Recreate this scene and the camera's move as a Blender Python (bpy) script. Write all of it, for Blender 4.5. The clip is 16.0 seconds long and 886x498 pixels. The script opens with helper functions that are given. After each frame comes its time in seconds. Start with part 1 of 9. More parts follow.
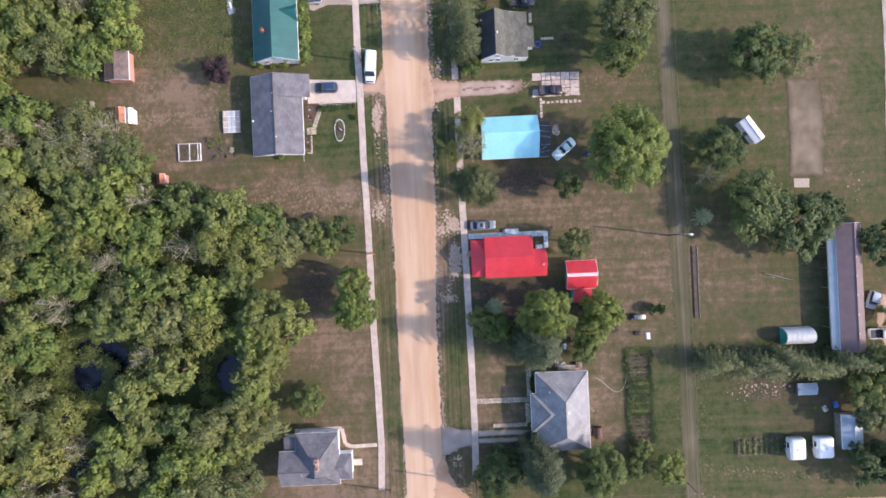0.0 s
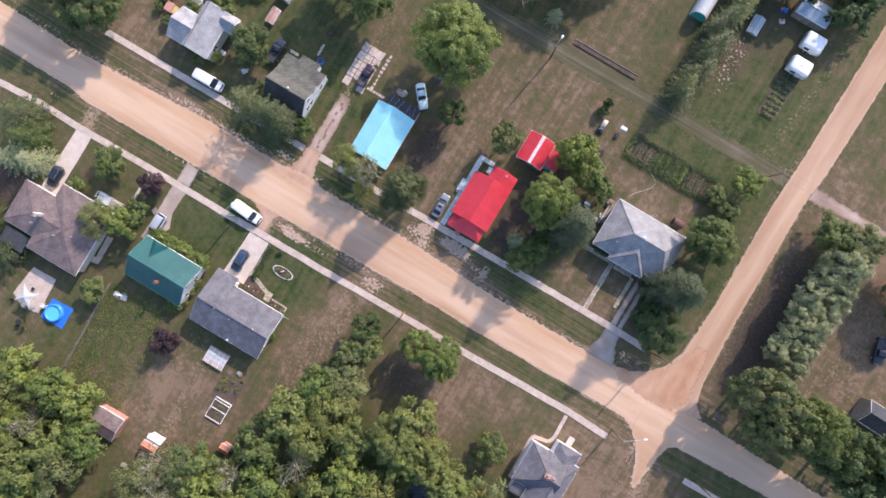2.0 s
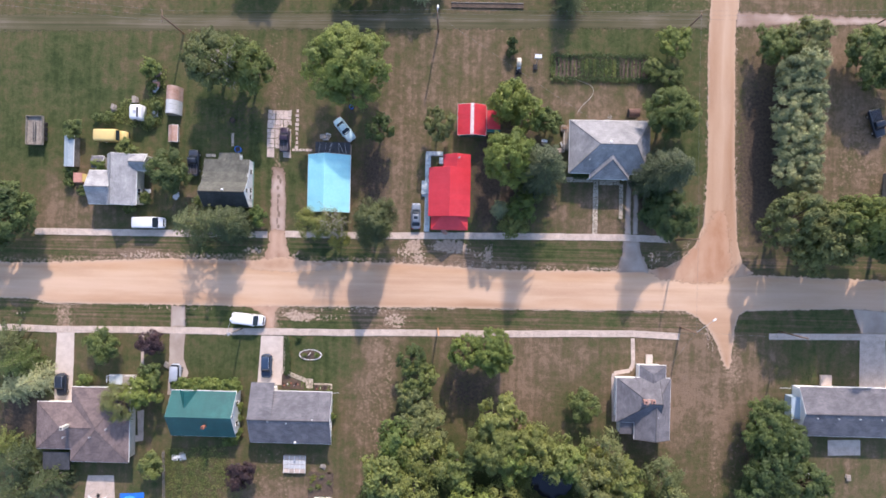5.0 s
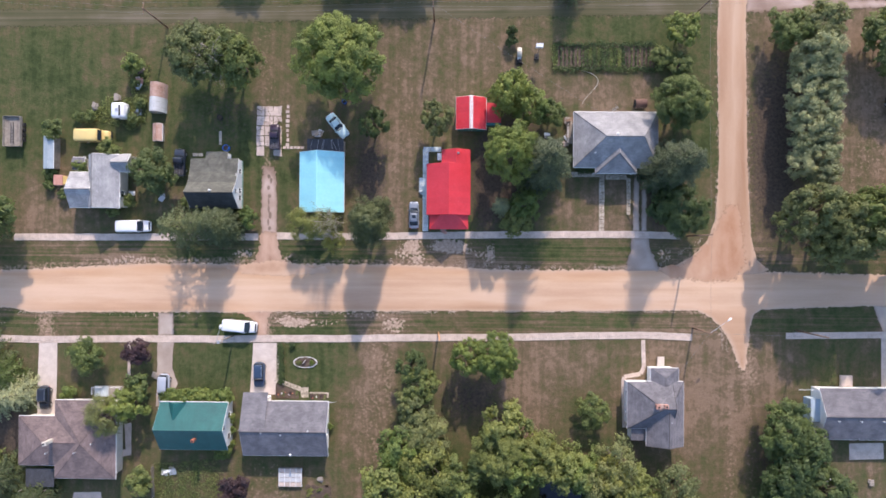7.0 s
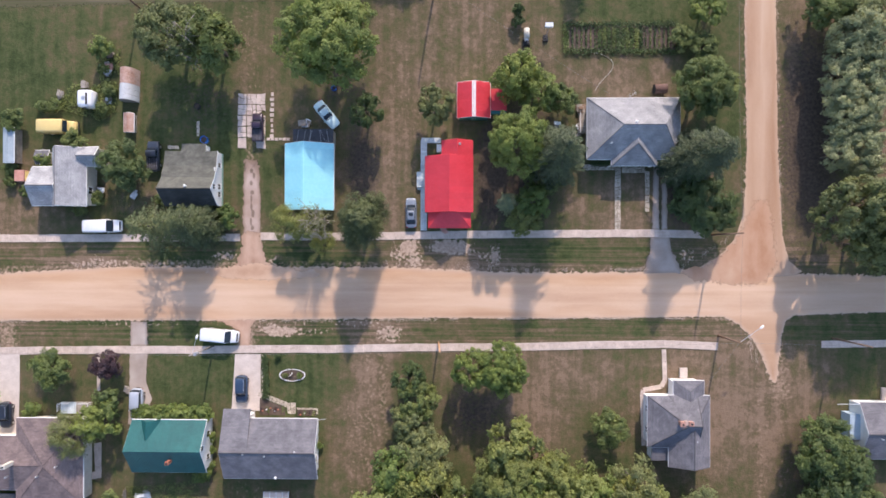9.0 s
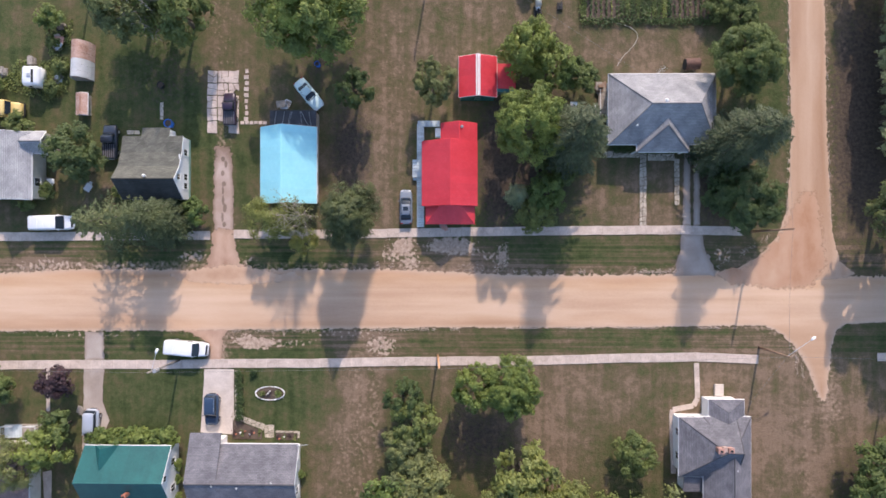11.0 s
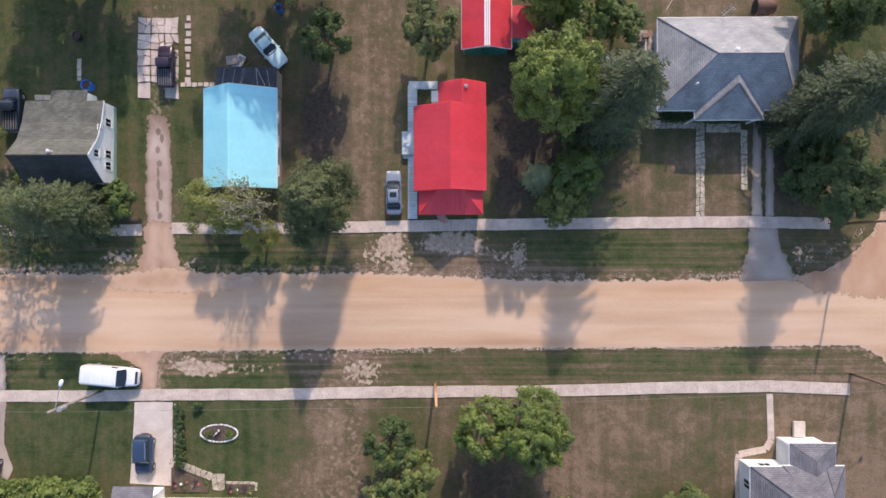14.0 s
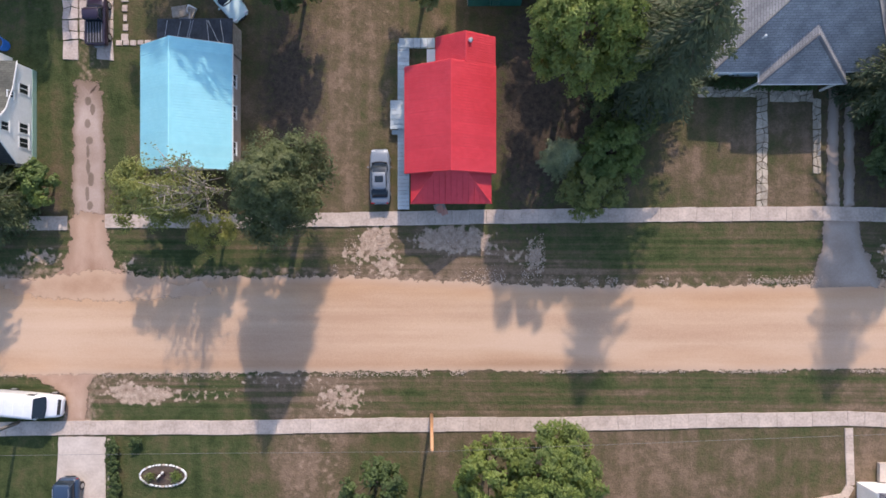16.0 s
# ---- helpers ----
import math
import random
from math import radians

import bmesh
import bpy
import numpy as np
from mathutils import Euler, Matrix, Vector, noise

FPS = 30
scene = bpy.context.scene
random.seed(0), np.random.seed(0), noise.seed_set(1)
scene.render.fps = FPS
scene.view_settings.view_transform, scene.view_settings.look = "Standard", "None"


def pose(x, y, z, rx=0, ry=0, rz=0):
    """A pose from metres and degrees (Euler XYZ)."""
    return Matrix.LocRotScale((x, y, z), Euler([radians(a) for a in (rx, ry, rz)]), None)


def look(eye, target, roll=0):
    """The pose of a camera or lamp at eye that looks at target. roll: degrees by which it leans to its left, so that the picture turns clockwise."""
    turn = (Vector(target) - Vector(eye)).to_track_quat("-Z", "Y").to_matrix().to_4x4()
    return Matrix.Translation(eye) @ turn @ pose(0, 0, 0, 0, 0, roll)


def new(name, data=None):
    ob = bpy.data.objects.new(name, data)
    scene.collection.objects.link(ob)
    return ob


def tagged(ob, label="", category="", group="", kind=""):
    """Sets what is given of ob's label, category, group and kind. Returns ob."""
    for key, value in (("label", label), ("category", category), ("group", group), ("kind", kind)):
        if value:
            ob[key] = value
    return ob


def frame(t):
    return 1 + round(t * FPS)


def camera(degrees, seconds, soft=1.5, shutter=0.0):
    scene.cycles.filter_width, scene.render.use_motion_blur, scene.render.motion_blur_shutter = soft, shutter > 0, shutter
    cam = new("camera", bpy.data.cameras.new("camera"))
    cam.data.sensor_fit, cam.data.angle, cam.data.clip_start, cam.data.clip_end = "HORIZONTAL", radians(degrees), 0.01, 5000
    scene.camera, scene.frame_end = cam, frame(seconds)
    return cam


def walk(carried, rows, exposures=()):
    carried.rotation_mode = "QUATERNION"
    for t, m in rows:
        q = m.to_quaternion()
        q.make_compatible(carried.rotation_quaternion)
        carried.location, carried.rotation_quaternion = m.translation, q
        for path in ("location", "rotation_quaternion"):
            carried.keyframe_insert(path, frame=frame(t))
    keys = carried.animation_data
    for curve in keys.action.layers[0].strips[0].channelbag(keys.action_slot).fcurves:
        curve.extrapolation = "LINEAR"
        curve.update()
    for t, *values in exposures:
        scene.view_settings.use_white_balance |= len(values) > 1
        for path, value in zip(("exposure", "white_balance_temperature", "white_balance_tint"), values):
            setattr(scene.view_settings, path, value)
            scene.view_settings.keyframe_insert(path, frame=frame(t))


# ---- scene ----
import itertools

from mathutils.geometry import delaunay_2d_cdt

# ---- camera: a drone over a village street, turning, then sinking ----
cam = camera(73.6, 16.0, soft=1.65)
PATH = [
    (0, -1.82, 0.25, 108.66, 0.11, 0.83, 87.48),
    (0.5, -1.47, 0.27, 108.73, 0.14, 0.87, 80.25),
    (1, -1.07, 0.28, 108.70, 0.08, 0.89, 65.96),
    (1.5, -0.65, 0.31, 108.61, 0.11, 0.85, 49.57),
    (2, -0.26, 0.30, 108.60, 0.05, 0.86, 30.92),
    (2.5, 0.06, 0.26, 108.60, 0.05, 0.86, 18.03),
    (3, 0.31, 0.21, 108.59, 0.02, 0.89, 8.17),
    (3.5, 0.49, 0.22, 108.46, 0.03, 0.90, 2.16),
    (4, 0.58, 0.26, 108.18, 0.05, 0.93, 1.62),
    (6.5, 0.50, 0.23, 103.63, 0.09, 0.89, 0.40),
    (7, 0.45, 0.24, 102.03, 0.09, 0.87, 0.34),
    (7.5, 0.41, 0.28, 100.05, 0.09, 0.87, 0.27),
    (8, 0.35, 0.32, 97.75, 0.11, 0.87, 0.21),
    (8.5, 0.32, 0.35, 95.29, 0.12, 0.87, 0.17),
    (9, 0.32, 0.37, 92.73, 0.11, 0.90, 0.13),
    (11.5, 0.06, 0.23, 77.78, 0.15, 0.84, 0.03),
    (12, 0.05, 0.23, 74.73, 0.13, 0.84, 0.03),
    (12.5, 0.01, 0.20, 71.57, 0.10, 0.83, 0.00),
    (13, -0.01, 0.20, 68.54, 0.10, 0.84, -0.02),
    (13.5, 0.02, 0.22, 65.68, 0.04, 0.88, -0.03),
    (14, 0.02, 0.20, 62.66, 0.04, 0.89, -0.05),
    (14.5, 0.07, 0.15, 59.55, 0.06, 0.94, -0.02),
    (15, 0.09, 0.08, 56.38, 0.09, 0.99, 0.00),
    (15.5, 0.07, 0.07, 53.26, 0.06, 0.99, -0.00),
    (16, 0.03, 0.02, 50.36, 0.06, 0.96, 0.00),
]
walk(cam, [(t, pose(x, y, z, rx, ry, rz)) for t, x, y, z, rx, ry, rz in PATH], [(0.0, 1.25, 6330, 20.5), (9.0, 1.13, 6400, 18.5), (16.0, 0.97, 6480, 17)])

# ---- sky and sun ----
SUN_TO = Vector((0.17, 1.0, 0.64)).normalized()
world = bpy.data.worlds.new("sky")
scene.world = world
world.use_nodes = True
sky = world.node_tree.nodes.new("ShaderNodeTexSky")
sky.sky_type = "NISHITA"
sky.sun_disc = False
sky.sun_elevation = math.asin(SUN_TO.z)
sky.sun_rotation = math.atan2(SUN_TO.x, SUN_TO.y)
sky.air_density, sky.dust_density, sky.ozone_density = 1.2, 1.3, 2.4
back = world.node_tree.nodes["Background"]
back.inputs["Strength"].default_value = 0.135
world.node_tree.links.new(sky.outputs["Color"], back.inputs["Color"])
sun = new("sun", bpy.data.lights.new("sun", "SUN"))
sun.data.energy, sun.data.angle, sun.data.color = 2.15, radians(0.9), (1.0, 0.86, 0.72)
sun.matrix_world = look((0, 0, 200), Vector((0, 0, 200)) - SUN_TO)


# ---- materials ----
def links(m):
    m.use_nodes = True
    return m.node_tree.nodes, m.node_tree.links


def ramp(nodes, stops):
    r = nodes.new("ShaderNodeValToRGB")
    while len(r.color_ramp.elements) < len(stops):
        r.color_ramp.elements.new(0.5)
    for e, (p, c) in zip(r.color_ramp.elements, stops):
        e.position, e.color = p, (*c, 1)
    return r


def surface(name, a, b, scale=2.0, rough=0.8, bump=0.3, metal=0.0, fine=6.0, vary=0.0, detail=6.0, coords="Object", coat=0.0):
    """Two colours mixed by noise at two scales, with fine relief; vary: lightness change from object to object."""
    m = bpy.data.materials.new(name)
    nodes, link = links(m)
    p = nodes["Principled BSDF"]
    tc = nodes.new("ShaderNodeTexCoord")
    n1, n2 = nodes.new("ShaderNodeTexNoise"), nodes.new("ShaderNodeTexNoise")
    n1.inputs["Scale"].default_value, n1.inputs["Detail"].default_value = scale, detail
    n2.inputs["Scale"].default_value, n2.inputs["Detail"].default_value = scale * fine, 4.0
    at = nodes.new("ShaderNodeNewGeometry").outputs["Position"] if coords == "World" else tc.outputs[coords]
    for n in (n1, n2):
        link.new(at, n.inputs["Vector"])
    mix = nodes.new("ShaderNodeMath")
    mix.operation = "MULTIPLY_ADD"
    mix.inputs[1].default_value = 0.45
    link.new(n2.outputs["Fac"], mix.inputs[0])
    half = nodes.new("ShaderNodeMath")
    half.operation = "MULTIPLY"
    half.inputs[1].default_value = 0.55
    link.new(n1.outputs["Fac"], half.inputs[0])
    link.new(half.outputs[0], mix.inputs[2])
    r = ramp(nodes, [(0.36, a), (0.64, b)])
    link.new(mix.outputs[0], r.inputs[0])
    out = r.outputs["Color"]
    if vary:
        info, hsv = nodes.new("ShaderNodeObjectInfo"), nodes.new("ShaderNodeHueSaturation")
        mr = nodes.new("ShaderNodeMapRange")
        mr.inputs["To Min"].default_value, mr.inputs["To Max"].default_value = 1 - vary, 1 + vary
        link.new(info.outputs["Random"], mr.inputs["Value"])
        link.new(mr.outputs["Result"], hsv.inputs["Value"])
        link.new(out, hsv.inputs["Color"])
        out = hsv.outputs["Color"]
    link.new(out, p.inputs["Base Color"])
    p.inputs["Roughness"].default_value, p.inputs["Metallic"].default_value = rough, metal
    p.inputs["Coat Weight"].default_value = coat
    if bump:
        bp = nodes.new("ShaderNodeBump")
        bp.inputs["Strength"].default_value, bp.inputs["Distance"].default_value = bump, 0.03
        link.new(n2.outputs["Fac"], bp.inputs["Height"])
        link.new(bp.outputs["Normal"], p.inputs["Normal"])
    return m


def shingle(name, a, b, gap, rough=0.9):
    """Courses of asphalt shingles laid by the roof's own metres (u along the eave, v up the slope)."""
    m = bpy.data.materials.new(name)
    nodes, link = links(m)
    p = nodes["Principled BSDF"]
    uv = nodes.new("ShaderNodeUVMap")
    uv.uv_map = "roof"
    br = nodes.new("ShaderNodeTexBrick")
    br.inputs["Color1"].default_value, br.inputs["Color2"].default_value = (*a, 1), (*b, 1)
    br.inputs["Mortar"].default_value = (*gap, 1)
    for key, v in (("Scale", 1.0), ("Mortar Size", 0.018), ("Mortar Smooth", 0.3), ("Brick Width", 0.45), ("Row Height", 0.2), ("Bias", 0.0)):
        br.inputs[key].default_value = v
    link.new(uv.outputs[0], br.inputs["Vector"])
    tc, n = nodes.new("ShaderNodeTexCoord"), nodes.new("ShaderNodeTexNoise")
    n.inputs["Scale"].default_value, n.inputs["Detail"].default_value = 0.6, 8.0
    link.new(tc.outputs["Object"], n.inputs["Vector"])
    r = ramp(nodes, [(0.35, (0.74, 0.74, 0.74)), (0.65, (1.12, 1.1, 1.08))])
    link.new(n.outputs["Fac"], r.inputs[0])
    mix = nodes.new("ShaderNodeMix")
    mix.data_type, mix.blend_type = "RGBA", "MULTIPLY"
    mix.inputs["Factor"].default_value = 1.0
    link.new(br.outputs["Color"], mix.inputs[6])
    link.new(r.outputs["Color"], mix.inputs[7])
    link.new(mix.outputs[2], p.inputs["Base Color"])
    p.inputs["Roughness"].default_value = rough
    bp = nodes.new("ShaderNodeBump")
    bp.inputs["Strength"].default_value, bp.inputs["Distance"].default_value = 0.5, 0.02
    link.new(br.outputs["Fac"], bp.inputs["Height"])
    bp.invert = True
    link.new(bp.outputs["Normal"], p.inputs["Normal"])
    return m


def leaf(name, a, b, c):
    """Foliage: the tone differs from leaf clump to leaf clump and from tree to tree; leaves let light through."""
    m = bpy.data.materials.new(name)
    nodes, link = links(m)
    p = nodes["Principled BSDF"]
    geo, info = nodes.new("ShaderNodeNewGeometry"), nodes.new("ShaderNodeObjectInfo")
    r = ramp(nodes, [(0.0, tuple(0.22 * u + 0.78 * v for u, v in zip(a, b))), (0.55, b), (1.0, tuple(0.30 * u + 0.70 * v for u, v in zip(c, b)))])
    link.new(geo.outputs["Random Per Island"], r.inputs[0])
    tc, n = nodes.new("ShaderNodeTexCoord"), nodes.new("ShaderNodeTexNoise")
    n.inputs["Scale"].default_value, n.inputs["Detail"].default_value = 0.55, 2.0
    link.new(tc.outputs["Object"], n.inputs["Vector"])
    r2 = ramp(nodes, [(0.3, (0.66, 0.72, 0.74)), (0.7, (1.32, 1.24, 1.05))])
    link.new(n.outputs["Fac"], r2.inputs[0])
    mul = nodes.new("ShaderNodeMix")
    mul.data_type, mul.blend_type = "RGBA", "MULTIPLY"
    mul.inputs["Factor"].default_value = 1.0
    link.new(r.outputs["Color"], mul.inputs[6])
    link.new(r2.outputs["Color"], mul.inputs[7])
    hsv, mr, mh = nodes.new("ShaderNodeHueSaturation"), nodes.new("ShaderNodeMapRange"), nodes.new("ShaderNodeMapRange")
    mr.inputs["To Min"].default_value, mr.inputs["To Max"].default_value = 0.80, 1.20
    mh.inputs["To Min"].default_value, mh.inputs["To Max"].default_value = 0.515, 0.485
    link.new(info.outputs["Random"], mr.inputs["Value"])
    link.new(info.outputs["Random"], mh.inputs["Value"])
    link.new(mr.outputs["Result"], hsv.inputs["Value"])
    link.new(mh.outputs["Result"], hsv.inputs["Hue"])
    link.new(mul.outputs[2], hsv.inputs["Color"])
    link.new(hsv.outputs["Color"], p.inputs["Base Color"])
    p.inputs["Roughness"].default_value = 0.6
    tr, add = nodes.new("ShaderNodeBsdfTranslucent"), nodes.new("ShaderNodeMixShader")
    add.inputs[0].default_value = 0.32
    link.new(hsv.outputs["Color"], tr.inputs["Color"])
    link.new(p.outputs[0], add.inputs[1])
    link.new(tr.outputs[0], add.inputs[2])
    link.new(add.outputs[0], nodes["Material Output"].inputs["Surface"])
    return m


def glossy(name, col, rough=0.08, metal=0.0, shine=0.5):
    m = bpy.data.materials.new(name)
    nodes, _ = links(m)
    p = nodes["Principled BSDF"]
    p.inputs["Base Color"].default_value = (*col, 1)
    p.inputs["Roughness"].default_value, p.inputs["Metallic"].default_value = rough, metal
    p.inputs["Specular IOR Level"].default_value = shine
    return m


def ground_material():
    """Lawn that turns from green to dry brown; the sheet's own wear layer says where it is worn to soil, and darkens
    some lawn for tree shade.
    """
    m = bpy.data.materials.new("lawn")
    nodes, link = links(m)
    p = nodes["Principled BSDF"]
    tc = nodes.new("ShaderNodeTexCoord")

    def noise_at(scale, detail=6.0, stretch=None):
        n = nodes.new("ShaderNodeTexNoise")
        n.inputs["Scale"].default_value, n.inputs["Detail"].default_value = scale, detail
        if stretch:
            mp = nodes.new("ShaderNodeMapping")
            mp.inputs["Scale"].default_value = stretch
            link.new(tc.outputs["Object"], mp.inputs["Vector"])
            link.new(mp.outputs[0], n.inputs["Vector"])
        else:
            link.new(tc.outputs["Object"], n.inputs["Vector"])
        return n

    def calc(op, a, b):
        n = nodes.new("ShaderNodeMath")
        n.operation = op
        for k, v in enumerate((a, b)):
            if isinstance(v, (int, float)):
                n.inputs[k].default_value = v
            else:
                link.new(v, n.inputs[k])
        return n.outputs[0]

    def spread(v, lo=0.32, hi=0.68):
        n = nodes.new("ShaderNodeMapRange")
        n.inputs["From Min"].default_value, n.inputs["From Max"].default_value = lo, hi
        link.new(v, n.inputs["Value"])
        return n.outputs["Result"]

    att = nodes.new("ShaderNodeAttribute")
    att.attribute_name = "wear_shade"
    big, mid, fine, grain, blotch = noise_at(0.035), noise_at(0.35, 8), noise_at(2.2, 6), noise_at(8.0, 5), noise_at(0.95, 5)
    mow = noise_at(1.0, 4, (0.9, 0.045, 1.0))
    dry = calc("ADD", calc("MULTIPLY", spread(big.outputs["Fac"], 0.36, 0.64), 0.36), calc("ADD", calc("MULTIPLY", spread(mid.outputs["Fac"]), 0.30), calc("MULTIPLY", spread(blotch.outputs["Fac"], 0.34, 0.66), 0.24)))
    rows = noise_at(1.0, 5, (0.045, 2.2, 1.0))
    strip = nodes.new("ShaderNodeAttribute")
    strip.attribute_name = "verge"
    along = calc("MULTIPLY", calc("SUBTRACT", spread(rows.outputs["Fac"], 0.36, 0.64), 0.5), calc("MULTIPLY", strip.outputs["Fac"], 0.50))
    lots = calc("MULTIPLY", calc("SUBTRACT", spread(mow.outputs["Fac"], 0.36, 0.64), 0.5), calc("MULTIPLY", calc("SUBTRACT", 1.0, strip.outputs["Fac"]), 0.20))
    dry = calc("ADD", dry, calc("ADD", calc("ADD", along, lots), 0.05))
    dry = calc("ADD", dry, calc("MULTIPLY", spread(fine.outputs["Fac"]), 0.13))
    dry = calc("ADD", dry, calc("MULTIPLY", calc("SUBTRACT", att.outputs["Fac"], 0.62), 0.62))
    tone = ramp(nodes, [(0.0, (0.036, 0.052, 0.018)), (0.20, (0.056, 0.073, 0.027)), (0.36, (0.080, 0.086, 0.036)), (0.54, (0.105, 0.092, 0.046)), (0.70, (0.140, 0.106, 0.065)), (0.92, (0.212, 0.148, 0.102))])
    link.new(dry, tone.inputs[0])

    def patches(layer, low, high, a, b, under):
        """Ground worn through to another colour where the sheet's layer says so, with ragged edges."""
        at = nodes.new("ShaderNodeAttribute")
        at.attribute_name = layer
        torn = calc("ADD", calc("MULTIPLY", spread(rag.outputs["Fac"]), 0.5), calc("MULTIPLY", spread(fine.outputs["Fac"]), 0.3))
        torn = calc("MULTIPLY", calc("SUBTRACT", torn, 0.4), 0.9)
        mask = nodes.new("ShaderNodeMapRange")
        mask.inputs["From Min"].default_value, mask.inputs["From Max"].default_value = low, high
        live = nodes.new("ShaderNodeMath")
        live.operation = "GREATER_THAN"
        live.inputs[1].default_value = 0.02
        link.new(at.outputs["Fac"], live.inputs[0])
        link.new(calc("ADD", at.outputs["Fac"], torn), mask.inputs["Value"])
        r = ramp(nodes, [(0.3, a), (0.7, b)])
        link.new(fine.outputs["Fac"], r.inputs[0])
        m = nodes.new("ShaderNodeMix")
        m.data_type = "RGBA"
        link.new(calc("MULTIPLY", mask.outputs["Result"], live.outputs[0]), m.inputs[0])
        link.new(under, m.inputs[6])
        link.new(r.outputs["Color"], m.inputs[7])
        return m.outputs[2]

    rag = noise_at(1.9, 9)
    # dark earth, with some tree shade painted in as the same brown
    col = patches("soil", 0.30, 0.75, (0.052, 0.040, 0.031), (0.100, 0.076, 0.058), tone.outputs["Color"])
    col = patches("dirt", 0.36, 0.88, (0.25, 0.168, 0.115), (0.41, 0.295, 0.22), col)
    col = patches("grit", 0.47, 0.62, (0.30, 0.21, 0.155), (0.52, 0.395, 0.305), col)
    g = ramp(nodes, [(0.3, (0.78, 0.80, 0.78)), (0.7, (1.17, 1.16, 1.14))])
    link.new(grain.outputs["Fac"], g.inputs[0])
    mul = nodes.new("ShaderNodeMix")
    mul.data_type, mul.blend_type = "RGBA", "MULTIPLY"
    mul.inputs["Factor"].default_value = 1.0
    link.new(col, mul.inputs[6])
    link.new(g.outputs["Color"], mul.inputs[7])
    link.new(mul.outputs[2], p.inputs["Base Color"])
    p.inputs["Roughness"].default_value = 0.95
    p.inputs["Specular IOR Level"].default_value = 0.15
    bp = nodes.new("ShaderNodeBump")
    bp.inputs["Strength"].default_value, bp.inputs["Distance"].default_value = 0.8, 0.08
    link.new(calc("ADD", fine.outputs["Fac"], grain.outputs["Fac"]), bp.inputs["Height"])
    link.new(bp.outputs["Normal"], p.inputs["Normal"])
    return m


def dirt_road_material(name, stretch, a, b, c, rim=None, grain=0.3, across=None, streaks=0.3):
    """Graded sandy dirt: long streaks along the traffic, soft patches, pebbly grain."""
    m = bpy.data.materials.new(name)
    nodes, link = links(m)
    p = nodes["Principled BSDF"]
    tc, mp = nodes.new("ShaderNodeTexCoord"), nodes.new("ShaderNodeMapping")
    mp.inputs["Scale"].default_value = stretch
    link.new(tc.outputs["Object"], mp.inputs["Vector"])
    streak, blot, grit = (nodes.new("ShaderNodeTexNoise") for _ in range(3))
    for n, s, d in ((streak, 1.0, 5.0), (blot, 0.16, 6.0), (grit, 9.0, 4.0)):
        n.inputs["Scale"].default_value, n.inputs["Detail"].default_value = s, d
    link.new(mp.outputs[0], streak.inputs["Vector"])
    link.new(tc.outputs["Object"], grit.inputs["Vector"])
    drawn = nodes.new("ShaderNodeMapping")
    drawn.inputs["Scale"].default_value = (1, 1, 1) if not across else (0.22, 1.6, 1) if across[0] == "Y" else (1.6, 0.22, 1)
    link.new(tc.outputs["Object"], drawn.inputs["Vector"])
    link.new(drawn.outputs[0], blot.inputs["Vector"])
    add = nodes.new("ShaderNodeMath")
    add.operation = "MULTIPLY_ADD"
    add.inputs[1].default_value = streaks
    link.new(streak.outputs["Fac"], add.inputs[0])
    link.new(blot.outputs["Fac"], add.inputs[2])
    ad2 = nodes.new("ShaderNodeMath")
    ad2.operation = "MULTIPLY_ADD"
    ad2.inputs[1].default_value = grain
    link.new(grit.outputs["Fac"], ad2.inputs[0])
    link.new(add.outputs[0], ad2.inputs[2])
    sc = nodes.new("ShaderNodeMath")
    sc.operation = "MULTIPLY"
    sc.inputs[1].default_value = 1 / (1 + streaks + grain)
    link.new(ad2.outputs[0], sc.inputs[0])
    r = ramp(nodes, [(0.38, a), (0.5, b), (0.62, c)])
    link.new(sc.outputs[0], r.inputs[0])
    body = r.outputs["Color"]
    if across:
        # traffic packs the middle pale and leaves loose, redder dirt along the sides
        axis, lo_edge, hi_edge, stops = across
        sep, warp, place, band, tone = nodes.new("ShaderNodeSeparateXYZ"), nodes.new("ShaderNodeTexNoise"), nodes.new("ShaderNodeMath"), nodes.new("ShaderNodeMapRange"), nodes.new("ShaderNodeMix")
        link.new(tc.outputs["Object"], sep.inputs[0])
        warp.inputs["Scale"].default_value, warp.inputs["Detail"].default_value = 1.0, 6.0
        flow = nodes.new("ShaderNodeMapping")
        flow.inputs["Scale"].default_value = (0.10, 0.55, 1.0) if axis == "Y" else (0.55, 0.10, 1.0)
        link.new(tc.outputs["Object"], flow.inputs["Vector"])
        link.new(flow.outputs[0], warp.inputs["Vector"])
        place.operation = "MULTIPLY_ADD"
        place.inputs[1].default_value = 4.5
        link.new(warp.outputs["Fac"], place.inputs[0])
        link.new(sep.outputs[axis], place.inputs[2])
        band.inputs["From Min"].default_value, band.inputs["From Max"].default_value = lo_edge + 2.25, hi_edge + 2.25
        link.new(place.outputs[0], band.inputs["Value"])
        wash = ramp(nodes, stops)
        link.new(band.outputs["Result"], wash.inputs[0])
        tone.data_type, tone.blend_type = "RGBA", "MULTIPLY"
        tone.inputs["Factor"].default_value = 1.0
        link.new(body, tone.inputs[6])
        link.new(wash.outputs["Color"], tone.inputs[7])
        body = tone.outputs[2]
    # towards the sheet's rim the dirt turns to soil and frays out between the grass
    at, rag, fray, lo, tint = nodes.new("ShaderNodeAttribute"), nodes.new("ShaderNodeTexNoise"), nodes.new("ShaderNodeMapRange"), nodes.new("ShaderNodeMath"), nodes.new("ShaderNodeMix")
    at.attribute_name = "rim"
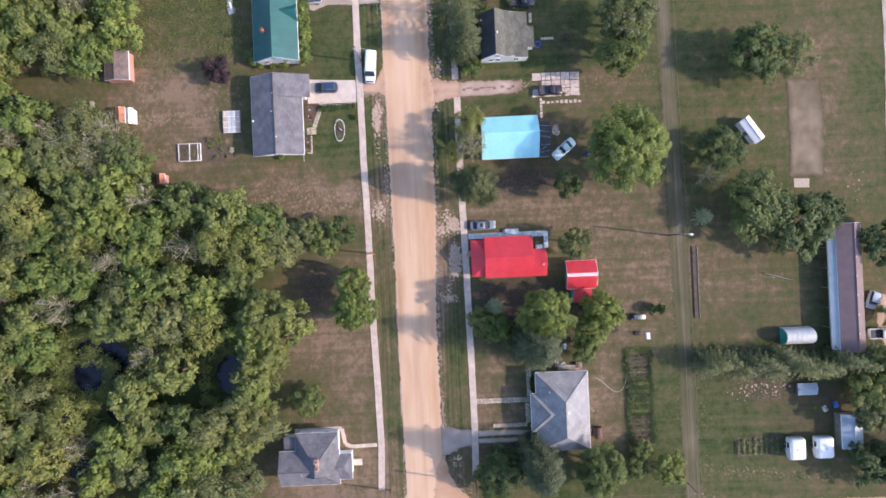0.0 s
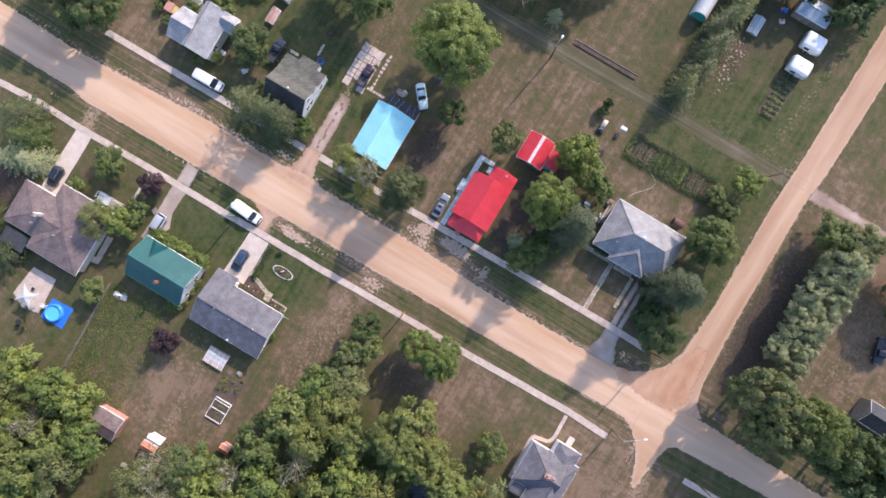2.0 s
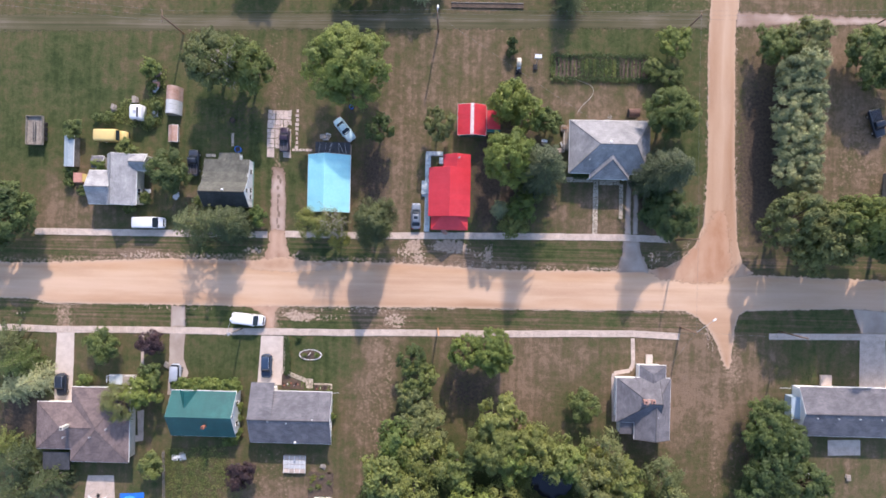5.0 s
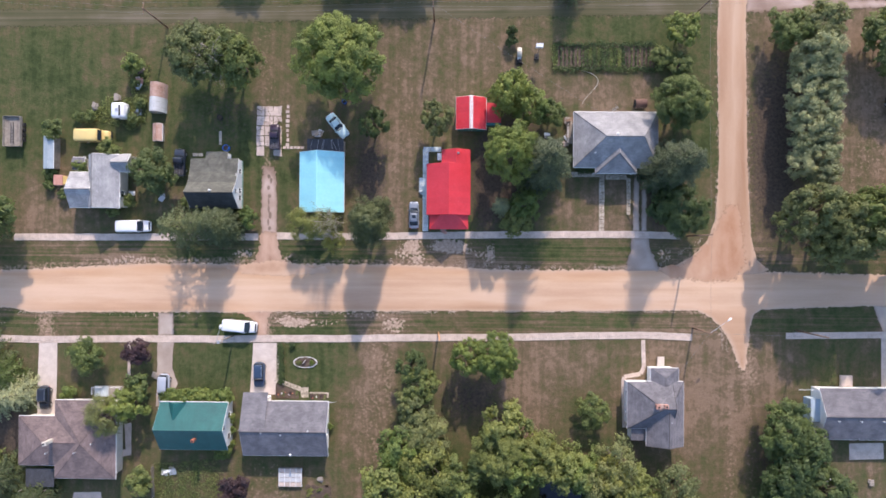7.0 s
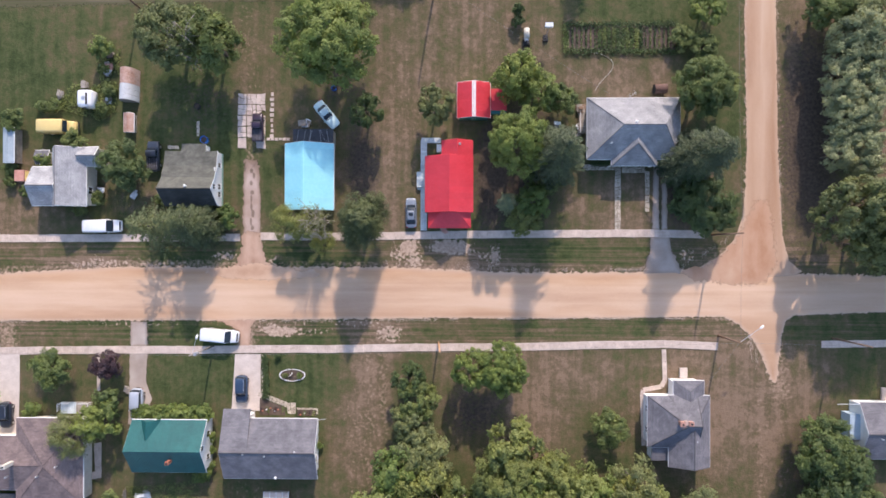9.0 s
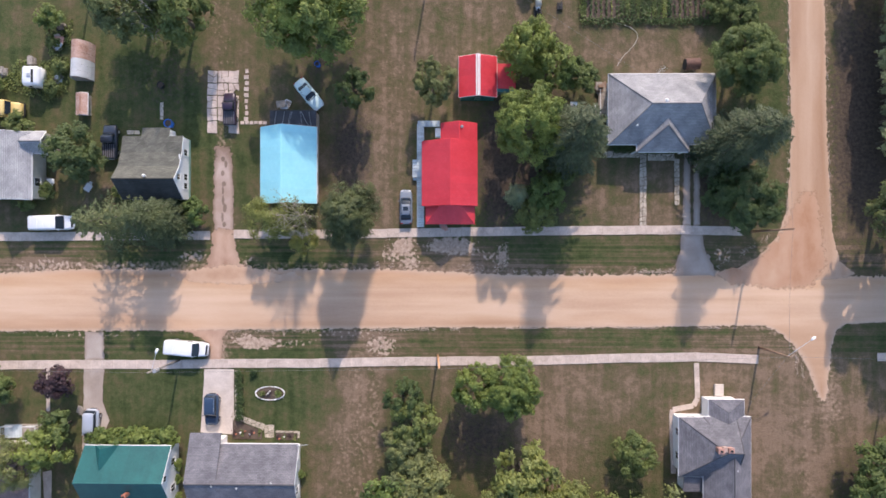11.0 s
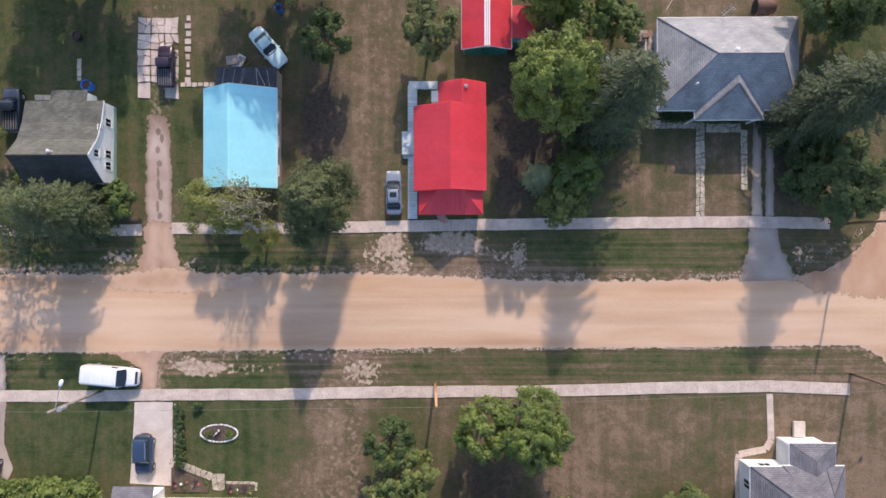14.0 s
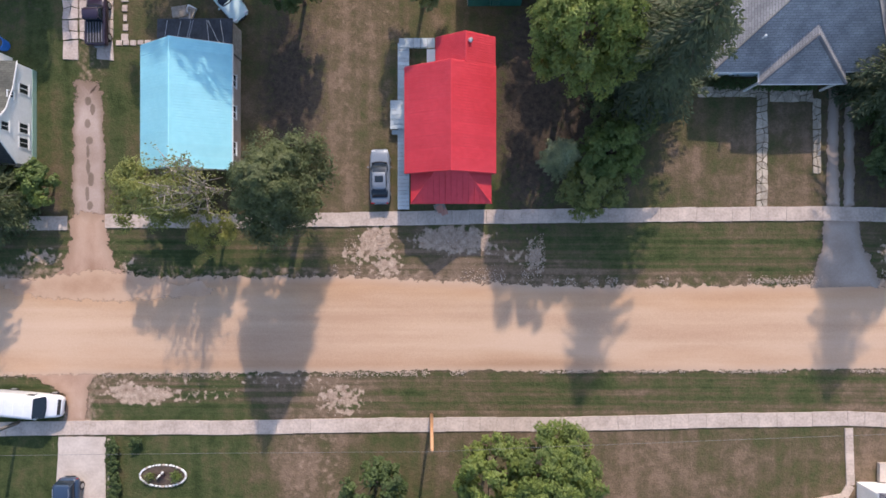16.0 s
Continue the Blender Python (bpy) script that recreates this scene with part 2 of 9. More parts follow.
    rag.inputs["Scale"].default_value, rag.inputs["Detail"].default_value, rag.inputs["Roughness"].default_value = 1.5, 9.0, 0.68
    link.new(tc.outputs["Object"], rag.inputs["Vector"])
    wide = nodes.new("ShaderNodeMapRange")
    wide.inputs["From Min"].default_value, wide.inputs["From Max"].default_value = 0.24, 0.76
    wide.inputs["To Min"].default_value, wide.inputs["To Max"].default_value = 0.12, 0.88
    link.new(rag.outputs["Fac"], wide.inputs["Value"])
    lo.operation = "MULTIPLY_ADD"
    lo.inputs[1].default_value, lo.inputs[2].default_value = -1.5, 0.5
    link.new(at.outputs["Fac"], lo.inputs[0])
    sm = nodes.new("ShaderNodeMath")
    link.new(lo.outputs[0], sm.inputs[0])
    link.new(wide.outputs["Result"], sm.inputs[1])
    fray.interpolation_type = "SMOOTHSTEP"
    fray.inputs["From Min"].default_value, fray.inputs["From Max"].default_value = 0.20, 0.30
    link.new(sm.outputs[0], fray.inputs["Value"])
    tint.data_type = "RGBA"
    soil = nodes.new("ShaderNodeMapRange")
    soil.interpolation_type = "SMOOTHSTEP"
    soil.inputs["From Max"].default_value, soil.inputs["To Max"].default_value = 0.6, 0.8
    link.new(at.outputs["Fac"], soil.inputs["Value"])
    link.new(soil.outputs["Result"], tint.inputs[0])
    link.new(body, tint.inputs[6])
    tint.inputs[7].default_value = (*(rim or a), 1)
    link.new(tint.outputs[2], p.inputs["Base Color"])
    clear, blend = nodes.new("ShaderNodeBsdfTransparent"), nodes.new("ShaderNodeMixShader")
    link.new(fray.outputs["Result"], blend.inputs[0])
    link.new(clear.outputs[0], blend.inputs[1])
    link.new(p.outputs[0], blend.inputs[2])
    link.new(blend.outputs[0], nodes["Material Output"].inputs["Surface"])
    p.inputs["Roughness"].default_value = 0.95
    p.inputs["Specular IOR Level"].default_value = 0.2
    bp = nodes.new("ShaderNodeBump")
    bp.inputs["Strength"].default_value, bp.inputs["Distance"].default_value = 0.4, 0.03
    link.new(ad2.outputs[0], bp.inputs["Height"])
    link.new(bp.outputs["Normal"], p.inputs["Normal"])
    return m


LAWN = ground_material()
ROAD_X = dirt_road_material("sandy_road", (0.03, 1.3, 1.0), (0.47, 0.305, 0.20), (0.565, 0.390, 0.265), (0.62, 0.445, 0.32), (0.52, 0.385, 0.285),
                            across=("Y", -11.0, -2.0, [(0.0, (0.84, 0.78, 0.72)), (0.14, (0.92, 0.87, 0.82)), (0.3, (1.0, 1.0, 1.0)), (0.62, (1.03, 1.02, 1.0)), (0.80, (0.96, 0.89, 0.80)), (0.93, (0.88, 0.76, 0.64)), (1.0, (0.82, 0.70, 0.58))]))
ROAD_Y = dirt_road_material("sandy_side_road", (1.1, 0.04, 1.0), (0.37, 0.232, 0.150), (0.445, 0.297, 0.200), (0.50, 0.355, 0.25), (0.49, 0.35, 0.245),
                            across=("X", 45.6, 51.4, [(0.0, (1.05, 1.05, 1.05)), (0.22, (0.96, 0.92, 0.88)), (0.5, (1.03, 1.03, 1.03)), (0.75, (0.94, 0.88, 0.82)), (1.0, (1.02, 1.02, 1.02))]))
SCUFF = dirt_road_material("orange_scuffed_dirt", (0.5, 0.22, 1.0), (0.36, 0.185, 0.10), (0.445, 0.262, 0.165), (0.50, 0.335, 0.225), (0.46, 0.29, 0.19), streaks=0.8)
LOOSE = dirt_road_material("loose_street_dirt", (0.4, 0.5, 1.0), (0.42, 0.258, 0.165), (0.515, 0.345, 0.232), (0.58, 0.41, 0.295), (0.53, 0.365, 0.25), streaks=0.7)
MOUTH = dirt_road_material("scuffed_dirt", (0.7, 0.25, 1.0), (0.35, 0.212, 0.145), (0.465, 0.312, 0.225), (0.55, 0.405, 0.31), (0.34, 0.225, 0.155), streaks=0.7)
TRACK = dirt_road_material("trodden_track", (0.2, 0.6, 1.0), (0.27, 0.19, 0.148), (0.39, 0.292, 0.238), (0.49, 0.39, 0.338), (0.20, 0.14, 0.095))
CROWN = dirt_road_material("weedy_drive_crown", (0.9, 0.3, 1.0), (0.13, 0.10, 0.072), (0.20, 0.15, 0.115), (0.27, 0.205, 0.165), (0.30, 0.225, 0.18))
GRAVEL = dirt_road_material("pale_gravel", (0.5, 0.5, 1.0), (0.28, 0.222, 0.18), (0.37, 0.305, 0.255), (0.46, 0.395, 0.34), (0.25, 0.185, 0.135))
DUST = dirt_road_material("dusty_earth", (0.5, 0.5, 1.0), (0.36, 0.245, 0.17), (0.46, 0.325, 0.238), (0.54, 0.405, 0.315), (0.36, 0.25, 0.17))
ALLEY = dirt_road_material("grassy_track", (0.035, 2.1, 1.0), (0.070, 0.072, 0.034), (0.108, 0.097, 0.055), (0.172, 0.145, 0.104), (0.090, 0.086, 0.043), streaks=1.6)
SOIL = surface("garden_soil", (0.06, 0.042, 0.03), (0.13, 0.095, 0.07), 1.5, 0.95, 0.8)
CONCRETE = surface("worn_concrete", (0.41, 0.328, 0.27), (0.62, 0.512, 0.43), 0.9, 0.9, 0.3, vary=0.05, coords="World")
PALE_CONCRETE = surface("pale_concrete", (0.47, 0.395, 0.335), (0.60, 0.52, 0.45), 0.8, 0.9, 0.25, vary=0.06)
STONE = surface("flagstone", (0.34, 0.285, 0.215), (0.54, 0.465, 0.365), 2.0, 0.9, 0.5, vary=0.2)
STUBBLE = dirt_road_material("stubble_earth", (0.8, 0.8, 1.0), (0.09, 0.072, 0.042), (0.185, 0.145, 0.10), (0.40, 0.325, 0.25), grain=1.6)
WHITE = surface("white_siding", (0.76, 0.76, 0.74), (0.86, 0.86, 0.84), 1.0, 0.6, 0.1, vary=0.05)
CREAM = surface("cream_siding", (0.52, 0.48, 0.40), (0.66, 0.62, 0.54), 1.0, 0.6, 0.1)
TAN_SIDING = surface("tan_siding", (0.36, 0.29, 0.23), (0.47, 0.39, 0.32), 1.0, 0.7, 0.15)
BLUE_SIDING = surface("pale_blue_siding", (0.36, 0.46, 0.54), (0.46, 0.57, 0.65), 1.0, 0.6, 0.1)
RED_METAL = surface("red_roof_metal", (0.58, 0.036, 0.050), (0.68, 0.055, 0.072), 0.5, 0.5, 0.05, metal=0.0, vary=0.05)
BLUE_METAL = surface("sky_blue_roof_metal", (0.30, 0.68, 0.74), (0.36, 0.75, 0.80), 0.35, 0.42, 0.05, vary=0.04)
GREEN_METAL = surface("teal_green_roof_metal", (0.008, 0.080, 0.078), (0.014, 0.115, 0.108), 0.5, 0.45, 0.05, vary=0.06)
TRIM = surface("white_trim", (0.68, 0.68, 0.66), (0.8, 0.8, 0.78), 2.0, 0.5, 0.05)
DARK = surface("dark_rubber", (0.012, 0.012, 0.013), (0.03, 0.03, 0.03), 3.0, 0.8, 0.1)
WOOD = surface("weathered_wood", (0.20, 0.17, 0.14), (0.36, 0.32, 0.27), 2.0, 0.85, 0.4, vary=0.15)
POLE_WOOD = surface("pole_wood", (0.16, 0.10, 0.065), (0.28, 0.18, 0.12), 3.0, 0.85, 0.4)
FRESH_WOOD = surface("new_pole_wood", (0.50, 0.26, 0.13), (0.62, 0.36, 0.20), 2.0, 0.8, 0.2)
DECK = surface("grey_painted_deck", (0.40, 0.46, 0.48), (0.54, 0.60, 0.61), 1.2, 0.7, 0.2, vary=0.12)
GLASS = glossy("window_glass", (0.02, 0.025, 0.03), 0.05)
STEEL = surface("galvanised_steel", (0.45, 0.46, 0.47), (0.6, 0.61, 0.62), 2.0, 0.4, 0.1, metal=0.7)
BARK = surface("bark", (0.07, 0.055, 0.04), (0.16, 0.13, 0.10), 3.0, 0.95, 0.8)
GREY_BARK = surface("dead_twigs", (0.30, 0.255, 0.23), (0.48, 0.42, 0.38), 2.0, 0.95, 0.5)
BRICK = surface("chimney_brick", (0.30, 0.10, 0.06), (0.46, 0.19, 0.12), 3.0, 0.9, 0.5)
ORANGE_BRICK = surface("orange_brick", (0.36, 0.185, 0.14), (0.50, 0.30, 0.24), 3.0, 0.9, 0.4)
PALE_BRICK = surface("weathered_brick", (0.36, 0.25, 0.21), (0.5, 0.38, 0.33), 3.0, 0.85, 0.3)
SH_GREY = shingle("grey_shingles", (0.15, 0.147, 0.162), (0.20, 0.195, 0.212), (0.09, 0.088, 0.095))
SH_LIGHT = shingle("light_grey_shingles", (0.28, 0.282, 0.29), (0.345, 0.347, 0.355), (0.18, 0.18, 0.187))
SH_PALE = shingle("pale_grey_shingles", (0.33, 0.335, 0.345), (0.41, 0.415, 0.42), (0.21, 0.21, 0.215))
SH_BROWN = shingle("brown_shingles", (0.17, 0.13, 0.125), (0.235, 0.18, 0.17), (0.10, 0.075, 0.07))
SH_MOSS = shingle("mossy_shingles", (0.105, 0.108, 0.09), (0.155, 0.157, 0.132), (0.06, 0.06, 0.05))
SH_DARK = shingle("dark_shingles", (0.05, 0.056, 0.058), (0.075, 0.08, 0.08), (0.03, 0.032, 0.034))
TAR = surface("black_roof_felt", (0.025, 0.027, 0.032), (0.06, 0.065, 0.075), 1.2, 0.8, 0.3)
L_MID = leaf("leaves_green", (0.063, 0.103, 0.023), (0.139, 0.181, 0.052), (0.248, 0.277, 0.089))
L_BRIGHT = leaf("leaves_bright", (0.064, 0.112, 0.022), (0.152, 0.207, 0.049), (0.270, 0.313, 0.085))
L_DARK = leaf("leaves_dark", (0.031, 0.059, 0.020), (0.071, 0.112, 0.034), (0.125, 0.165, 0.054))
L_OLIVE = leaf("leaves_olive", (0.087, 0.108, 0.040), (0.176, 0.200, 0.075), (0.264, 0.292, 0.121))
L_YELLOW = leaf("leaves_yellowing", (0.106, 0.133, 0.030), (0.197, 0.223, 0.061), (0.313, 0.326, 0.106))
L_SILVER = leaf("leaves_silver", (0.165, 0.196, 0.105), (0.292, 0.328, 0.182), (0.429, 0.462, 0.275))
L_PURPLE = leaf("leaves_purple", (0.030, 0.018, 0.022), (0.064, 0.036, 0.041), (0.112, 0.066, 0.070))
L_NEEDLE = leaf("needles", (0.050, 0.068, 0.028), (0.105, 0.130, 0.052), (0.180, 0.202, 0.085))
L_SPRUCE = leaf("spruce_needles", (0.034, 0.053, 0.030), (0.057, 0.081, 0.039), (0.106, 0.133, 0.067))


# ---- building helpers ----
def thing(name, label, category, x=0.0, y=0.0, z=0.0, turn=0.0, group=""):
    ob = new(name)
    ob.matrix_basis = pose(x, y, z, 0, 0, turn)
    ob.empty_display_size = 0.3
    return tagged(ob, label, category, group)


def mesh(name, bm, material, smooth=False):
    me = bpy.data.meshes.new(name)
    bm.to_mesh(me)
    bm.free()
    me.materials.append(material)
    if smooth:
        me.shade_smooth()
    return me


def part(name, bm, material, parent, label="", smooth=False, world=False):
    """A bmesh as one mesh object under a thing or a part; world: its points are in world metres."""
    if world:
        top = parent
        while top.parent:
            top = top.parent
        bm.transform(top.matrix_basis.inverted())
    ob = new(name, mesh(name, bm, material, smooth))
    ob.parent = parent
    return tagged(ob, label)


def alone(name, bm, material, label, category, kind="", group="", smooth=False):
    return tagged(new(name, mesh(name, bm, material, smooth)), label, category, group, kind)


def box(bm, x0, y0, z0, x1, y1, z1, bevel=0.0):
    vs = bmesh.ops.create_cube(bm, size=1.0)["verts"]
    m = Matrix.Translation(((x0 + x1) / 2, (y0 + y1) / 2, (z0 + z1) / 2)) @ Matrix.Diagonal((abs(x1 - x0), abs(y1 - y0), abs(z1 - z0), 1))
    bmesh.ops.transform(bm, matrix=m, verts=vs)
    if bevel:
        bmesh.ops.bevel(bm, geom=list({e for v in vs for e in v.link_edges}), offset=bevel, segments=2, affect="EDGES", profile=0.6)
    return bm


def boxes(*rows, bevel=0.0):
    bm = bmesh.new()
    for r in rows:
        box(bm, *r, bevel=bevel)
    return bm


def rod(bm, a, b, r0, r1, n=8):
    a, b = Vector(a), Vector(b)
    d = b - a
    vs = bmesh.ops.create_cone(bm, cap_ends=True, segments=n, radius1=r0, radius2=r1, depth=d.length)["verts"]
    bmesh.ops.transform(bm, matrix=Matrix.Translation((a + b) / 2) @ d.to_track_quat("Z", "Y").to_matrix().to_4x4(), verts=vs)
    return bm


def slab(bm, pts, thick=0.12):
    """A roof slope: a plane polygon with thickness, and metres along and up the slope in its map."""
    uvl = bm.loops.layers.uv.get("roof") or bm.loops.layers.uv.new("roof")
    pts = [Vector(p) for p in pts]
    n = (pts[1] - pts[0]).cross(pts[2] - pts[0]).normalized()
    if n.z < 0:
        pts.reverse()
        n = -n
    u = Vector((0, 0, 1)).cross(n)
    u = u.normalized() if u.length > 1e-4 else Vector((1, 0, 0))
    v = n.cross(u)
    top = [bm.verts.new(p) for p in pts]
    low = [bm.verts.new(p - n * thick) for p in pts]
    k = len(pts)
    faces = [bm.faces.new(top), bm.faces.new(low[::-1])]
    faces += [bm.faces.new((low[i], low[(i + 1) % k], top[(i + 1) % k], top[i])) for i in range(k)]
    for f in faces:
        for lp in f.loops:
            lp[uvl].uv = (lp.vert.co.dot(u), lp.vert.co.dot(v))
    return bm


def prism(bm, outline, z0, z1):
    """An upright block over a plan outline."""
    lo = [bm.verts.new((x, y, z0)) for x, y in outline]
    hi = [bm.verts.new((x, y, z1)) for x, y in outline]
    k = len(outline)
    bm.faces.new(lo[::-1]), bm.faces.new(hi)
    for i in range(k):
        bm.faces.new((lo[i], lo[(i + 1) % k], hi[(i + 1) % k], hi[i]))
    bmesh.ops.recalc_face_normals(bm, faces=bm.faces)
    return bm


def rough_line(pts, step, jitter, seed):
    """A polyline refined to short steps and shaken sideways, for worn edges."""
    rng = random.Random(seed)
    out = []
    for (ax, ay), (bx, by) in zip(pts, pts[1:]):
        d = math.hypot(bx - ax, by - ay)
        k = max(1, int(d / step))
        for i in range(k):
            t = i / k
            q = Vector(((ax + (bx - ax) * t) * 0.35, (ay + (by - ay) * t) * 0.35, seed * 7.3))
            s = jitter * (noise.noise(q) * 0.8 + noise.noise(q * 4) * 0.9 + noise.noise(q * 11) * 0.6) + rng.uniform(-0.3, 0.3) * jitter
            out.append((ax + (bx - ax) * t - (by - ay) / d * s, ay + (by - ay) * t + (bx - ax) / d * s))
    out.append(pts[-1])
    return out


def sheet(name, outline, z, material, label, category, jitter=0.25, step=0.4, seed=1, kind="structure", thick=0.04, soft=0.0, rest=None):
    """A flat area with worn edges, a few centimetres thick."""
    pts = rough_line([*outline, outline[0]], step, jitter, seed)[:-1] if jitter else outline
    k = len(pts)
    bm = bmesh.new()
    rim = bm.verts.layers.float.new("rim")
    if soft:
        way = 1 if sum(a[0] * b[1] - b[0] * a[1] for a, b in zip(pts, pts[1:] + pts[:1])) > 0 else -1
        inner, outer = [], []
        for i, (x, y) in enumerate(pts):
            (ax, ay), (bx, by) = pts[i - 3], pts[(i + 3) % k]
            d = math.hypot(bx - ax, by - ay) + 1e-9
            half = (soft(x, y) if callable(soft) else soft) / 2
            nx, ny = (by - ay) / d * way * half, (ax - bx) / d * way * half
            inner.append((x - nx, y - ny)), outer.append((x + nx, y + ny))
        pts = inner
    top = [bm.verts.new((x, y, z)) for x, y in pts]
    low = [bm.verts.new((x, y, z - thick)) for x, y in (outer if soft else pts)]
    if soft:
        for v in low:
            v[rim], v.co.z = 1.0, rest(v.co.x, v.co.y) if rest else -0.004
    if soft:
        flat, _, tris, _, _, _ = delaunay_2d_cdt([Vector(p) for p in pts], [], [list(range(k))], 1, 1e-5)
        fill = [bm.verts.new((p.x, p.y, z)) for p in flat]
        for t in tris:
            bm.faces.new([fill[i] for i in t])
    else:
        bmesh.ops.triangulate(bm, faces=[bm.faces.new(top)])
    for i in range(k):
        bm.faces.new((low[i], low[(i + 1) % k], top[(i + 1) % k], top[i]))
    bmesh.ops.recalc_face_normals(bm, faces=bm.faces)
    return alone(name, bm, material, label, category, kind)

# ---- ground: one sheet to the horizon, with a layer of wear and some painted tree shade ----
WEAR_LAWNS = [  # x, y, half width, half depth, wear
    (-13.6, -24.83, 3.5, 16, 0.55), (17.54, -20.69, 14, 7, 0.22), (46.29, -24.91, 10, 10, 0.5), (54.25, -18.50, 8, 6, 0.4),
    (-7.95, 26.00, 6, 8, 0.38), (-6.08, 12.68, 5, 9, 0.2), (-9.6, 14.0, 2.6, 10, 0.4), (2.63, 33.56, 10, 8, 0.3), (26.45, 27.42, 9, 4, 0.42),
    (24.95, 7.84, 9, 5, 0.6), (-31.57, 32.76, 4, 11, 0.4), (71.87, 21.88, 9, 16, 0.6), (54.66, 21.45, 4, 22, 0.55),
    (-2.57, -1.69, 8, 2.0, 0.95), (-27.17, -12.04, 4.5, 1.4, 0.9), (-13.15, -11.93, 5, 1.5, 0.75), (-57.80, -1.71, 6, 1.6, 0.8),
    (10.85, -2.34, 10, 0.7, 0.6), (-47.60, 8.46, 3, 4, 0.3),
]
WEAR_SHADE_YARDS = [  # x, y, half width, half depth, wear
    (-70.64, 5.76, 5, 4, 0.3), (-30.36, -47.51, 12, 12, 0.5), (-21.11, -51.06, 10, 9, 0.5), (-13.0, -26.17, 5, 10, 0.4),
    (-21.82, 67.08, 20, 6, 0.4), (10.56, 54.39, 8, 10, 0.3), (25.97, 53.69, 10, 10, 0.25), (-19.6, -21.37, 9, 7.5, -0.5),
    # the entries near (-38.5, 17) and (-41.6, 18) darken the grass for tree shade
    (-42.09, -19.45, 8, 6, -0.25), (-66.01, 27.79, 28, 20, -0.22), (43.62, 16.04, 3, 20, -0.19), (-28.38, 12.09, 2.5, 9, -0.45), (-38.5, 17.0, 7, 9, -0.45),
    (-41.59, 17.98, 8, 10, -0.35), (-59.39, -19.46, 8, 4, -0.15), (-31.60, 77.71, 16, 14, -0.42), (67.56, -23.20, 10, 10, -0.19),
    (-26.44, -37.62, 16, 6, -0.22), (-67.24, -2.50, 6, 2, -0.12),
]
WEAR_VERGES = [  # x, y, half width, half depth, wear
    (-41.90, -44.37, 9, 6, -0.12), (13.05, -33.65, 4, 14, 0.45), (21.40, -12.02, 32, 2.2, -0.31), (22.10, -0.47, 10, 2.0, -0.28),
    (-21.25, -0.67, 8, 2, -0.25), (-24.02, -13.19, 14, 2, -0.19), (-24.27, -4.39, 40, 6, -0.06),
    (16.11, -24.85, 13, 10, 0.14), (46.06, -16.71, 5, 10, 0.15), (-0.72, -30.55, 3, 6, 0.2), (30, 58, 16, 20, -0.28), (12, -62, 26, 22, -0.7), (-10, -75, 22, 16, -0.6),
]


GRITS = [  # pale grit showing through the verge: x, y, half width, half depth, strength
    (-35.6, -0.6, 2.6, 0.9, 0.62), (-27.6, -1.2, 1.6, 0.7, 0.55), (-6.4, 0.9, 1.6, 1.3, 0.9), (-7.6, -0.4, 2.4, 1.0, 0.62), (-5.6, -1.3, 1.4, 1.3, 0.8), (0.0, 0.9, 3.3, 1.25, 0.95), (1.6, 0.2, 2.6, 0.7, 0.7), (4.98, -0.4, 2.2, 0.9, 0.5), (7.0, -0.6, 1.0, 1.7, 0.72), (-26.6, -12.4, 3.2, 0.85, 0.95), (-28.4, -11.6, 2.6, 0.7, 0.6), (-22.80, -12.3, 5.0, 0.9, 0.5),
    (-9.5, -12.7, 2.6, 1.6, 0.66), (-14.53, -11.2, 6.5, 0.6, 0.5), (-55.17, -1.74, 5.0, 0.9, 0.6), (-78.55, -13.06, 3.0, 0.5, 0.4), (-10.17, 74.20, 6.0, 4.5, 0.3), (5.62, 59.21, 1.0, 3.0, 0.4),
    (46.6, -13.6, 1.4, 1.8, 0.5), (26.06, 55.73, 2.4, 8.0, 0.42), (31.36, -1.75, 2.5, 0.8, 0.45), (-46.0, -1.9, 8.0, 0.6, 0.5), (36.6, -0.2, 1.8, 1.4, 0.5), (-50.0, -11.4, 9.0, 0.5, 0.5),
]
DIRT_DRIVES = [  # trodden earth along lines: from, to, half width, strength
    (-31.28, 13.48, -31.27, 2.55, 1.0, 0.72), (-31.62, 18.58, -31.38, 14.70, 0.9, 0.45), (-31.61, 3.04, -30.87, -2.30, 1.4, 0.55), (-31.03, 17.12, -31.23, 13.24, 1.2, 0.25),
    (-31.02, 2.07, -31.12, -1.33, 1.6, 0.5), (-150, 42.5, -84.32, 40.11, 1.5, 0.22), (-84.32, 40.11, -4.83, 41.55, 1.5, 0.22), (-4.83, 41.55, 45.64, 42.35, 1.7, 0.3),
    (31.15, 42.03, 45.64, 42.35, 1.0, 0.6), (4.0, 40.9, 31.2, 41.3, 0.9, 0.42), (-31.9, 18.4, -31.9, 14.2, 0.35, 0.6), (-30.5, 18.2, -30.6, 14.2, 0.3, 0.5),
    (-70.48, -10.73, -69.92, -15.62, 1.5, 0.75), (-49.14, -10.93, -49.02, -15.09, 1.2, 0.6),
]
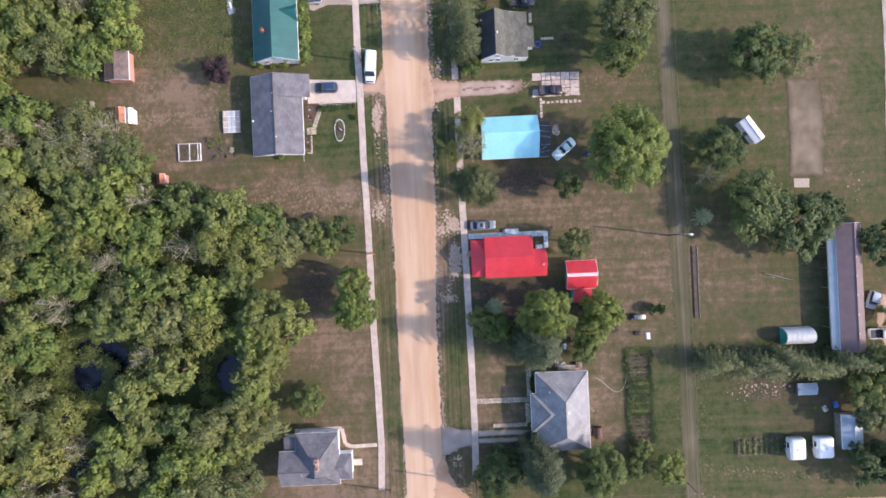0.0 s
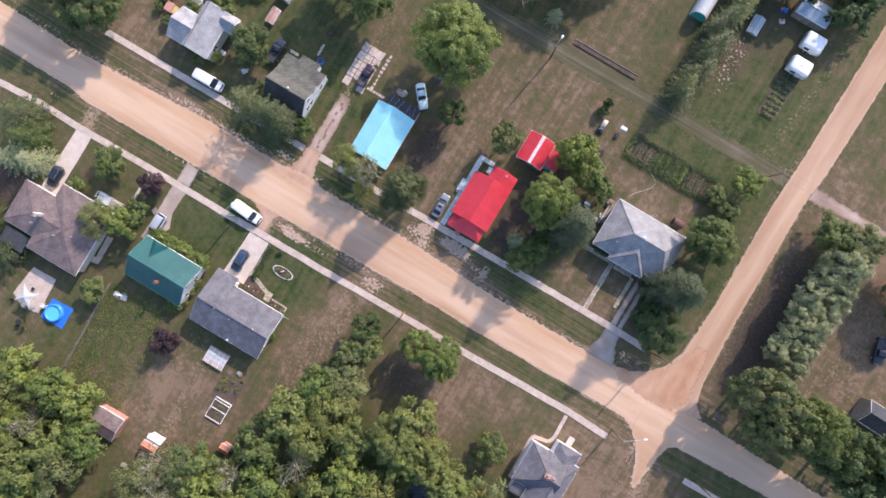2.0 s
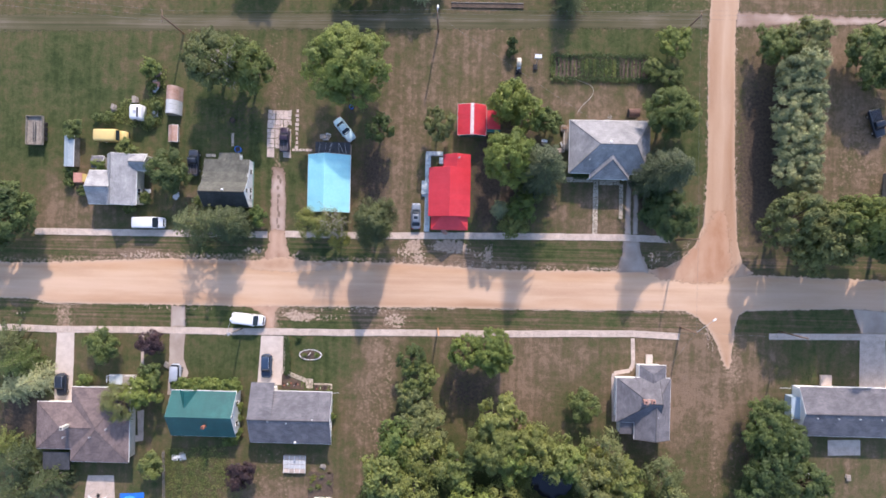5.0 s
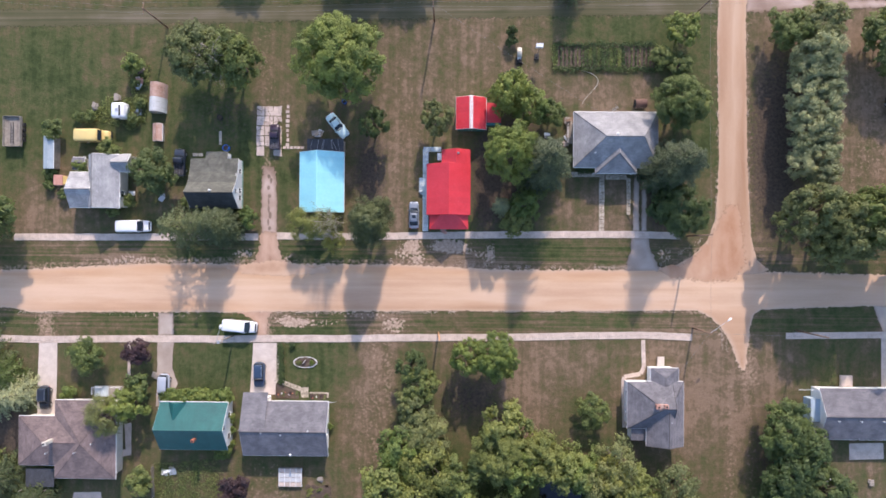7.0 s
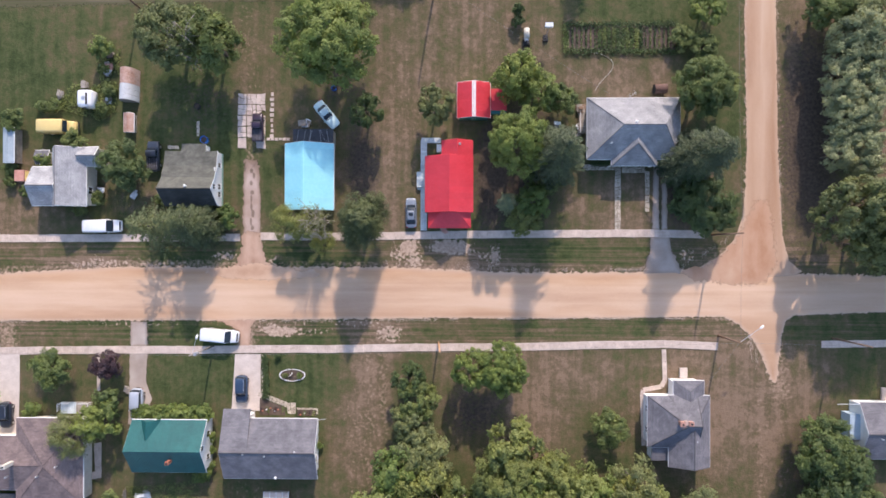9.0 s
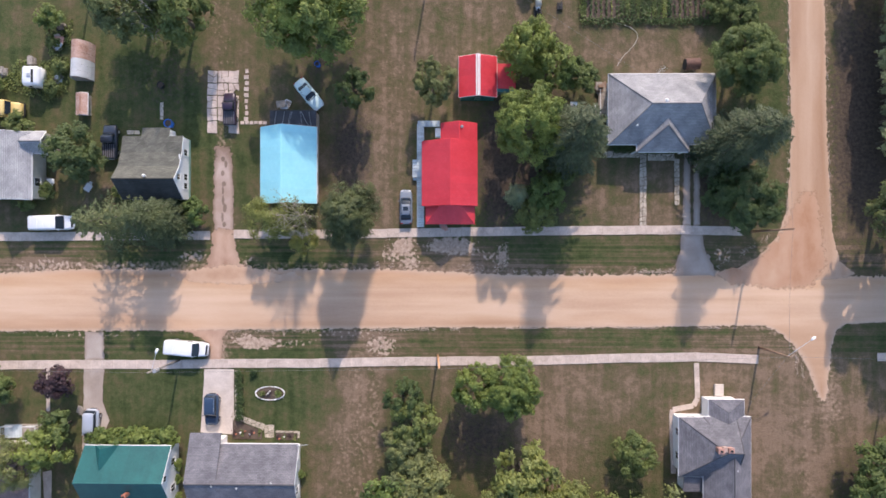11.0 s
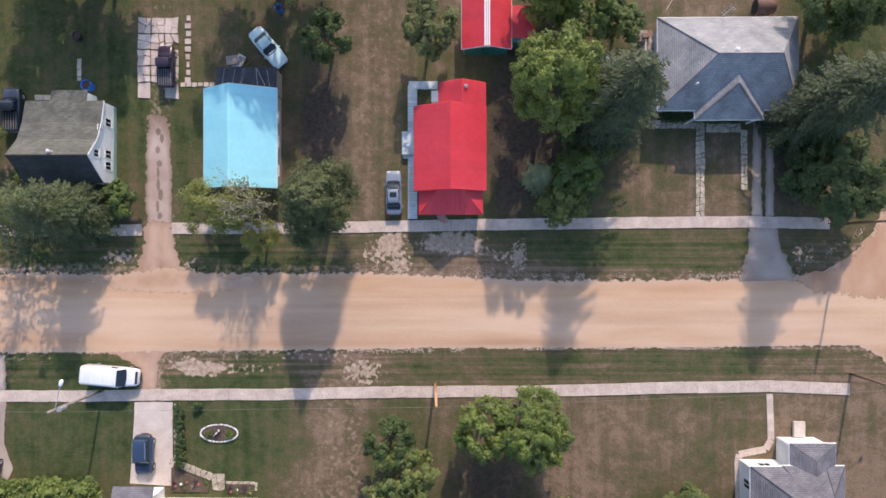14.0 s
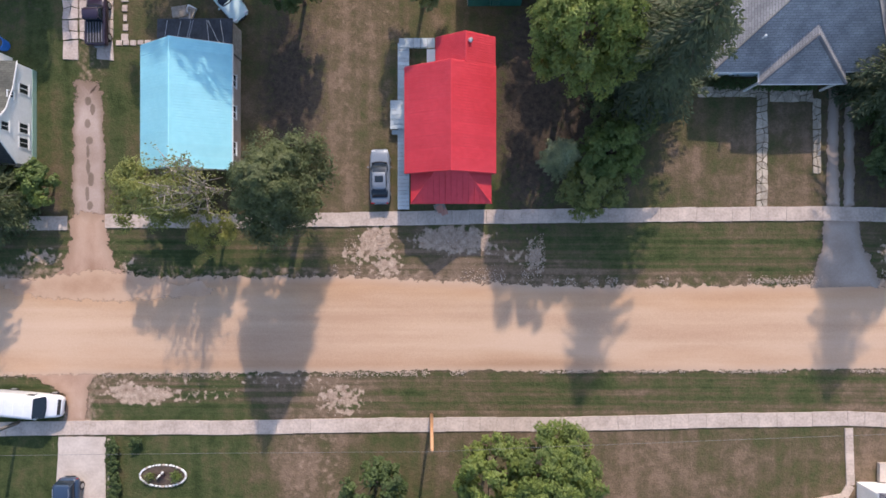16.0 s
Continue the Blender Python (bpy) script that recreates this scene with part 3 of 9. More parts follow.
DIRT_ALLEY = [  # trodden earth along lines: from, to, half width, strength
    (-32.51, -10.33, -32.20, -15.18, 1.5, 0.95), (-34.23, -10.71, -29.73, -10.69, 0.9, 0.7), (-130, 0.6, -76.72, -3.29, 0.5, 0.55), (-76.71, -3.39, -51.49, -1.95, 0.6, 0.6),
    (-51.49, -1.95, -28.50, -2.12, 0.8, 0.65), (-28.50, -2.12, -9.81, -1.90, 0.6, 0.5), (-9.80, -2.00, 10.87, -2.96, 0.5, 0.55), (10.87, -2.96, 30.36, -2.71, 0.4, 0.5),
    (39.53, -1.93, 44.02, 1.69, 0.5, 0.5), (-130, -9.2, -76.51, -10.49, 0.35, 0.45), (-36.58, -11.07, -4.39, -10.53, 0.4, 0.45), (-4.39, -10.53, 41.80, -10.07, 0.3, 0.4),
    (41.80, -10.07, 46.94, -11.76, 0.6, 0.55), (46.26, 1.75, 45.41, 46.86, 0.5, 0.45),
]
DIRT_STREET = [  # trodden earth along lines: from, to, half width, strength
    (51.62, 2.93, 50.51, 42.87, 0.5, 0.45), (50.0, -14.0, 51.3, -21.5, 1.6, 0.6), (48.0, -20.76, 48.84, -43.27, 1.4, 0.32), (51.2, -20.66, 52.2, -43.16, 1.3, 0.32),
    (-7.97, 28.14, -6.74, 19.83, 2.6, 0.24), (-9.8, 7.0, -9.2, 22.0, 1.5, 0.24), (-32.59, 38.96, -31.40, 26.54, 1.6, 0.3), (-10.46, -15.36, -10.08, -28.79, 0.5, 0.5),
    (-12.6, -14.5, -12.6, -36.0, 1.6, 0.36), (-15.0, -24.0, -13.8, -43.40, 2.2, 0.30), (-28.2, -57.0, -29.2, -38.0, 1.7, 0.36), (-21.5, -56.0, -24.5, -44.0, 1.6, 0.32), (-33.84, -54.72, -32.51, -37.96, 2.0, 0.3), (70.91, 16.84, 73.63, 24.12, 2.5, 0.35),
    (71.17, 29.02, 74.59, 14.80, 2.5, 0.35), (68.70, 8.52, 71.51, 16.77, 2.0, 0.3),
]
DIRT_PATHS = [  # trodden earth along lines: from, to, half width, strength
    (-10.72, -13.51, -10.58, -25.71, 0.5, 0.4), (-10.58, -25.71, -9.91, -34.99, 0.7, 0.3),
    (40.04, 44.87, 43.31, 76.34, 1.2, 0.35), (24.95, 44.37, 45.37, 44.81, 2.0, 0.25), (76.91, 40.39, 51.58, 40.84, 1.0, 0.3),
]


SOIL_SHADES = [  # dark bare earth under and between trees, some of it tree shade put into the colour: x, y, half width, half depth, strength
    (6.6, 12.0, 3.0, 9.5, 1.0), (33, 62, 12, 7, 0.42), (38.5, 77, 6, 6, 0.6), (11.5, 10.0, 4.5, 6.0, 0.85), (12.0, 20.0, 5.0, 4.0, 0.7), (-13.8, 13.5, 2.8, 8.0, 0.85), (55.8, 18.0, 4.5, 16.0, 1.0), (36.0, 10.0, 3.0, 6.5, 0.75), (33.3, 8.5, 2.6, 5.5, 0.45),
    (3.8, -25.0, 5.0, 4.0, 0.7), (-17.0, 27.0, 5.0, 5.0, 0.5), (-40.0, 4.6, 7.0, 2.6, 0.7), (-21.0, 3.2, 5.0, 2.0, 0.4), (-39.0, 24.0, 6.0, 5.0, 0.4), (63.0, 3.5, 9.0, 4.5, 0.7),
    (22.5, 58.0, 3.0, 15.0, 0.55), (26.0, 57.0, 3.0, 8.0, 0.6), (28.0, 68.0, 4.0, 4.0, 0.6), (-72.0, -24.0, 3.0, 4.0, 0.4), (-77.0, -31.5, 5.0, 4.5, 1.0), (56.0, -33.0, 6.0, 8.0, 0.55),
    (-22.0, -44.0, 7.0, 4.0, 0.35), (-29.0, -47.0, 5.0, 6.0, 0.25), (14.0, 54.0, 6.0, 6.0, 0.3), (-6.5, 41.5, 8.0, 1.2, 0.3), (75.0, 22.0, 6.0, 10.0, 0.25),
]


def build_ground():
    far = [200, 320, 600, 1200, 2600, 4500]
    xs = np.array([*[-v for v in far[::-1]], *range(-140, -80), *np.arange(-80, 80, 0.7), *range(80, 141), *far], float)
    ys = np.array([*[-v for v in far[::-1]], *range(-140, -48), *np.arange(-48, 50, 0.7), *range(50, 141), *far], float)
    gx, gy = np.meshgrid(xs, ys)
    near = (np.abs(gx) < 141) & (np.abs(gy) < 141)
    wear_shade, grit_layer, dirt_layer = np.full(gx.shape, 0.5), np.zeros(gx.shape), np.zeros(gx.shape)
    for cx, cy, w, h, k in itertools.chain(WEAR_LAWNS, WEAR_SHADE_YARDS, WEAR_VERGES):
        wear_shade += k * np.exp(-0.8 * (((gx - cx) / w) ** 2 + ((gy - cy) / h) ** 2))
    soil_shade_layer = np.zeros(gx.shape)
    for cx, cy, w, h, k in SOIL_SHADES:
        soil_shade_layer = np.maximum(soil_shade_layer, k * np.exp(-0.7 * (((gx - cx) / w) ** 2 + ((gy - cy) / h) ** 2) ** 1.3))
    verge_layer = np.clip(np.minimum(gy + 14.3, -10.0 - gy) * 1.5, 0, 1) + np.clip(np.minimum(gy + 2.8, 2.0 - gy) * 1.5, 0, 1)
    for cx, cy, w, h, k in GRITS:
        grit_layer = np.maximum(grit_layer, k * np.exp(-0.7 * (((gx - cx) / w) ** 2 + ((gy - cy) / h) ** 2) ** 1.5))
    for ax, ay, bx, by, w, k in itertools.chain(DIRT_DRIVES, DIRT_ALLEY, DIRT_STREET, DIRT_PATHS):
        d2 = (bx - ax) ** 2 + (by - ay) ** 2
        t = np.clip(((gx - ax) * (bx - ax) + (gy - ay) * (by - ay)) / d2, 0, 1)
        d = np.hypot(gx - ax - t * (bx - ax), gy - ay - t * (by - ay))
        dirt_layer = np.maximum(dirt_layer, k * np.exp(-0.6 * (d / w) ** 2))
    wear_shade = np.clip(np.where(near, wear_shade, 0.5), 0, 1.0)
    z = [(-0.05 + 0.03 * noise.noise((x * 0.12, y * 0.12, 3.0))) if n else -0.05 for x, y, n in zip(gx.ravel().tolist(), gy.ravel().tolist(), near.ravel().tolist())]
    n, m = len(xs), len(ys)
    i, j = np.meshgrid(np.arange(n - 1), np.arange(m - 1))
    a = (j * n + i).ravel()
    me = bpy.data.meshes.new("ground")
    me.from_pydata(np.stack([gx.ravel(), gy.ravel(), np.array(z)], 1).tolist(), [], np.stack([a, a + 1, a + n + 1, a + n], 1).tolist())
    for nm, layer in (("wear_shade", wear_shade), ("grit", grit_layer), ("dirt", dirt_layer), ("soil", soil_shade_layer), ("verge", verge_layer)):
        me.attributes.new(nm, "FLOAT", "POINT").data.foreach_set("value", layer.ravel().astype(np.float32))
    me.materials.append(LAWN)
    me.shade_smooth()
    return tagged(new("ground", me), "mown lawn, green fading to dry brown patches", "lawn", kind="structure")


build_ground()

# ---- roads ----
sheet("road", [(-210, 0.1), (-76.70, -3.71), (-51.48, -2.26), (-29.53, -2.46), (-9.80, -2.21), (10.88, -3.16), (30.37, -2.91), (40.57, -2.31), (54.84, -3.13),
               (78.13, -3.67), (200, 0.2), (200, -9.5), (78.28, -9.18), (72.72, -8.84), (53.2, -9.65), (52.0, -10.7), (51.5, -12.8), (51.2, -15.5), (51.0, -18.0), (50.6, -19.9), (50.0, -20.2), (49.5, -19.4), (48.9, -17.4), (48.0, -15.0), (46.5, -12.8), (44.9, -11.2), (43.2, -10.2), (41.80, -9.87), (25.45, -10.15), (-4.40, -10.32), (-36.59, -10.76), (-72.27, -10.99), (-76.51, -10.28), (-210, -9.0)], 0.03, ROAD_X,
      "wide graded sandy dirt street with wheel streaks", "road", 0.05, 0.5, 3, soft=lambda x, y: 1.9 if y > -6 else 1.2 if y > -11.5 else min(2.0, 1.2 - (y + 11.5) * 0.3))
sheet("side_road", [(36.2, -3.0), (38.02, -2.59), (41.54, -0.64), (44.11, 2.10), (45.54, 5.83), (46.06, 16.10), (45.59, 36.61), (46.02, 46.87), (46.3, 70), (46.8, 150), (52.4, 150), (51.7, 70), (51.21, 46.99), (50.46, 40.82), (50.84, 16.23), (51.52, 2.92), (52.55, -1.14), (54.6, -2.9),
                    (53.4, -3.4), (50.0, -3.7), (46.0, -3.8), (42.0, -3.6), (38.6, -3.3)], 0.036, ROAD_Y,
      "sandy dirt side road meeting the street", "road", 0.05, 0.5, 4, soft=1.1, rest=lambda x, y: 0.034 if y < -1.9 else -0.004)
sheet("corner_scuff", [(36.2, -3.2), (39.2, -2.3), (42.2, -0.4), (44.6, 2.4), (46.2, 5.6), (47.6, 8.5), (49.4, 8.0), (50.2, 3.0), (50.6, -2.0), (48.5, -4.6), (44.2, -4.9), (39.8, -4.4)], 0.042, SCUFF,
      "orange dirt scuffed up by turning wheels at the corner", "road", 0.1, 0.5, 7, soft=3.4, rest=lambda x, y: 0.040)
sheet("drive_scuff", [(-38.5, -3.3), (-35.0, -2.4), (-31.0, -1.7), (-27.5, -2.0), (-24.0, -2.9), (-20.5, -3.2), (-22.5, -3.9), (-27.0, -4.3), (-31.0, -4.4), (-35.0, -4.2)], 0.040, LOOSE,
      "loose dirt scuffed up before the driveway mouth", "road", 0.12, 0.4, 8, soft=1.8, rest=lambda x, y: 0.037)
ALLEY_LINE = [(-150, 42.7), (-84.32, 40.01), (-42.25, 40.83), (-4.83, 41.55), (19.88, 41.99), (45.6, 42.36)]
sheet("alley", [(x, y + 1.5) for x, y in ALLEY_LINE] + [(x, y - 1.5) for x, y in ALLEY_LINE[::-1]], -0.012, ALLEY, "grassy alley with faint dusty wheel ruts", "alley", 0.15, 0.5, 32, soft=2.6, rest=lambda x, y: -0.03)
sheet("alley_east", [(50.48, 43.89), (60.64, 43.71), (77.64, 43.26), (130, 41.5), (130, 39.8), (77.67, 42.04), (60.69, 41.87), (50.55, 41.23)], 0.01, TRACK,
      "narrow trodden earth alley", "alley", 0.3, 0.5, 6, soft=1.4)

# ---- houses ----
def window_on(parent, x, y, z, w, h, face, mat=None):
    """A framed window, proud of the wall it sits on; face: n, s, e or w, the way it looks."""
    turn = {"s": 0, "e": 90, "n": 180, "w": 270}[face]
    m = pose(x, y, z, 0, 0, turn)
    t = 0.07
    fr = boxes((-w / 2, -0.05, -h / 2, -w / 2 + t, 0.03, h / 2), (w / 2 - t, -0.05, -h / 2, w / 2, 0.03, h / 2), (-w / 2 + t, -0.05, h / 2 - t, w / 2 - t, 0.03, h / 2),
               (-w / 2 + t, -0.05, -h / 2, w / 2 - t, 0.03, -h / 2 + t), (-0.025, -0.04, -h / 2 + t, 0.025, 0.02, h / 2 - t))
    fr.transform(m)
    f = part("window", fr, mat or TRIM, parent, world=True)
    pn = boxes((-w / 2 + t, -0.02, -h / 2 + t, w / 2 - t, 0.01, h / 2 - t))
    pn.transform(m)
    part("pane", pn, GLASS, f, world=True)
    sl = boxes((-w / 2 - 0.06, -0.11, -h / 2 - 0.06, w / 2 + 0.06, 0.02, -h / 2))
    sl.transform(m)
    part("sill", sl, mat or TRIM, f, world=True)


def door_on(parent, x, y, face, mat, h=2.05, w=0.95, z=0.25):
    m = pose(x, y, z, 0, 0, {"s": 0, "e": 90, "n": 180, "w": 270}[face])
    bm = boxes((-w / 2, -0.05, 0, w / 2, 0.03, h), bevel=0.01)
    bm.transform(m)
    d = part("door", bm, mat, parent, "panelled entrance door", world=True)
    k = rod(bmesh.new(), (w / 2 - 0.1, -0.10, 1.0), (w / 2 - 0.1, -0.04, 1.0), 0.035, 0.03)
    k.transform(m)
    part("handle", k, STEEL, d, world=True)


def rect(ax, ay, bx, by):
    return min(ax, bx), min(ay, by), max(ax, bx), max(ay, by)


def block(parent, r, ze, material, inset=0.4, name="wall"):
    x0, y0, x1, y1 = r
    return part(name, boxes((x0 + inset, y0 + inset, -0.1, x1 - inset, y1 - inset, ze - 0.02)), material, parent, world=True)


def slopes(parent, faces, thick, material, label="", name="roof"):
    """A roof whose slopes are parts of their own, the first carrying the others."""
    roof = part(name, slab(bmesh.new(), faces[0], thick), material, parent, label, world=True)
    for f in faces[1:]:
        part("slope", slab(bmesh.new(), f, thick), material, roof, world=True)
    return roof


def edge_board(name, roof, a, b, r, drop, material=None):
    """A board or gutter along one edge of a roof."""
    down = Vector((0, 0, drop))
    part(name, rod(bmesh.new(), Vector(a) - down, Vector(b) - down, r, r, 4), material or TRIM, roof, "" if material else "white painted board", world=True)


def gable(parent, r, ze, zr, axis, material, wall=None, inset=0.4, split=0.5, thick=0.12, panels=0.0, rib=0.028, cap=None, edge=None):
    """A gable roof over the eave rectangle r, its ridge along axis; split: where the ridge lies across; panels: the width of ribbed metal sheets."""
    x0, y0, x1, y1 = r
    if axis == "y":
        rx = x0 + (x1 - x0) * split
        sides = [((x0, y0, ze), (rx, y0, zr), (rx, y1, zr), (x0, y1, ze)), ((x1, y0, ze), (rx, y0, zr), (rx, y1, zr), (x1, y1, ze))]
        tri = [[(x0 + inset, ze), (x1 - inset, ze), (rx, zr - 0.16)], "y", (y0 + inset, y1 - inset)]
        ends = (Vector((rx, y0, zr)), Vector((rx, y1, zr)))
    else:
        ry = y0 + (y1 - y0) * split
        sides = [((x0, y0, ze), (x0, ry, zr), (x1, ry, zr), (x1, y0, ze)), ((x0, y1, ze), (x0, ry, zr), (x1, ry, zr), (x1, y1, ze))]
        tri = [[(y0 + inset, ze), (y1 - inset, ze), (ry, zr - 0.16)], "x", (x0 + inset, x1 - inset)]
        ends = (Vector((x0, ry, zr)), Vector((x1, ry, zr)))
    roof = slopes(parent, sides, thick, material)
    if panels:
        for s in sides:
            metal_panels(roof, s, panels, material, rib)
    cb = bmesh.new()
    rod(cb, ends[0] + Vector((0, 0, 0.0)), ends[1] + Vector((0, 0, 0.0)), 0.10, 0.10, 6)
    part("ridge_cap", cb, cap or material, roof, world=True)
    if wall:
        (a, b, c), ax, (lo, hi) = tri
        bm = bmesh.new()
        up_a = max(0.0, (zr - ze) / (c[0] - a[0] + inset) * inset - thick - 0.05)
        up_b = max(0.0, (zr - ze) / (b[0] - c[0] + inset) * inset - thick - 0.05)
        pr = [(a[0], a[1] - 0.02), (b[0], b[1] - 0.02), (b[0], b[1] + up_b), c, (a[0], a[1] + up_a)]
        f0 = [bm.verts.new((u, lo, v) if ax == "y" else (lo, u, v)) for u, v in pr]
        f1 = [bm.verts.new((u, hi, v) if ax == "y" else (hi, u, v)) for u, v in pr]
        bm.faces.new(f0), bm.faces.new(f1[::-1])
        for i in range(5):
            bm.faces.new((f0[i], f1[i], f1[(i + 1) % 5], f0[(i + 1) % 5]))
        bmesh.ops.recalc_face_normals(bm, faces=bm.faces)
        part("gable_wall", bm, wall, parent, world=True)
    for s in sides:
        q = [Vector(p) for p in s]
        edge_board("fascia", roof, q[0], q[3], 0.07, 0.1, edge)
        edge_board("rake_board", roof, q[0], q[1], 0.055, 0.09, edge)
        edge_board("rake_board", roof, q[3], q[2], 0.055, 0.09, edge)
    return roof


def metal_panels(roof, s, width, material, rib):
    """Ribbed sheets, one beside another up to the ridge, laid on a slope given as eave, ridge, ridge, eave corners."""
    a, b, c, d = (Vector(p) for p in s)
    along = d - a
    n = (b - a).cross(d - a).normalized()
    n = n if n.z > 0 else -n
    k = max(1, round(along.length / width))
    for i in range(k):
        bm = bmesh.new()
        p, q = a + along * (i / k), b + (c - b) * (i / k)
        w, w2 = along / k, (c - b) / k
        slab(bm, (p + n * 0.012 + w * 0.01, q + n * 0.012 + w2 * 0.01, q + n * 0.012 + w2 * 0.99, p + n * 0.012 + w * 0.99), 0.01)
        for j in (0.02, 0.27, 0.52, 0.77):
            e = [p + w * j, q + w2 * j, q + w2 * (j + 0.07), p + w * (j + 0.07)]
            slab(bm, [v + n * (0.012 + rib) for v in e], rib)
        part("roof_panel", bm, material, roof, world=True)


def hip(parent, r, ze, zr, axis, material, inset, thick=0.12, cap=None, fascia=True, cap_r=0.07):
    """A hip roof: the ridge runs along axis, kept inset from both ends (a pair: each end its own)."""
    x0, y0, x1, y1 = r
    i0, i1 = inset if isinstance(inset, tuple) else (inset, inset)
    if axis == "x":
        m = (y0 + y1) / 2
        a, b = (x0 + i0, m, zr), (x1 - i1, m, zr)
        q = [(x0, y0, ze), (x1, y0, ze), (x1, y1, ze), (x0, y1, ze)]
        sides = [(q[0], q[1], b, a), (q[1], q[2], b), (q[2], q[3], a, b), (q[3], q[0], a)]
        hips = [(q[0], a), (q[3], a), (q[1], b), (q[2], b), (a, b)]
    else:
        m = (x0 + x1) / 2
        a, b = (m, y0 + i0, zr), (m, y1 - i1, zr)
        q = [(x0, y0, ze), (x1, y0, ze), (x1, y1, ze), (x0, y1, ze)]
        sides = [(q[0], q[1], a), (q[1], q[2], b, a), (q[2], q[3], b), (q[3], q[0], a, b)]
        hips = [(q[0], a), (q[1], a), (q[2], b), (q[3], b), (a, b)]
    roof = slopes(parent, sides, thick, material)
    for p, t in hips:
        if (Vector(p) - Vector(t)).length > 0.05:
            part("ridge_cap", rod(bmesh.new(), p, t, cap_r, cap_r, 5), cap or material, roof, world=True)
    if fascia:
        for i in range(4):
            edge_board("fascia", roof, q[i], q[(i + 1) % 4], 0.07, 0.1)
    return roof


def vent(parent, x, y, z, h=0.5, r=0.09, material=None):
    bm = rod(bmesh.new(), (x, y, z - 0.3), (x, y, z + h), r, r, 10)
    rod(bm, (x, y, z + h), (x, y, z + h + 0.12), r * 1.7, r * 0.7, 10)
    part("roof_vent", bm, material or STEEL, parent, "small metal roof vent", world=True)


def chimney(parent, x, y, z0, z1, w=0.7, material=None):
    bm = boxes((x - w / 2, y - w / 2, z0, x + w / 2, y + w / 2, z1), (x - w / 2 - 0.06, y - w / 2 - 0.06, z1, x + w / 2 + 0.06, y + w / 2 + 0.06, z1 + 0.12))
    c = part("chimney", bm, material or BRICK, parent, "weathered brick chimney", world=True)
    part("flue", rod(bmesh.new(), (x, y, z1), (x, y, z1 + 0.35), 0.14, 0.14, 10), DARK, c, world=True)


def centre(r):
    return (r[0] + r[2]) / 2, (r[1] + r[3]) / 2


def blue_house():
    r = rect(-25.18, 16.54, -17.74, 6.44)
    h = thing("house", "bungalow with ribbed sky-blue metal roof", "house", *centre(r))
    block(h, r, 3.0, TAN_SIDING)
    gable(h, r, 3.0, 5.0, "y", BLUE_METAL, TAN_SIDING, split=0.44, panels=0.9, rib=0.026)
    a = rect(-23.96, 18.73, -18.07, 16.85)
    part("lean_to", boxes((a[0], a[1] - 0.6, -0.1, a[2], a[3], 2.4)), WOOD, h, "felt-roofed rear lean-to", world=True)
    bm = slab(bmesh.new(), [(a[0] - 0.15, a[1] - 0.3, 2.55), (a[2] + 0.15, a[1] - 0.3, 2.55), (a[2] + 0.15, a[3] + 0.15, 2.4), (a[0] - 0.15, a[3] + 0.15, 2.4)], 0.1)
    felt = part("flat_roof", bm, TAR, h, "black felt roof with pale seams", world=True)
    rng = random.Random(5)
    for k in range(7):
        x = a[0] + (a[2] - a[0]) * (k + 0.4) / 7
        part("seam", rod(bmesh.new(), (x + rng.uniform(-0.5, 0.5), a[1], 2.54), (x + rng.uniform(-0.7, 0.7), a[3], 2.41), 0.02, 0.02, 4), STEEL, felt, world=True)
    for y in (r[1] + 2, r[1] + 5, r[3] - 2.5):
        window_on(h, r[2] - 0.4, y, 1.6, 1.1, 1.0, "e")
        window_on(h, r[0] + 0.4, y, 1.6, 1.1, 1.0, "w")
    door_on(h, centre(r)[0], r[1] + 0.4, "s", CREAM)
    window_on(h, centre(r)[0] - 2, r[1] + 0.4, 1.6, 1.2, 1.1, "s")


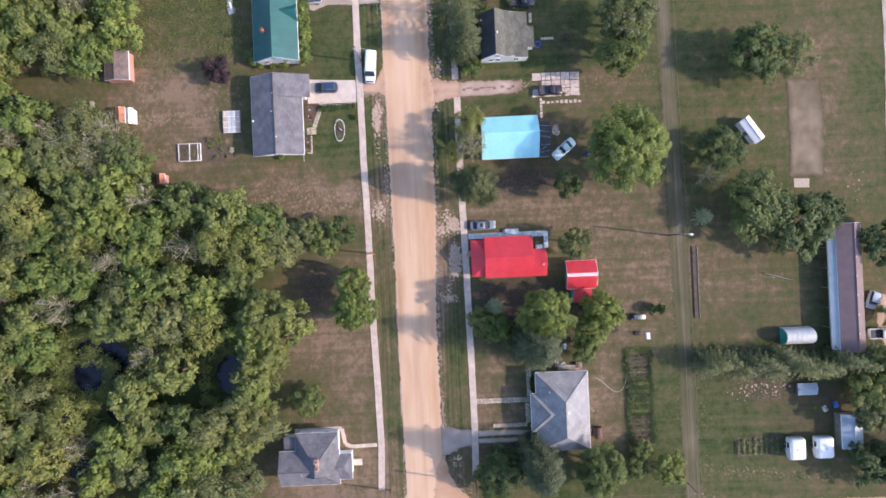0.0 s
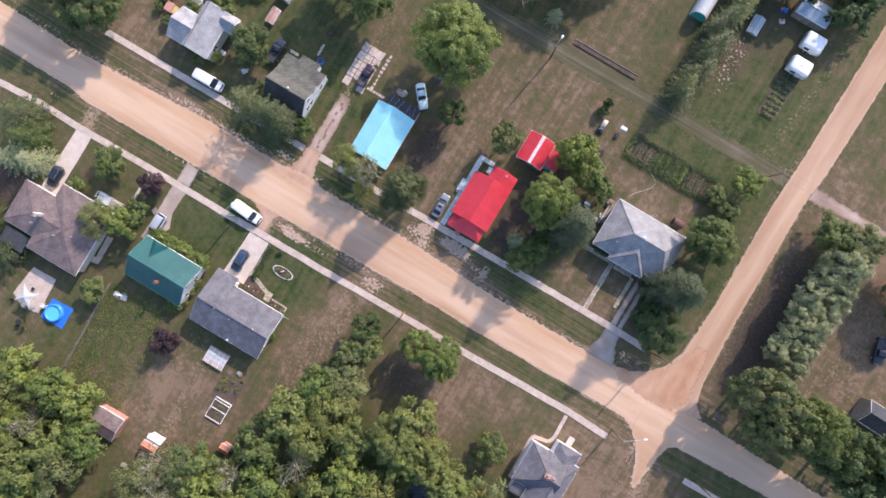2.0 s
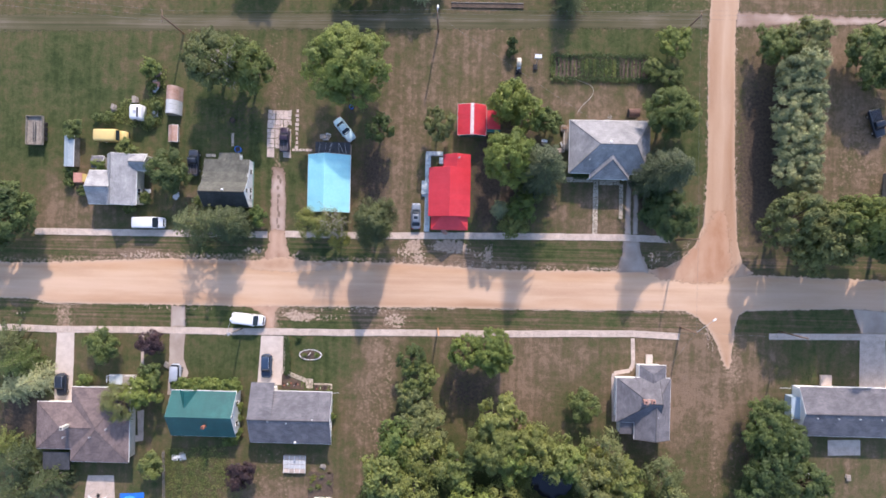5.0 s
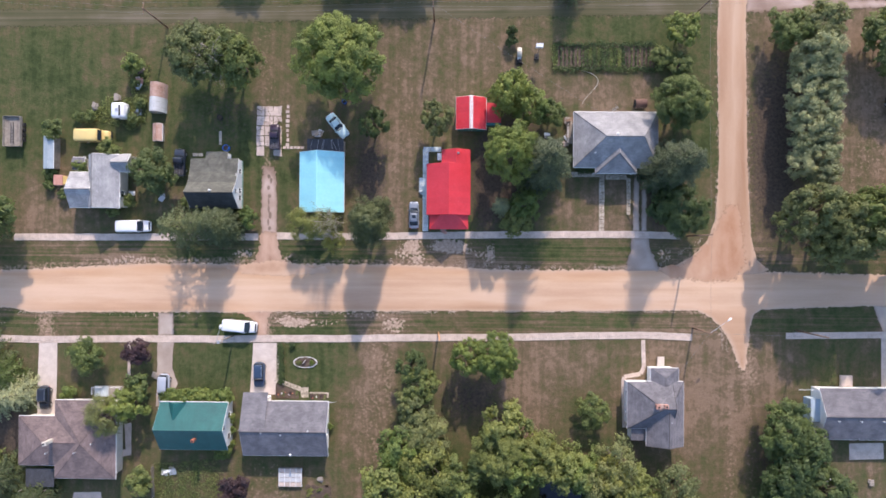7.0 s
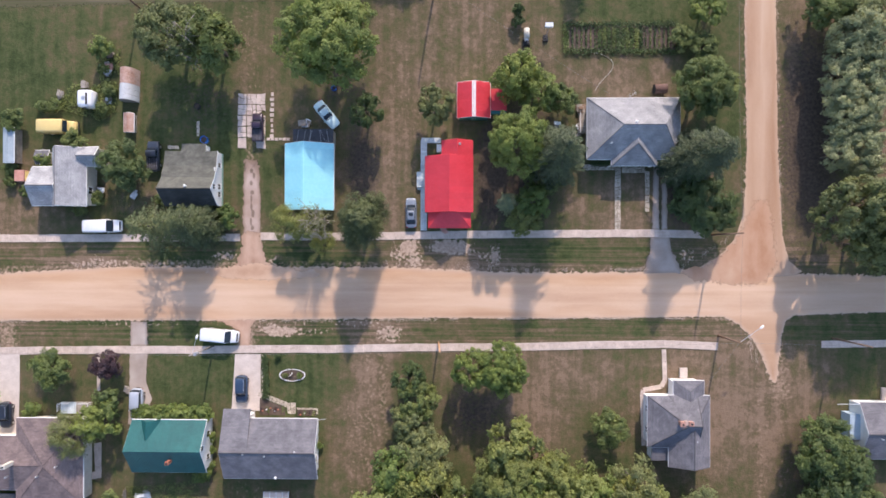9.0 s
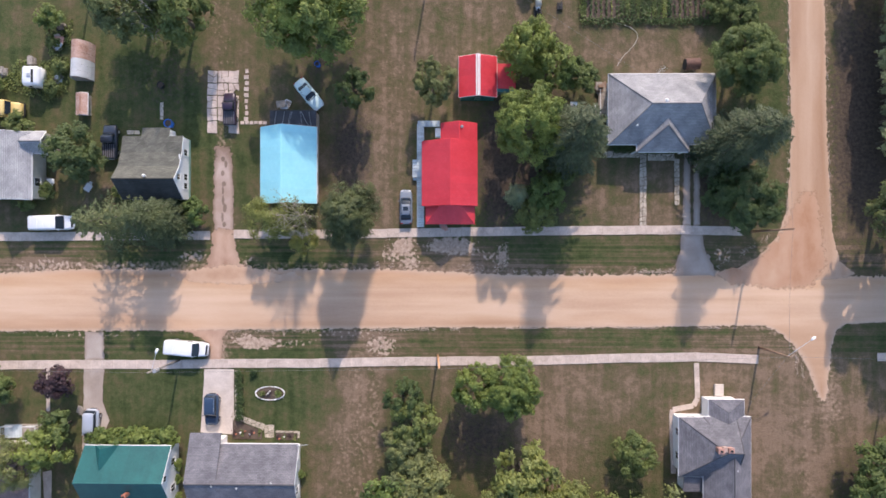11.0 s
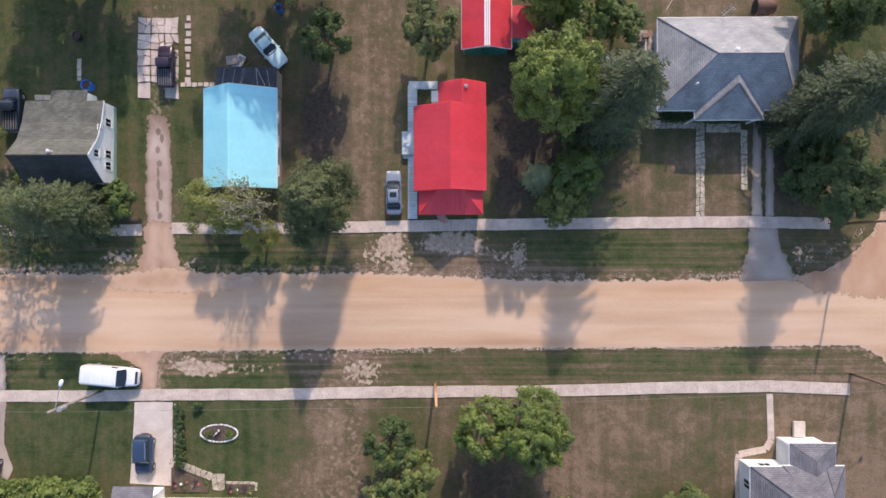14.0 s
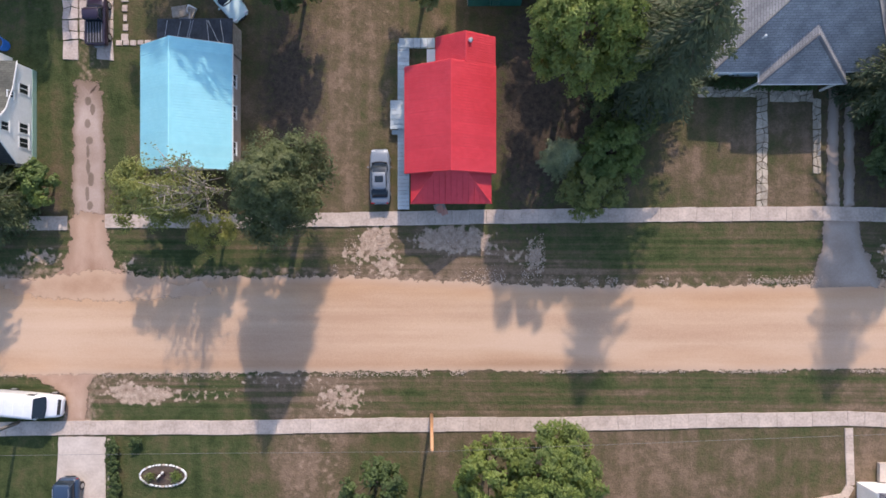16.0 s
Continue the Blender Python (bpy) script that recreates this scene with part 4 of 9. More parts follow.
def red_house():
    r = rect(-3.79, 14.59, 3.41, 6.10)
    h = thing("house", "long house with bright red ribbed metal roof", "house", *centre(r))
    block(h, r, 3.2, WHITE)
    gable(h, r, 3.2, 5.2, "y", RED_METAL, WHITE, panels=0.9, rib=0.022, split=0.51, edge=RED_METAL)
    b = rect(-1.31, 16.96, 3.46, 14.55)
    b = (b[0], r[3] - 0.02, r[2] - 0.05, b[3])
    block(h, b, 3.1, WHITE)
    gable(h, b, 3.15, 4.55, "y", RED_METAL, WHITE, panels=0.9, rib=0.022, edge=RED_METAL)
    vent(h, 1.40, 16.25, 4.3, 0.25, 0.12)
    c = rect(-3.37, 6.36, 3.13, 3.71)
    c = (c[0], c[1], c[2], r[1] - 0.02)
    part("porch", boxes((c[0] + 0.3, c[1] + 0.3, -0.1, c[2] - 0.3, c[3] + 0.3, 2.65)), WHITE, h, "enclosed front porch", world=True)
    top = ((c[0] + c[2]) / 2, r[1] + 0.3, 4.0)
    q = [(c[0], c[1], 2.7), (c[2], c[1], 2.7), (c[2], r[1] + 0.3, 2.7), (c[0], r[1] + 0.3, 2.7)]
    run = (c[2] - c[0]) * 0.33
    tl, tr = (c[0] + run, top[1], top[2]), (c[2] - run, top[1], top[2])
    pr = slopes(h, ((q[0], q[1], tr, tl), (q[1], q[2], tr), (q[3], q[0], tl)), 0.08, RED_METAL, "red hipped porch roof", "porch_roof")
    for p, t in ((q[0], tl), (q[1], tr)):
        part("hip_cap", rod(bmesh.new(), p, t, 0.06, 0.06, 5), RED_METAL, pr, world=True)
    for k in range(1, 14):
        x = c[0] + (c[2] - c[0]) * k / 14
        reach = min(1, (x - c[0]) / run, (c[2] - x) / run)
        part("rib", rod(bmesh.new(), (x, c[1], 2.73), (x, c[1] + (top[1] - c[1]) * reach, 2.73 + 1.3 * reach), 0.016, 0.016, 4), RED_METAL, pr, world=True)
    for x in (-1.8, 1.8):
        window_on(h, top[0] + x, c[1] + 0.3, 1.6, 1.3, 1.2, "s")
    door_on(h, top[0], c[1] + 0.3, "s", WHITE)
    for y in (2, 5, 7.5):
        window_on(h, r[0] + 0.4, r[1] + y, 1.7, 1.1, 1.1, "w")
        window_on(h, r[2] - 0.4, r[1] + y, 1.7, 1.1, 1.1, "e")
    # boardwalk along the west side, a stoop, and a deck at the back
    w = thing("boardwalk", "grey painted timber walkway along the house", "deck", -4.26, 10.65)
    x0, y0, x1, y1 = rect(-4.55, 17.53, -3.92, 3.42)
    n = 44
    for k in range(n):
        ya = y0 + (y1 - y0) * k / n
        part("plank", boxes((x0 - 0.1, ya + 0.012, 0.24, x1 + 0.25, ya + (y1 - y0) / n - 0.012, 0.29)), DECK, w, world=True)
    part("joists", boxes((x0, y0, 0, x0 + 0.12, y1, 0.24), (x1, y0, 0, x1 + 0.12, y1, 0.24)), WOOD, w, world=True)
    sx0, sy0, sx1, sy1 = rect(-5.24, 12.59, -4.14, 10.16)
    st = thing("stoop", "raised grey timber landing by the side door", "steps", (sx0 + sx1) / 2, (sy0 + sy1) / 2)
    for k in range(6):
        ya = sy0 + (sy1 - sy0) * k / 6
        part("plank", boxes((sx0, ya + 0.01, 0.55, sx1 + 0.3, ya + (sy1 - sy0) / 6 - 0.01, 0.6)), DECK, st, world=True)
    for x, y in ((sx0 + 0.06, sy0 + 0.06), (sx0 + 0.06, sy1 - 0.06), (sx1 + 0.2, sy0 + 0.06), (sx1 + 0.2, sy1 - 0.06)):
        part("post", boxes((x - 0.05, y - 0.05, 0, x + 0.05, y + 0.05, 0.55)), WOOD, st, world=True)
    part("step", boxes((sx0 + 0.1, sy0 - 0.35, 0.0, sx1 + 0.3, sy0 - 0.02, 0.3)), DECK, st, world=True)
    dx0, dy0, dx1, dy1 = rect(-4.55, 17.81, -1.49, 17.03)
    dk = thing("back_deck", "grey boarded strip of deck behind the house", "deck", (dx0 + dx1) / 2, (dy0 + dy1) / 2)
    for k in range(5):
        xa = dx0 + (dx1 - dx0) * k / 5
        part("panel", boxes((xa + 0.02, dy0 + 0.1, 0.05, xa + (dx1 - dx0) / 5 - 0.02, dy1 + 0.1, 0.33)), DECK, dk, world=True)
    fx0, fy0, fx1, fy1 = rect(-2.13, 16.75, -1.42, 15.62)
    fz = thing("freezer", "white chest freezer outside the back wall", "freezer", (fx0 + fx1) / 2, (fy0 + fy1) / 2)
    part("body", boxes((fx0, fy0, 0, fx1, fy1, 0.82), bevel=0.03), WHITE, fz, world=True)
    part("lid", boxes((fx0 - 0.02, fy0 - 0.02, 0.83, fx1 + 0.02, fy1 + 0.02, 0.93), bevel=0.03), TRIM, fz, world=True)


def hip_house():
    r = rect(20.64, 23.41, 34.62, 14.13)
    h = thing("house", "square cottage with pale grey shingled hip roof", "house", *centre(r))
    block(h, r, 3.0, BLUE_SIDING, 0.5)
    hip(h, r, 3.0, 6.15, "x", SH_LIGHT, (4.7, 3.2))
    g = rect(24.32, 13.16, 31.10, 16.48)
    gx = (g[0] + g[2]) / 2
    apex = (gx, r[1] + 3.1, 5.1)
    e = [(g[0], g[1], 3.0), (g[2], g[1], 3.0), (g[0], r[1] + 0.05, 3.0), (g[2], r[1] + 0.05, 3.0)]
    top = (gx, g[1] + 3.1, 5.1)
    pr = slopes(h, ((e[0], e[1], top), (e[1], e[3], apex, top), (e[0], e[2], apex, top)), 0.1, SH_LIGHT, "small hipped front roof", "porch_roof")
    for p in (e[0], e[1]):
        part("hip_cap", rod(bmesh.new(), p, top, 0.14, 0.14, 6), SH_LIGHT, pr, world=True)
    for p, q in ((e[0], e[1]), (e[0], e[2]), (e[1], e[3])):
        edge_board("gutter", pr, p, q, 0.07, 0.1)
    for x in (g[0] + 0.2, g[2] - 0.2):
        part("porch_post", boxes((x - 0.08, g[1] + 0.15, 0, x + 0.08, g[1] + 0.31, 2.95)), TRIM, h, world=True)
    vent(h, 27.18, 19.20, 5.7, 0.3, 0.15, TRIM)
    vent(h, 23.82, 16.29, 4.6, 0.35, 0.07, TRIM)
    for x in (1.8, 10.5):
        window_on(h, r[0] + x, r[1] + 0.5, 1.6, 1.3, 1.2, "s")
    door_on(h, gx, r[1] + 0.5, "s", WHITE)
    for y in (2.5, 6):
        window_on(h, r[0] + 0.5, r[1] + y, 1.6, 1.1, 1.1, "w")
        window_on(h, r[2] - 0.5, r[1] + y, 1.6, 1.1, 1.1, "e")
    d = rect(19.96, 21.87, 22.16, 18.54)
    k = thing("side_deck", "small timber deck by the side door", "deck", *centre(d))
    for i in range(9):
        ya = d[1] + (d[3] - d[1]) * i / 9
        part("plank", boxes((d[0], ya + 0.01, 0.3, d[2] + 0.4, ya + (d[3] - d[1]) / 9 - 0.01, 0.36)), WOOD, k, world=True)
    for x, y in ((d[0] + 0.1, d[1] + 0.1), (d[0] + 0.1, d[3] - 0.1)):
        part("post", boxes((x - 0.05, y - 0.05, 0, x + 0.05, y + 0.05, 1.2)), WOOD, k, world=True)
    part("rail", boxes((d[0] + 0.05, d[1], 1.1, d[0] + 0.12, d[3], 1.18)), TRIM, k, world=True)


SKIRT = surface("pale_green_paint", (0.24, 0.38, 0.31), (0.32, 0.46, 0.38), 1.5, 0.7, 0.1)


def mossy_house():
    r = rect(-43.84, 15.50, -35.72, 7.03)
    h = thing("house", "old white house with mossy grey saltbox roof", "house", *centre(r))
    block(h, r, 2.5, WHITE, 0.12)
    ry = r[1] + (r[3] - r[1]) * 0.29
    # the long slope sweeps out flatter towards the eave
    run = [(r[3], 2.5), (r[3] - 2.3, 2.98), (r[3] - 4.2, 3.75), (ry, 5.3)]
    bands = [[(r[0], ya, za), (r[2], ya, za), (r[2], yb, zb), (r[0], yb, zb)] for (ya, za), (yb, zb) in zip(run, run[1:])]
    roof = slopes(h, bands, 0.11, SH_MOSS, "long mossy slope, swept out at the eave")
    # the front slope is set much darker than the long one
    part("south_slope", slab(bmesh.new(), [(r[0], r[1], 2.5), (r[2], r[1], 2.5), (r[2], ry, 5.3), (r[0], ry, 5.3)], 0.11), SH_DARK, h, "dark steep front slope of the roof", world=True)
    part("ridge_cap", rod(bmesh.new(), (r[0], ry, 5.3), (r[2], ry, 5.3), 0.09, 0.09, 6), SH_MOSS, roof, world=True)
    for x in (r[0], r[2]):
        edge_board("rake_board", roof, (x, r[1], 2.5), (x, ry, 5.3), 0.055, 0.10)
        for (ya, za), (yb, zb) in zip(run, run[1:]):
            edge_board("rake_board", roof, (x, ya, za), (x, yb, zb), 0.055, 0.10)
    bm = bmesh.new()
    prof = [(r[1] + 0.12, 2.48), (r[3] - 0.12, 2.48), (run[1][0], run[1][1] - 0.14), (run[2][0], run[2][1] - 0.14), (ry, 5.12)]
    f0 = [bm.verts.new((r[0] + 0.12, y, z)) for y, z in prof]
    f1 = [bm.verts.new((r[2] - 0.12, y, z)) for y, z in prof]
    bm.faces.new(f0), bm.faces.new(f1[::-1])
    for k in range(5):
        bm.faces.new((f0[k], f1[k], f1[(k + 1) % 5], f0[(k + 1) % 5]))
    bmesh.ops.recalc_face_normals(bm, faces=bm.faces)
    part("gable_wall", bm, WHITE, h, world=True)
    e = rect(-41.26, 16.53, -37.90, 15.46)
    part("rear_wing", boxes((e[0], r[3] - 0.1, 0, e[2], e[3], 1.85)), WHITE, h, world=True)
    part("rear_roof", slab(bmesh.new(), [(e[0] - 0.2, r[3] - 0.1, 2.3), (e[2] + 0.2, r[3] - 0.1, 2.3), (e[2] + 0.2, e[3] + 0.2, 1.95), (e[0] - 0.2, e[3] + 0.2, 1.95)], 0.08), SH_MOSS, h, world=True)
    part("skirting", boxes((r[2] - 0.11, r[1] + 0.12, 0.0, r[2] - 0.06, r[3] - 0.12, 0.5)), SKIRT, h, "pale green skirting board", world=True)
    xe = r[2] - 0.12
    for y, z, w, hh in ((r[1] + 1.9, 1.5, 0.9, 1.1), (r[1] + 3.1, 1.5, 0.9, 1.1), (r[1] + 6.4, 1.5, 0.9, 1.1), (r[1] + 2.9, 3.6, 0.8, 0.9), (r[1] + 5.6, 3.0, 0.6, 0.7)):
        window_on(h, xe, y, z, w, hh, "e")
    vent(h, -39.47, 9.86, 5.2, 0.3, 0.12, TRIM)
    for x in (2.5, 6.5):
        window_on(h, r[0] + x, r[1] + 0.12, 1.5, 1.1, 1.1, "s")


def west_house():
    m = rect(-60.86, 15.92, -55.60, 6.96)
    h = thing("house", "light grey shingled cross-gabled cottage", "house", *centre(m))
    block(h, m, 3.2, CREAM, 0.3)
    gable(h, m, 3.2, 5.0, "y", SH_PALE, CREAM, inset=0.3, split=0.3)
    w = rect(-64.17, 13.03, -59.90, 7.06)
    block(h, w, 3.0, CREAM, 0.3)
    gable(h, w, 3.0, 4.6, "x", SH_PALE, CREAM, inset=0.3, split=0.5)
    e = rect(-56.69, 16.06, -53.84, 13.09)
    block(h, e, 3.0, CREAM, 0.2)
    gable(h, e, 3.0, 4.2, "x", SH_PALE, CREAM, inset=0.2)
    part("porch", boxes((-57.50, 9.76, 0.0, -55.91, 12.93, 0.4)), WOOD, h, "low timber porch", world=True)
    window_on(h, m[2] - 0.3, m[1] + 2.5, 1.7, 1.2, 1.2, "e")
    window_on(h, centre(m)[0], m[1] + 0.3, 1.7, 1.2, 1.2, "s")
    vent(h, -59.32, 15.23, 4.6, 0.3)


def brown_house():
    r = rect(-72.62, -28.21, -60.80, -36.54)
    a = rect(-66.44, -25.47, -56.03, -38.71)
    h = thing("house", "large bungalow with brown shingled hip roofs", "house", *centre(a))
    block(h, a, 3.0, CREAM, 0.5)
    part("west_wall", boxes((r[0] + 0.5, r[1] + 0.5, -0.1, a[0] + 0.48, r[3] - 0.5, 2.97)), CREAM, h, world=True)
    hip(h, r, 3.0, 4.25, "x", SH_BROWN, (5.0, 0.2), cap_r=0.04)
    hip(h, a, 3.0, 4.45, "y", SH_BROWN, (6.2, 6.8), cap_r=0.04)
    for x, y in ((-62.24, -33.92), (-59.38, -32.43), (-66.94, -34.04)):
        vent(h, x, y, 4.3, 0.3)
    chimney(h, -66.21, -31.97, 4.0, 5.9, 0.55, CREAM)
    for x in (2, 6):
        window_on(h, r[0] + x, r[3] - 0.5, 1.6, 1.3, 1.1, "n")
    door_on(h, a[2] - 2.5, a[3] - 0.5, "n", WHITE)
    pd = part("front_deck", boxes((-61.3, -25.5, 0.0, -56.4, -23.7, 0.35)), WOOD, h, "small timber front deck", world=True)
    for k in range(12):
        xa = -61.3 + 4.9 * k / 12
        part("plank", boxes((xa + 0.012, -25.5, 0.352, xa + 4.9 / 12 - 0.012, -23.7, 0.39)), DECK if k < 6 else WOOD, pd, world=True)
    for x0, y0, x1, y1 in ((-61.3, -23.78, -59.6, -23.7), (-58.2, -23.78, -56.4, -23.7), (-61.3, -25.0, -61.22, -23.8), (-56.48, -25.0, -56.4, -23.8)):
        part("handrail", boxes((x0, y0, 1.25, x1, y1, 1.33)), TRIM, pd, "white painted railing", world=True)
        n = max(2, round(max(x1 - x0, y1 - y0) / 0.3))
        for k in range(n):
            u, v = x0 + (x1 - x0) * (k + 0.5) / n, y0 + (y1 - y0) * (k + 0.5) / n
            part("baluster", boxes((u - 0.025, v - 0.025, 0.39, u + 0.025, v + 0.025, 1.25)), TRIM, pd, world=True)
    part("patio_cover", boxes((-71.74, -37.31, 2.35, -66.91, -40.41, 2.45)), TAR, h, "dark flat patio cover", world=True)
    for x, y in ((-73.08, -41.28), (-68.66, -41.13)):
        part("post", boxes((x - 0.06, y - 0.06, 0, x + 0.06, y + 0.06, 2.35)), WOOD, h, world=True)
    part("awning", boxes((-57.75, -35.34, 2.28, -56.44, -37.85, 2.34)), BLUE_METAL, h, "blue awning at the back", world=True)
    part("awning_post", boxes((-57.79, -38.57, 0, -57.69, -38.47, 2.28)), STEEL, h, world=True)


def green_house():
    r = rect(-48.55, -25.61, -37.03, -33.62)
    h = thing("house", "white house with teal green metal gable roof", "house", *centre(r))
    block(h, r, 3.0, WHITE, 0.35)
    gable(h, r, 3.0, 5.6, "x", GREEN_METAL, WHITE, inset=0.35, panels=0.9, rib=0.025)
    g = rect(-47.13, -25.56, -43.99, -28.60)
    gx = (g[0] + g[2]) / 2
    yb, yt = r[3] + 0.05, centre(r)[1] + 0.8
    slopes(h, (((g[0], yb, 3.05), (gx, yb, 4.6), (gx, yt, 4.9)), ((g[2], yb, 3.05), (gx, yb, 4.6), (gx, yt, 4.9))), 0.08, GREEN_METAL, "small front gable", "dormer_roof")
    chimney(h, -41.89, -31.30, 4.2, 5.6, 0.42)
    for y in (2, 5.5):
        window_on(h, r[2] - 0.35, r[1] + y, 1.7, 1.0, 1.2, "e")
    window_on(h, r[2] - 0.35, centre(r)[1], 4.0, 0.8, 0.9, "e")


def grey_house():
    r = rect(-34.44, -25.3, -20.09, -34.47)
    h = thing("house", "bungalow with worn grey shingle gable roof", "house", *centre(r))
    block(h, (r[0], r[1], r[2], r[3] - 0.4), 3.0, WHITE, 0.55)
    gable(h, r, 3.0, 5.1, "x", SH_GREY, WHITE, inset=0.55)
    g = rect(-34.46, -23.85, -30.3, -27.13)
    part("garage_front", boxes((g[0] + 0.35, g[1], 0, g[2] - 0.35, g[3] - 1.25, 2.95)), WHITE, h, world=True)
    m = centre(r)[1]
    part("garage_roof", slab(bmesh.new(), [(g[0], g[3], 3.04), (g[2], g[3], 3.04), (g[2], m + 0.3, 5.0), (g[0], m + 0.3, 5.0)], 0.14), SH_GREY, h, "lower garage slope of grey shingles", world=True)
    for x, y in ((-30.85, -30.15), (-27.62, -30.40), (-23.11, -29.70)):
        vent(h, x, y, 4.8, 0.25)
    vent(h, -26.39, -34.18, 3.1, 0.35, 0.14, TRIM)
    for x in (7.5, 10.5):
        window_on(h, r[0] + x, r[3] - 0.95, 1.7, 1.4, 1.2, "n")
    for y in (2.5, 7):
        window_on(h, r[2] - 0.55, r[1] + y, 1.7, 1.1, 1.1, "e")
    door_on(h, r[0] + 5.6, r[3] - 0.95, "n", BRICK)
    bm = bmesh.new()
    rod(bm, (-20.31, -25.46, 3.2), (-18.80, -25.31, 3.2), 0.04, 0.03, 6)
    part("service_mast", bm, STEEL, h, world=True)


def south_east_house():
    r = rect(29.71, -21.46, 37.16, -29.19)
    h = thing("house", "small white house with grey hipped shingle roof", "house", *centre(r))
    block(h, r, 3.2, WHITE, 0.4)
    hip(h, r, 3.2, 5.75, "x", SH_GREY, (5.2, 0.2))
    a = rect(33.64, -19.16, 38.23, -23.41)
    block(h, a, 3.1, WHITE, 0.35)
    hip(h, a, 3.1, 3.7, "y", SH_GREY, (0.2, 1.6), cap_r=0.03)
    b = rect(32.88, -21.36, 39.03, -32.12)
    part("east_wall", boxes((b[0] + 0.4, b[1] + 0.35, -0.1, b[2] - 0.4, b[3] - 0.6, 3.15)), WHITE, h, world=True)
    hip(h, b, 3.2, 5.3, "y", SH_GREY, (0.25, 4.2))
    c = rect(30.69, -29.28, 33.44, -31.30)
    part("side_porch", boxes((c[0], c[1], 0, c[2], c[3], 2.4)), WHITE, h, world=True)
    part("side_porch_roof", slab(bmesh.new(), [(c[0] - 0.15, c[1] - 0.15, 2.45), (c[2], c[1] - 0.15, 2.45), (c[2], c[3] + 0.1, 2.75), (c[0] - 0.15, c[3] + 0.1, 2.75)], 0.1), SH_GREY, h, world=True)
    chimney(h, 33.95, -24.92, 4.4, 5.95, 0.62, ORANGE_BRICK)
    chimney(h, 35.25, -24.88, 4.4, 5.85, 0.55, ORANGE_BRICK)
    part("chimney_saddle", boxes((34.34, -25.2, 4.9, 34.9, -24.55, 5.7)), PALE_BRICK, h, "pale rendered block between the chimneys", world=True)
    for y in (2.2, 5.4):
        window_on(h, r[0] + 0.4, r[1] + y, 1.7, 1.0, 1.3, "w")
    window_on(h, r[0] + 2.2, r[3] - 0.4, 1.7, 1.3, 1.2, "n")
    door_on(h, a[0] + 1.0, a[3] - 0.35, "n", WHITE)
    part("front_step", boxes((35.63, -19.40, 0, 36.81, -17.82, 0.35), bevel=0.02), PALE_CONCRETE, h, "concrete front steps", world=True)
    vent(h, 36.45, -27.82, 4.6, 0.3)
    vent(h, 36.85, -30.10, 4.2, 0.3)


def east_house():
    r = rect(61.46, -22.28, 80.65, -30.79)
    h = thing("house", "long low house with slate grey shingle roof", "house", *centre(r))
    block(h, r, 3.0, WHITE, 0.4)
    gable(h, r, 3.0, 5.0, "x", SH_GREY, WHITE, inset=0.4)
    w = rect(60.57, -24.35, 62.85, -27.98)
    part("lean_to", boxes((w[0], w[1], 0, w[2] + 0.3, w[3], 2.2)), BLUE_SIDING, h, world=True)
    part("lean_to_roof", slab(bmesh.new(), [(w[0] - 0.1, w[1] - 0.1, 2.25), (w[2] + 0.2, w[1] - 0.1, 2.7), (w[2] + 0.2, w[3] + 0.1, 2.7), (w[0] - 0.1, w[3] + 0.1, 2.25)], 0.08), BLUE_SIDING, h, "pale blue sheet roof", world=True)
    part("front_step", boxes((66.63, -22.61, 0, 68.60, -20.71, 0.4), bevel=0.02), CONCRETE, h, "concrete steps", world=True)
    for x in range(5):
        vent(h, r[0] + 2.0 + x * 3.6, centre(r)[1] - 0.7, 4.8, 0.25)
    for x in (2, 8, 14):
        window_on(h, r[0] + x, r[3] - 0.4, 1.6, 1.3, 1.1, "n")
    bm = bmesh.new()
    rod(bm, (58.12, -22.59, 3.0), (61.47, -22.58, 3.0), 0.05, 0.04, 6)
    part("service_mast", bm, TRIM, h, world=True)


def red_shed():
    r = rect(1.02, 25.91, 6.04, 20.51)
    h = thing("shed", "garden shed with red metal roof and white ridge stripe", "shed", *centre(r))
    block(h, r, 2.6, WHITE, 0.25)
    gable(h, r, 2.6, 3.7, "y", RED_METAL, WHITE, inset=0.25, panels=0.9, cap=TRIM)
    x = centre(r)[0]
    part("front_wall", boxes((r[0] + 0.26, r[1] + 0.2, 0.0, r[2] - 0.26, r[1] + 0.247, 2.55)), GREEN_METAL, h, "teal painted front wall", world=True)
    part("ridge_stripe", boxes((x - 0.28, r[1], 3.62, x - 0.14, r[3], 3.71), (x + 0.14, r[1], 3.62, x + 0.28, r[3], 3.71)), TRIM, h, "white ridge flashing", world=True)
    e = rect(6.06, 25.0, 8.55, 21.2)
    e = (r[2] - 0.3, e[1], e[2], e[3])
    part("side_wing", boxes((e[0], e[1] + 0.3, 0, e[2] - 0.2, e[3] - 0.2, 2.1)), GREEN_METAL, h, "teal painted side wing", world=True)
    part("side_roof", slab(bmesh.new(), [(e[0], e[1] + 0.5, 2.5), (e[2], e[1] + 0.5, 2.2), (e[2], e[3], 2.2), (e[0], e[3], 2.5)], 0.06), RED_METAL, h, world=True)
    part("side_roof_strip", slab(bmesh.new(), [(e[0], e[1], 2.5), (e[2], e[1], 2.2), (e[2], e[1] + 0.48, 2.2), (e[0], e[1] + 0.48, 2.5)], 0.06), GREEN_METAL, h, world=True)
    door_on(h, x, r[1] + 0.25, "s", WHITE, 1.95, 0.9, 0.05)


blue_house()
red_house()
hip_house()
mossy_house()
west_house()
brown_house()
green_house()
grey_house()
south_east_house()
east_house()
red_shed()

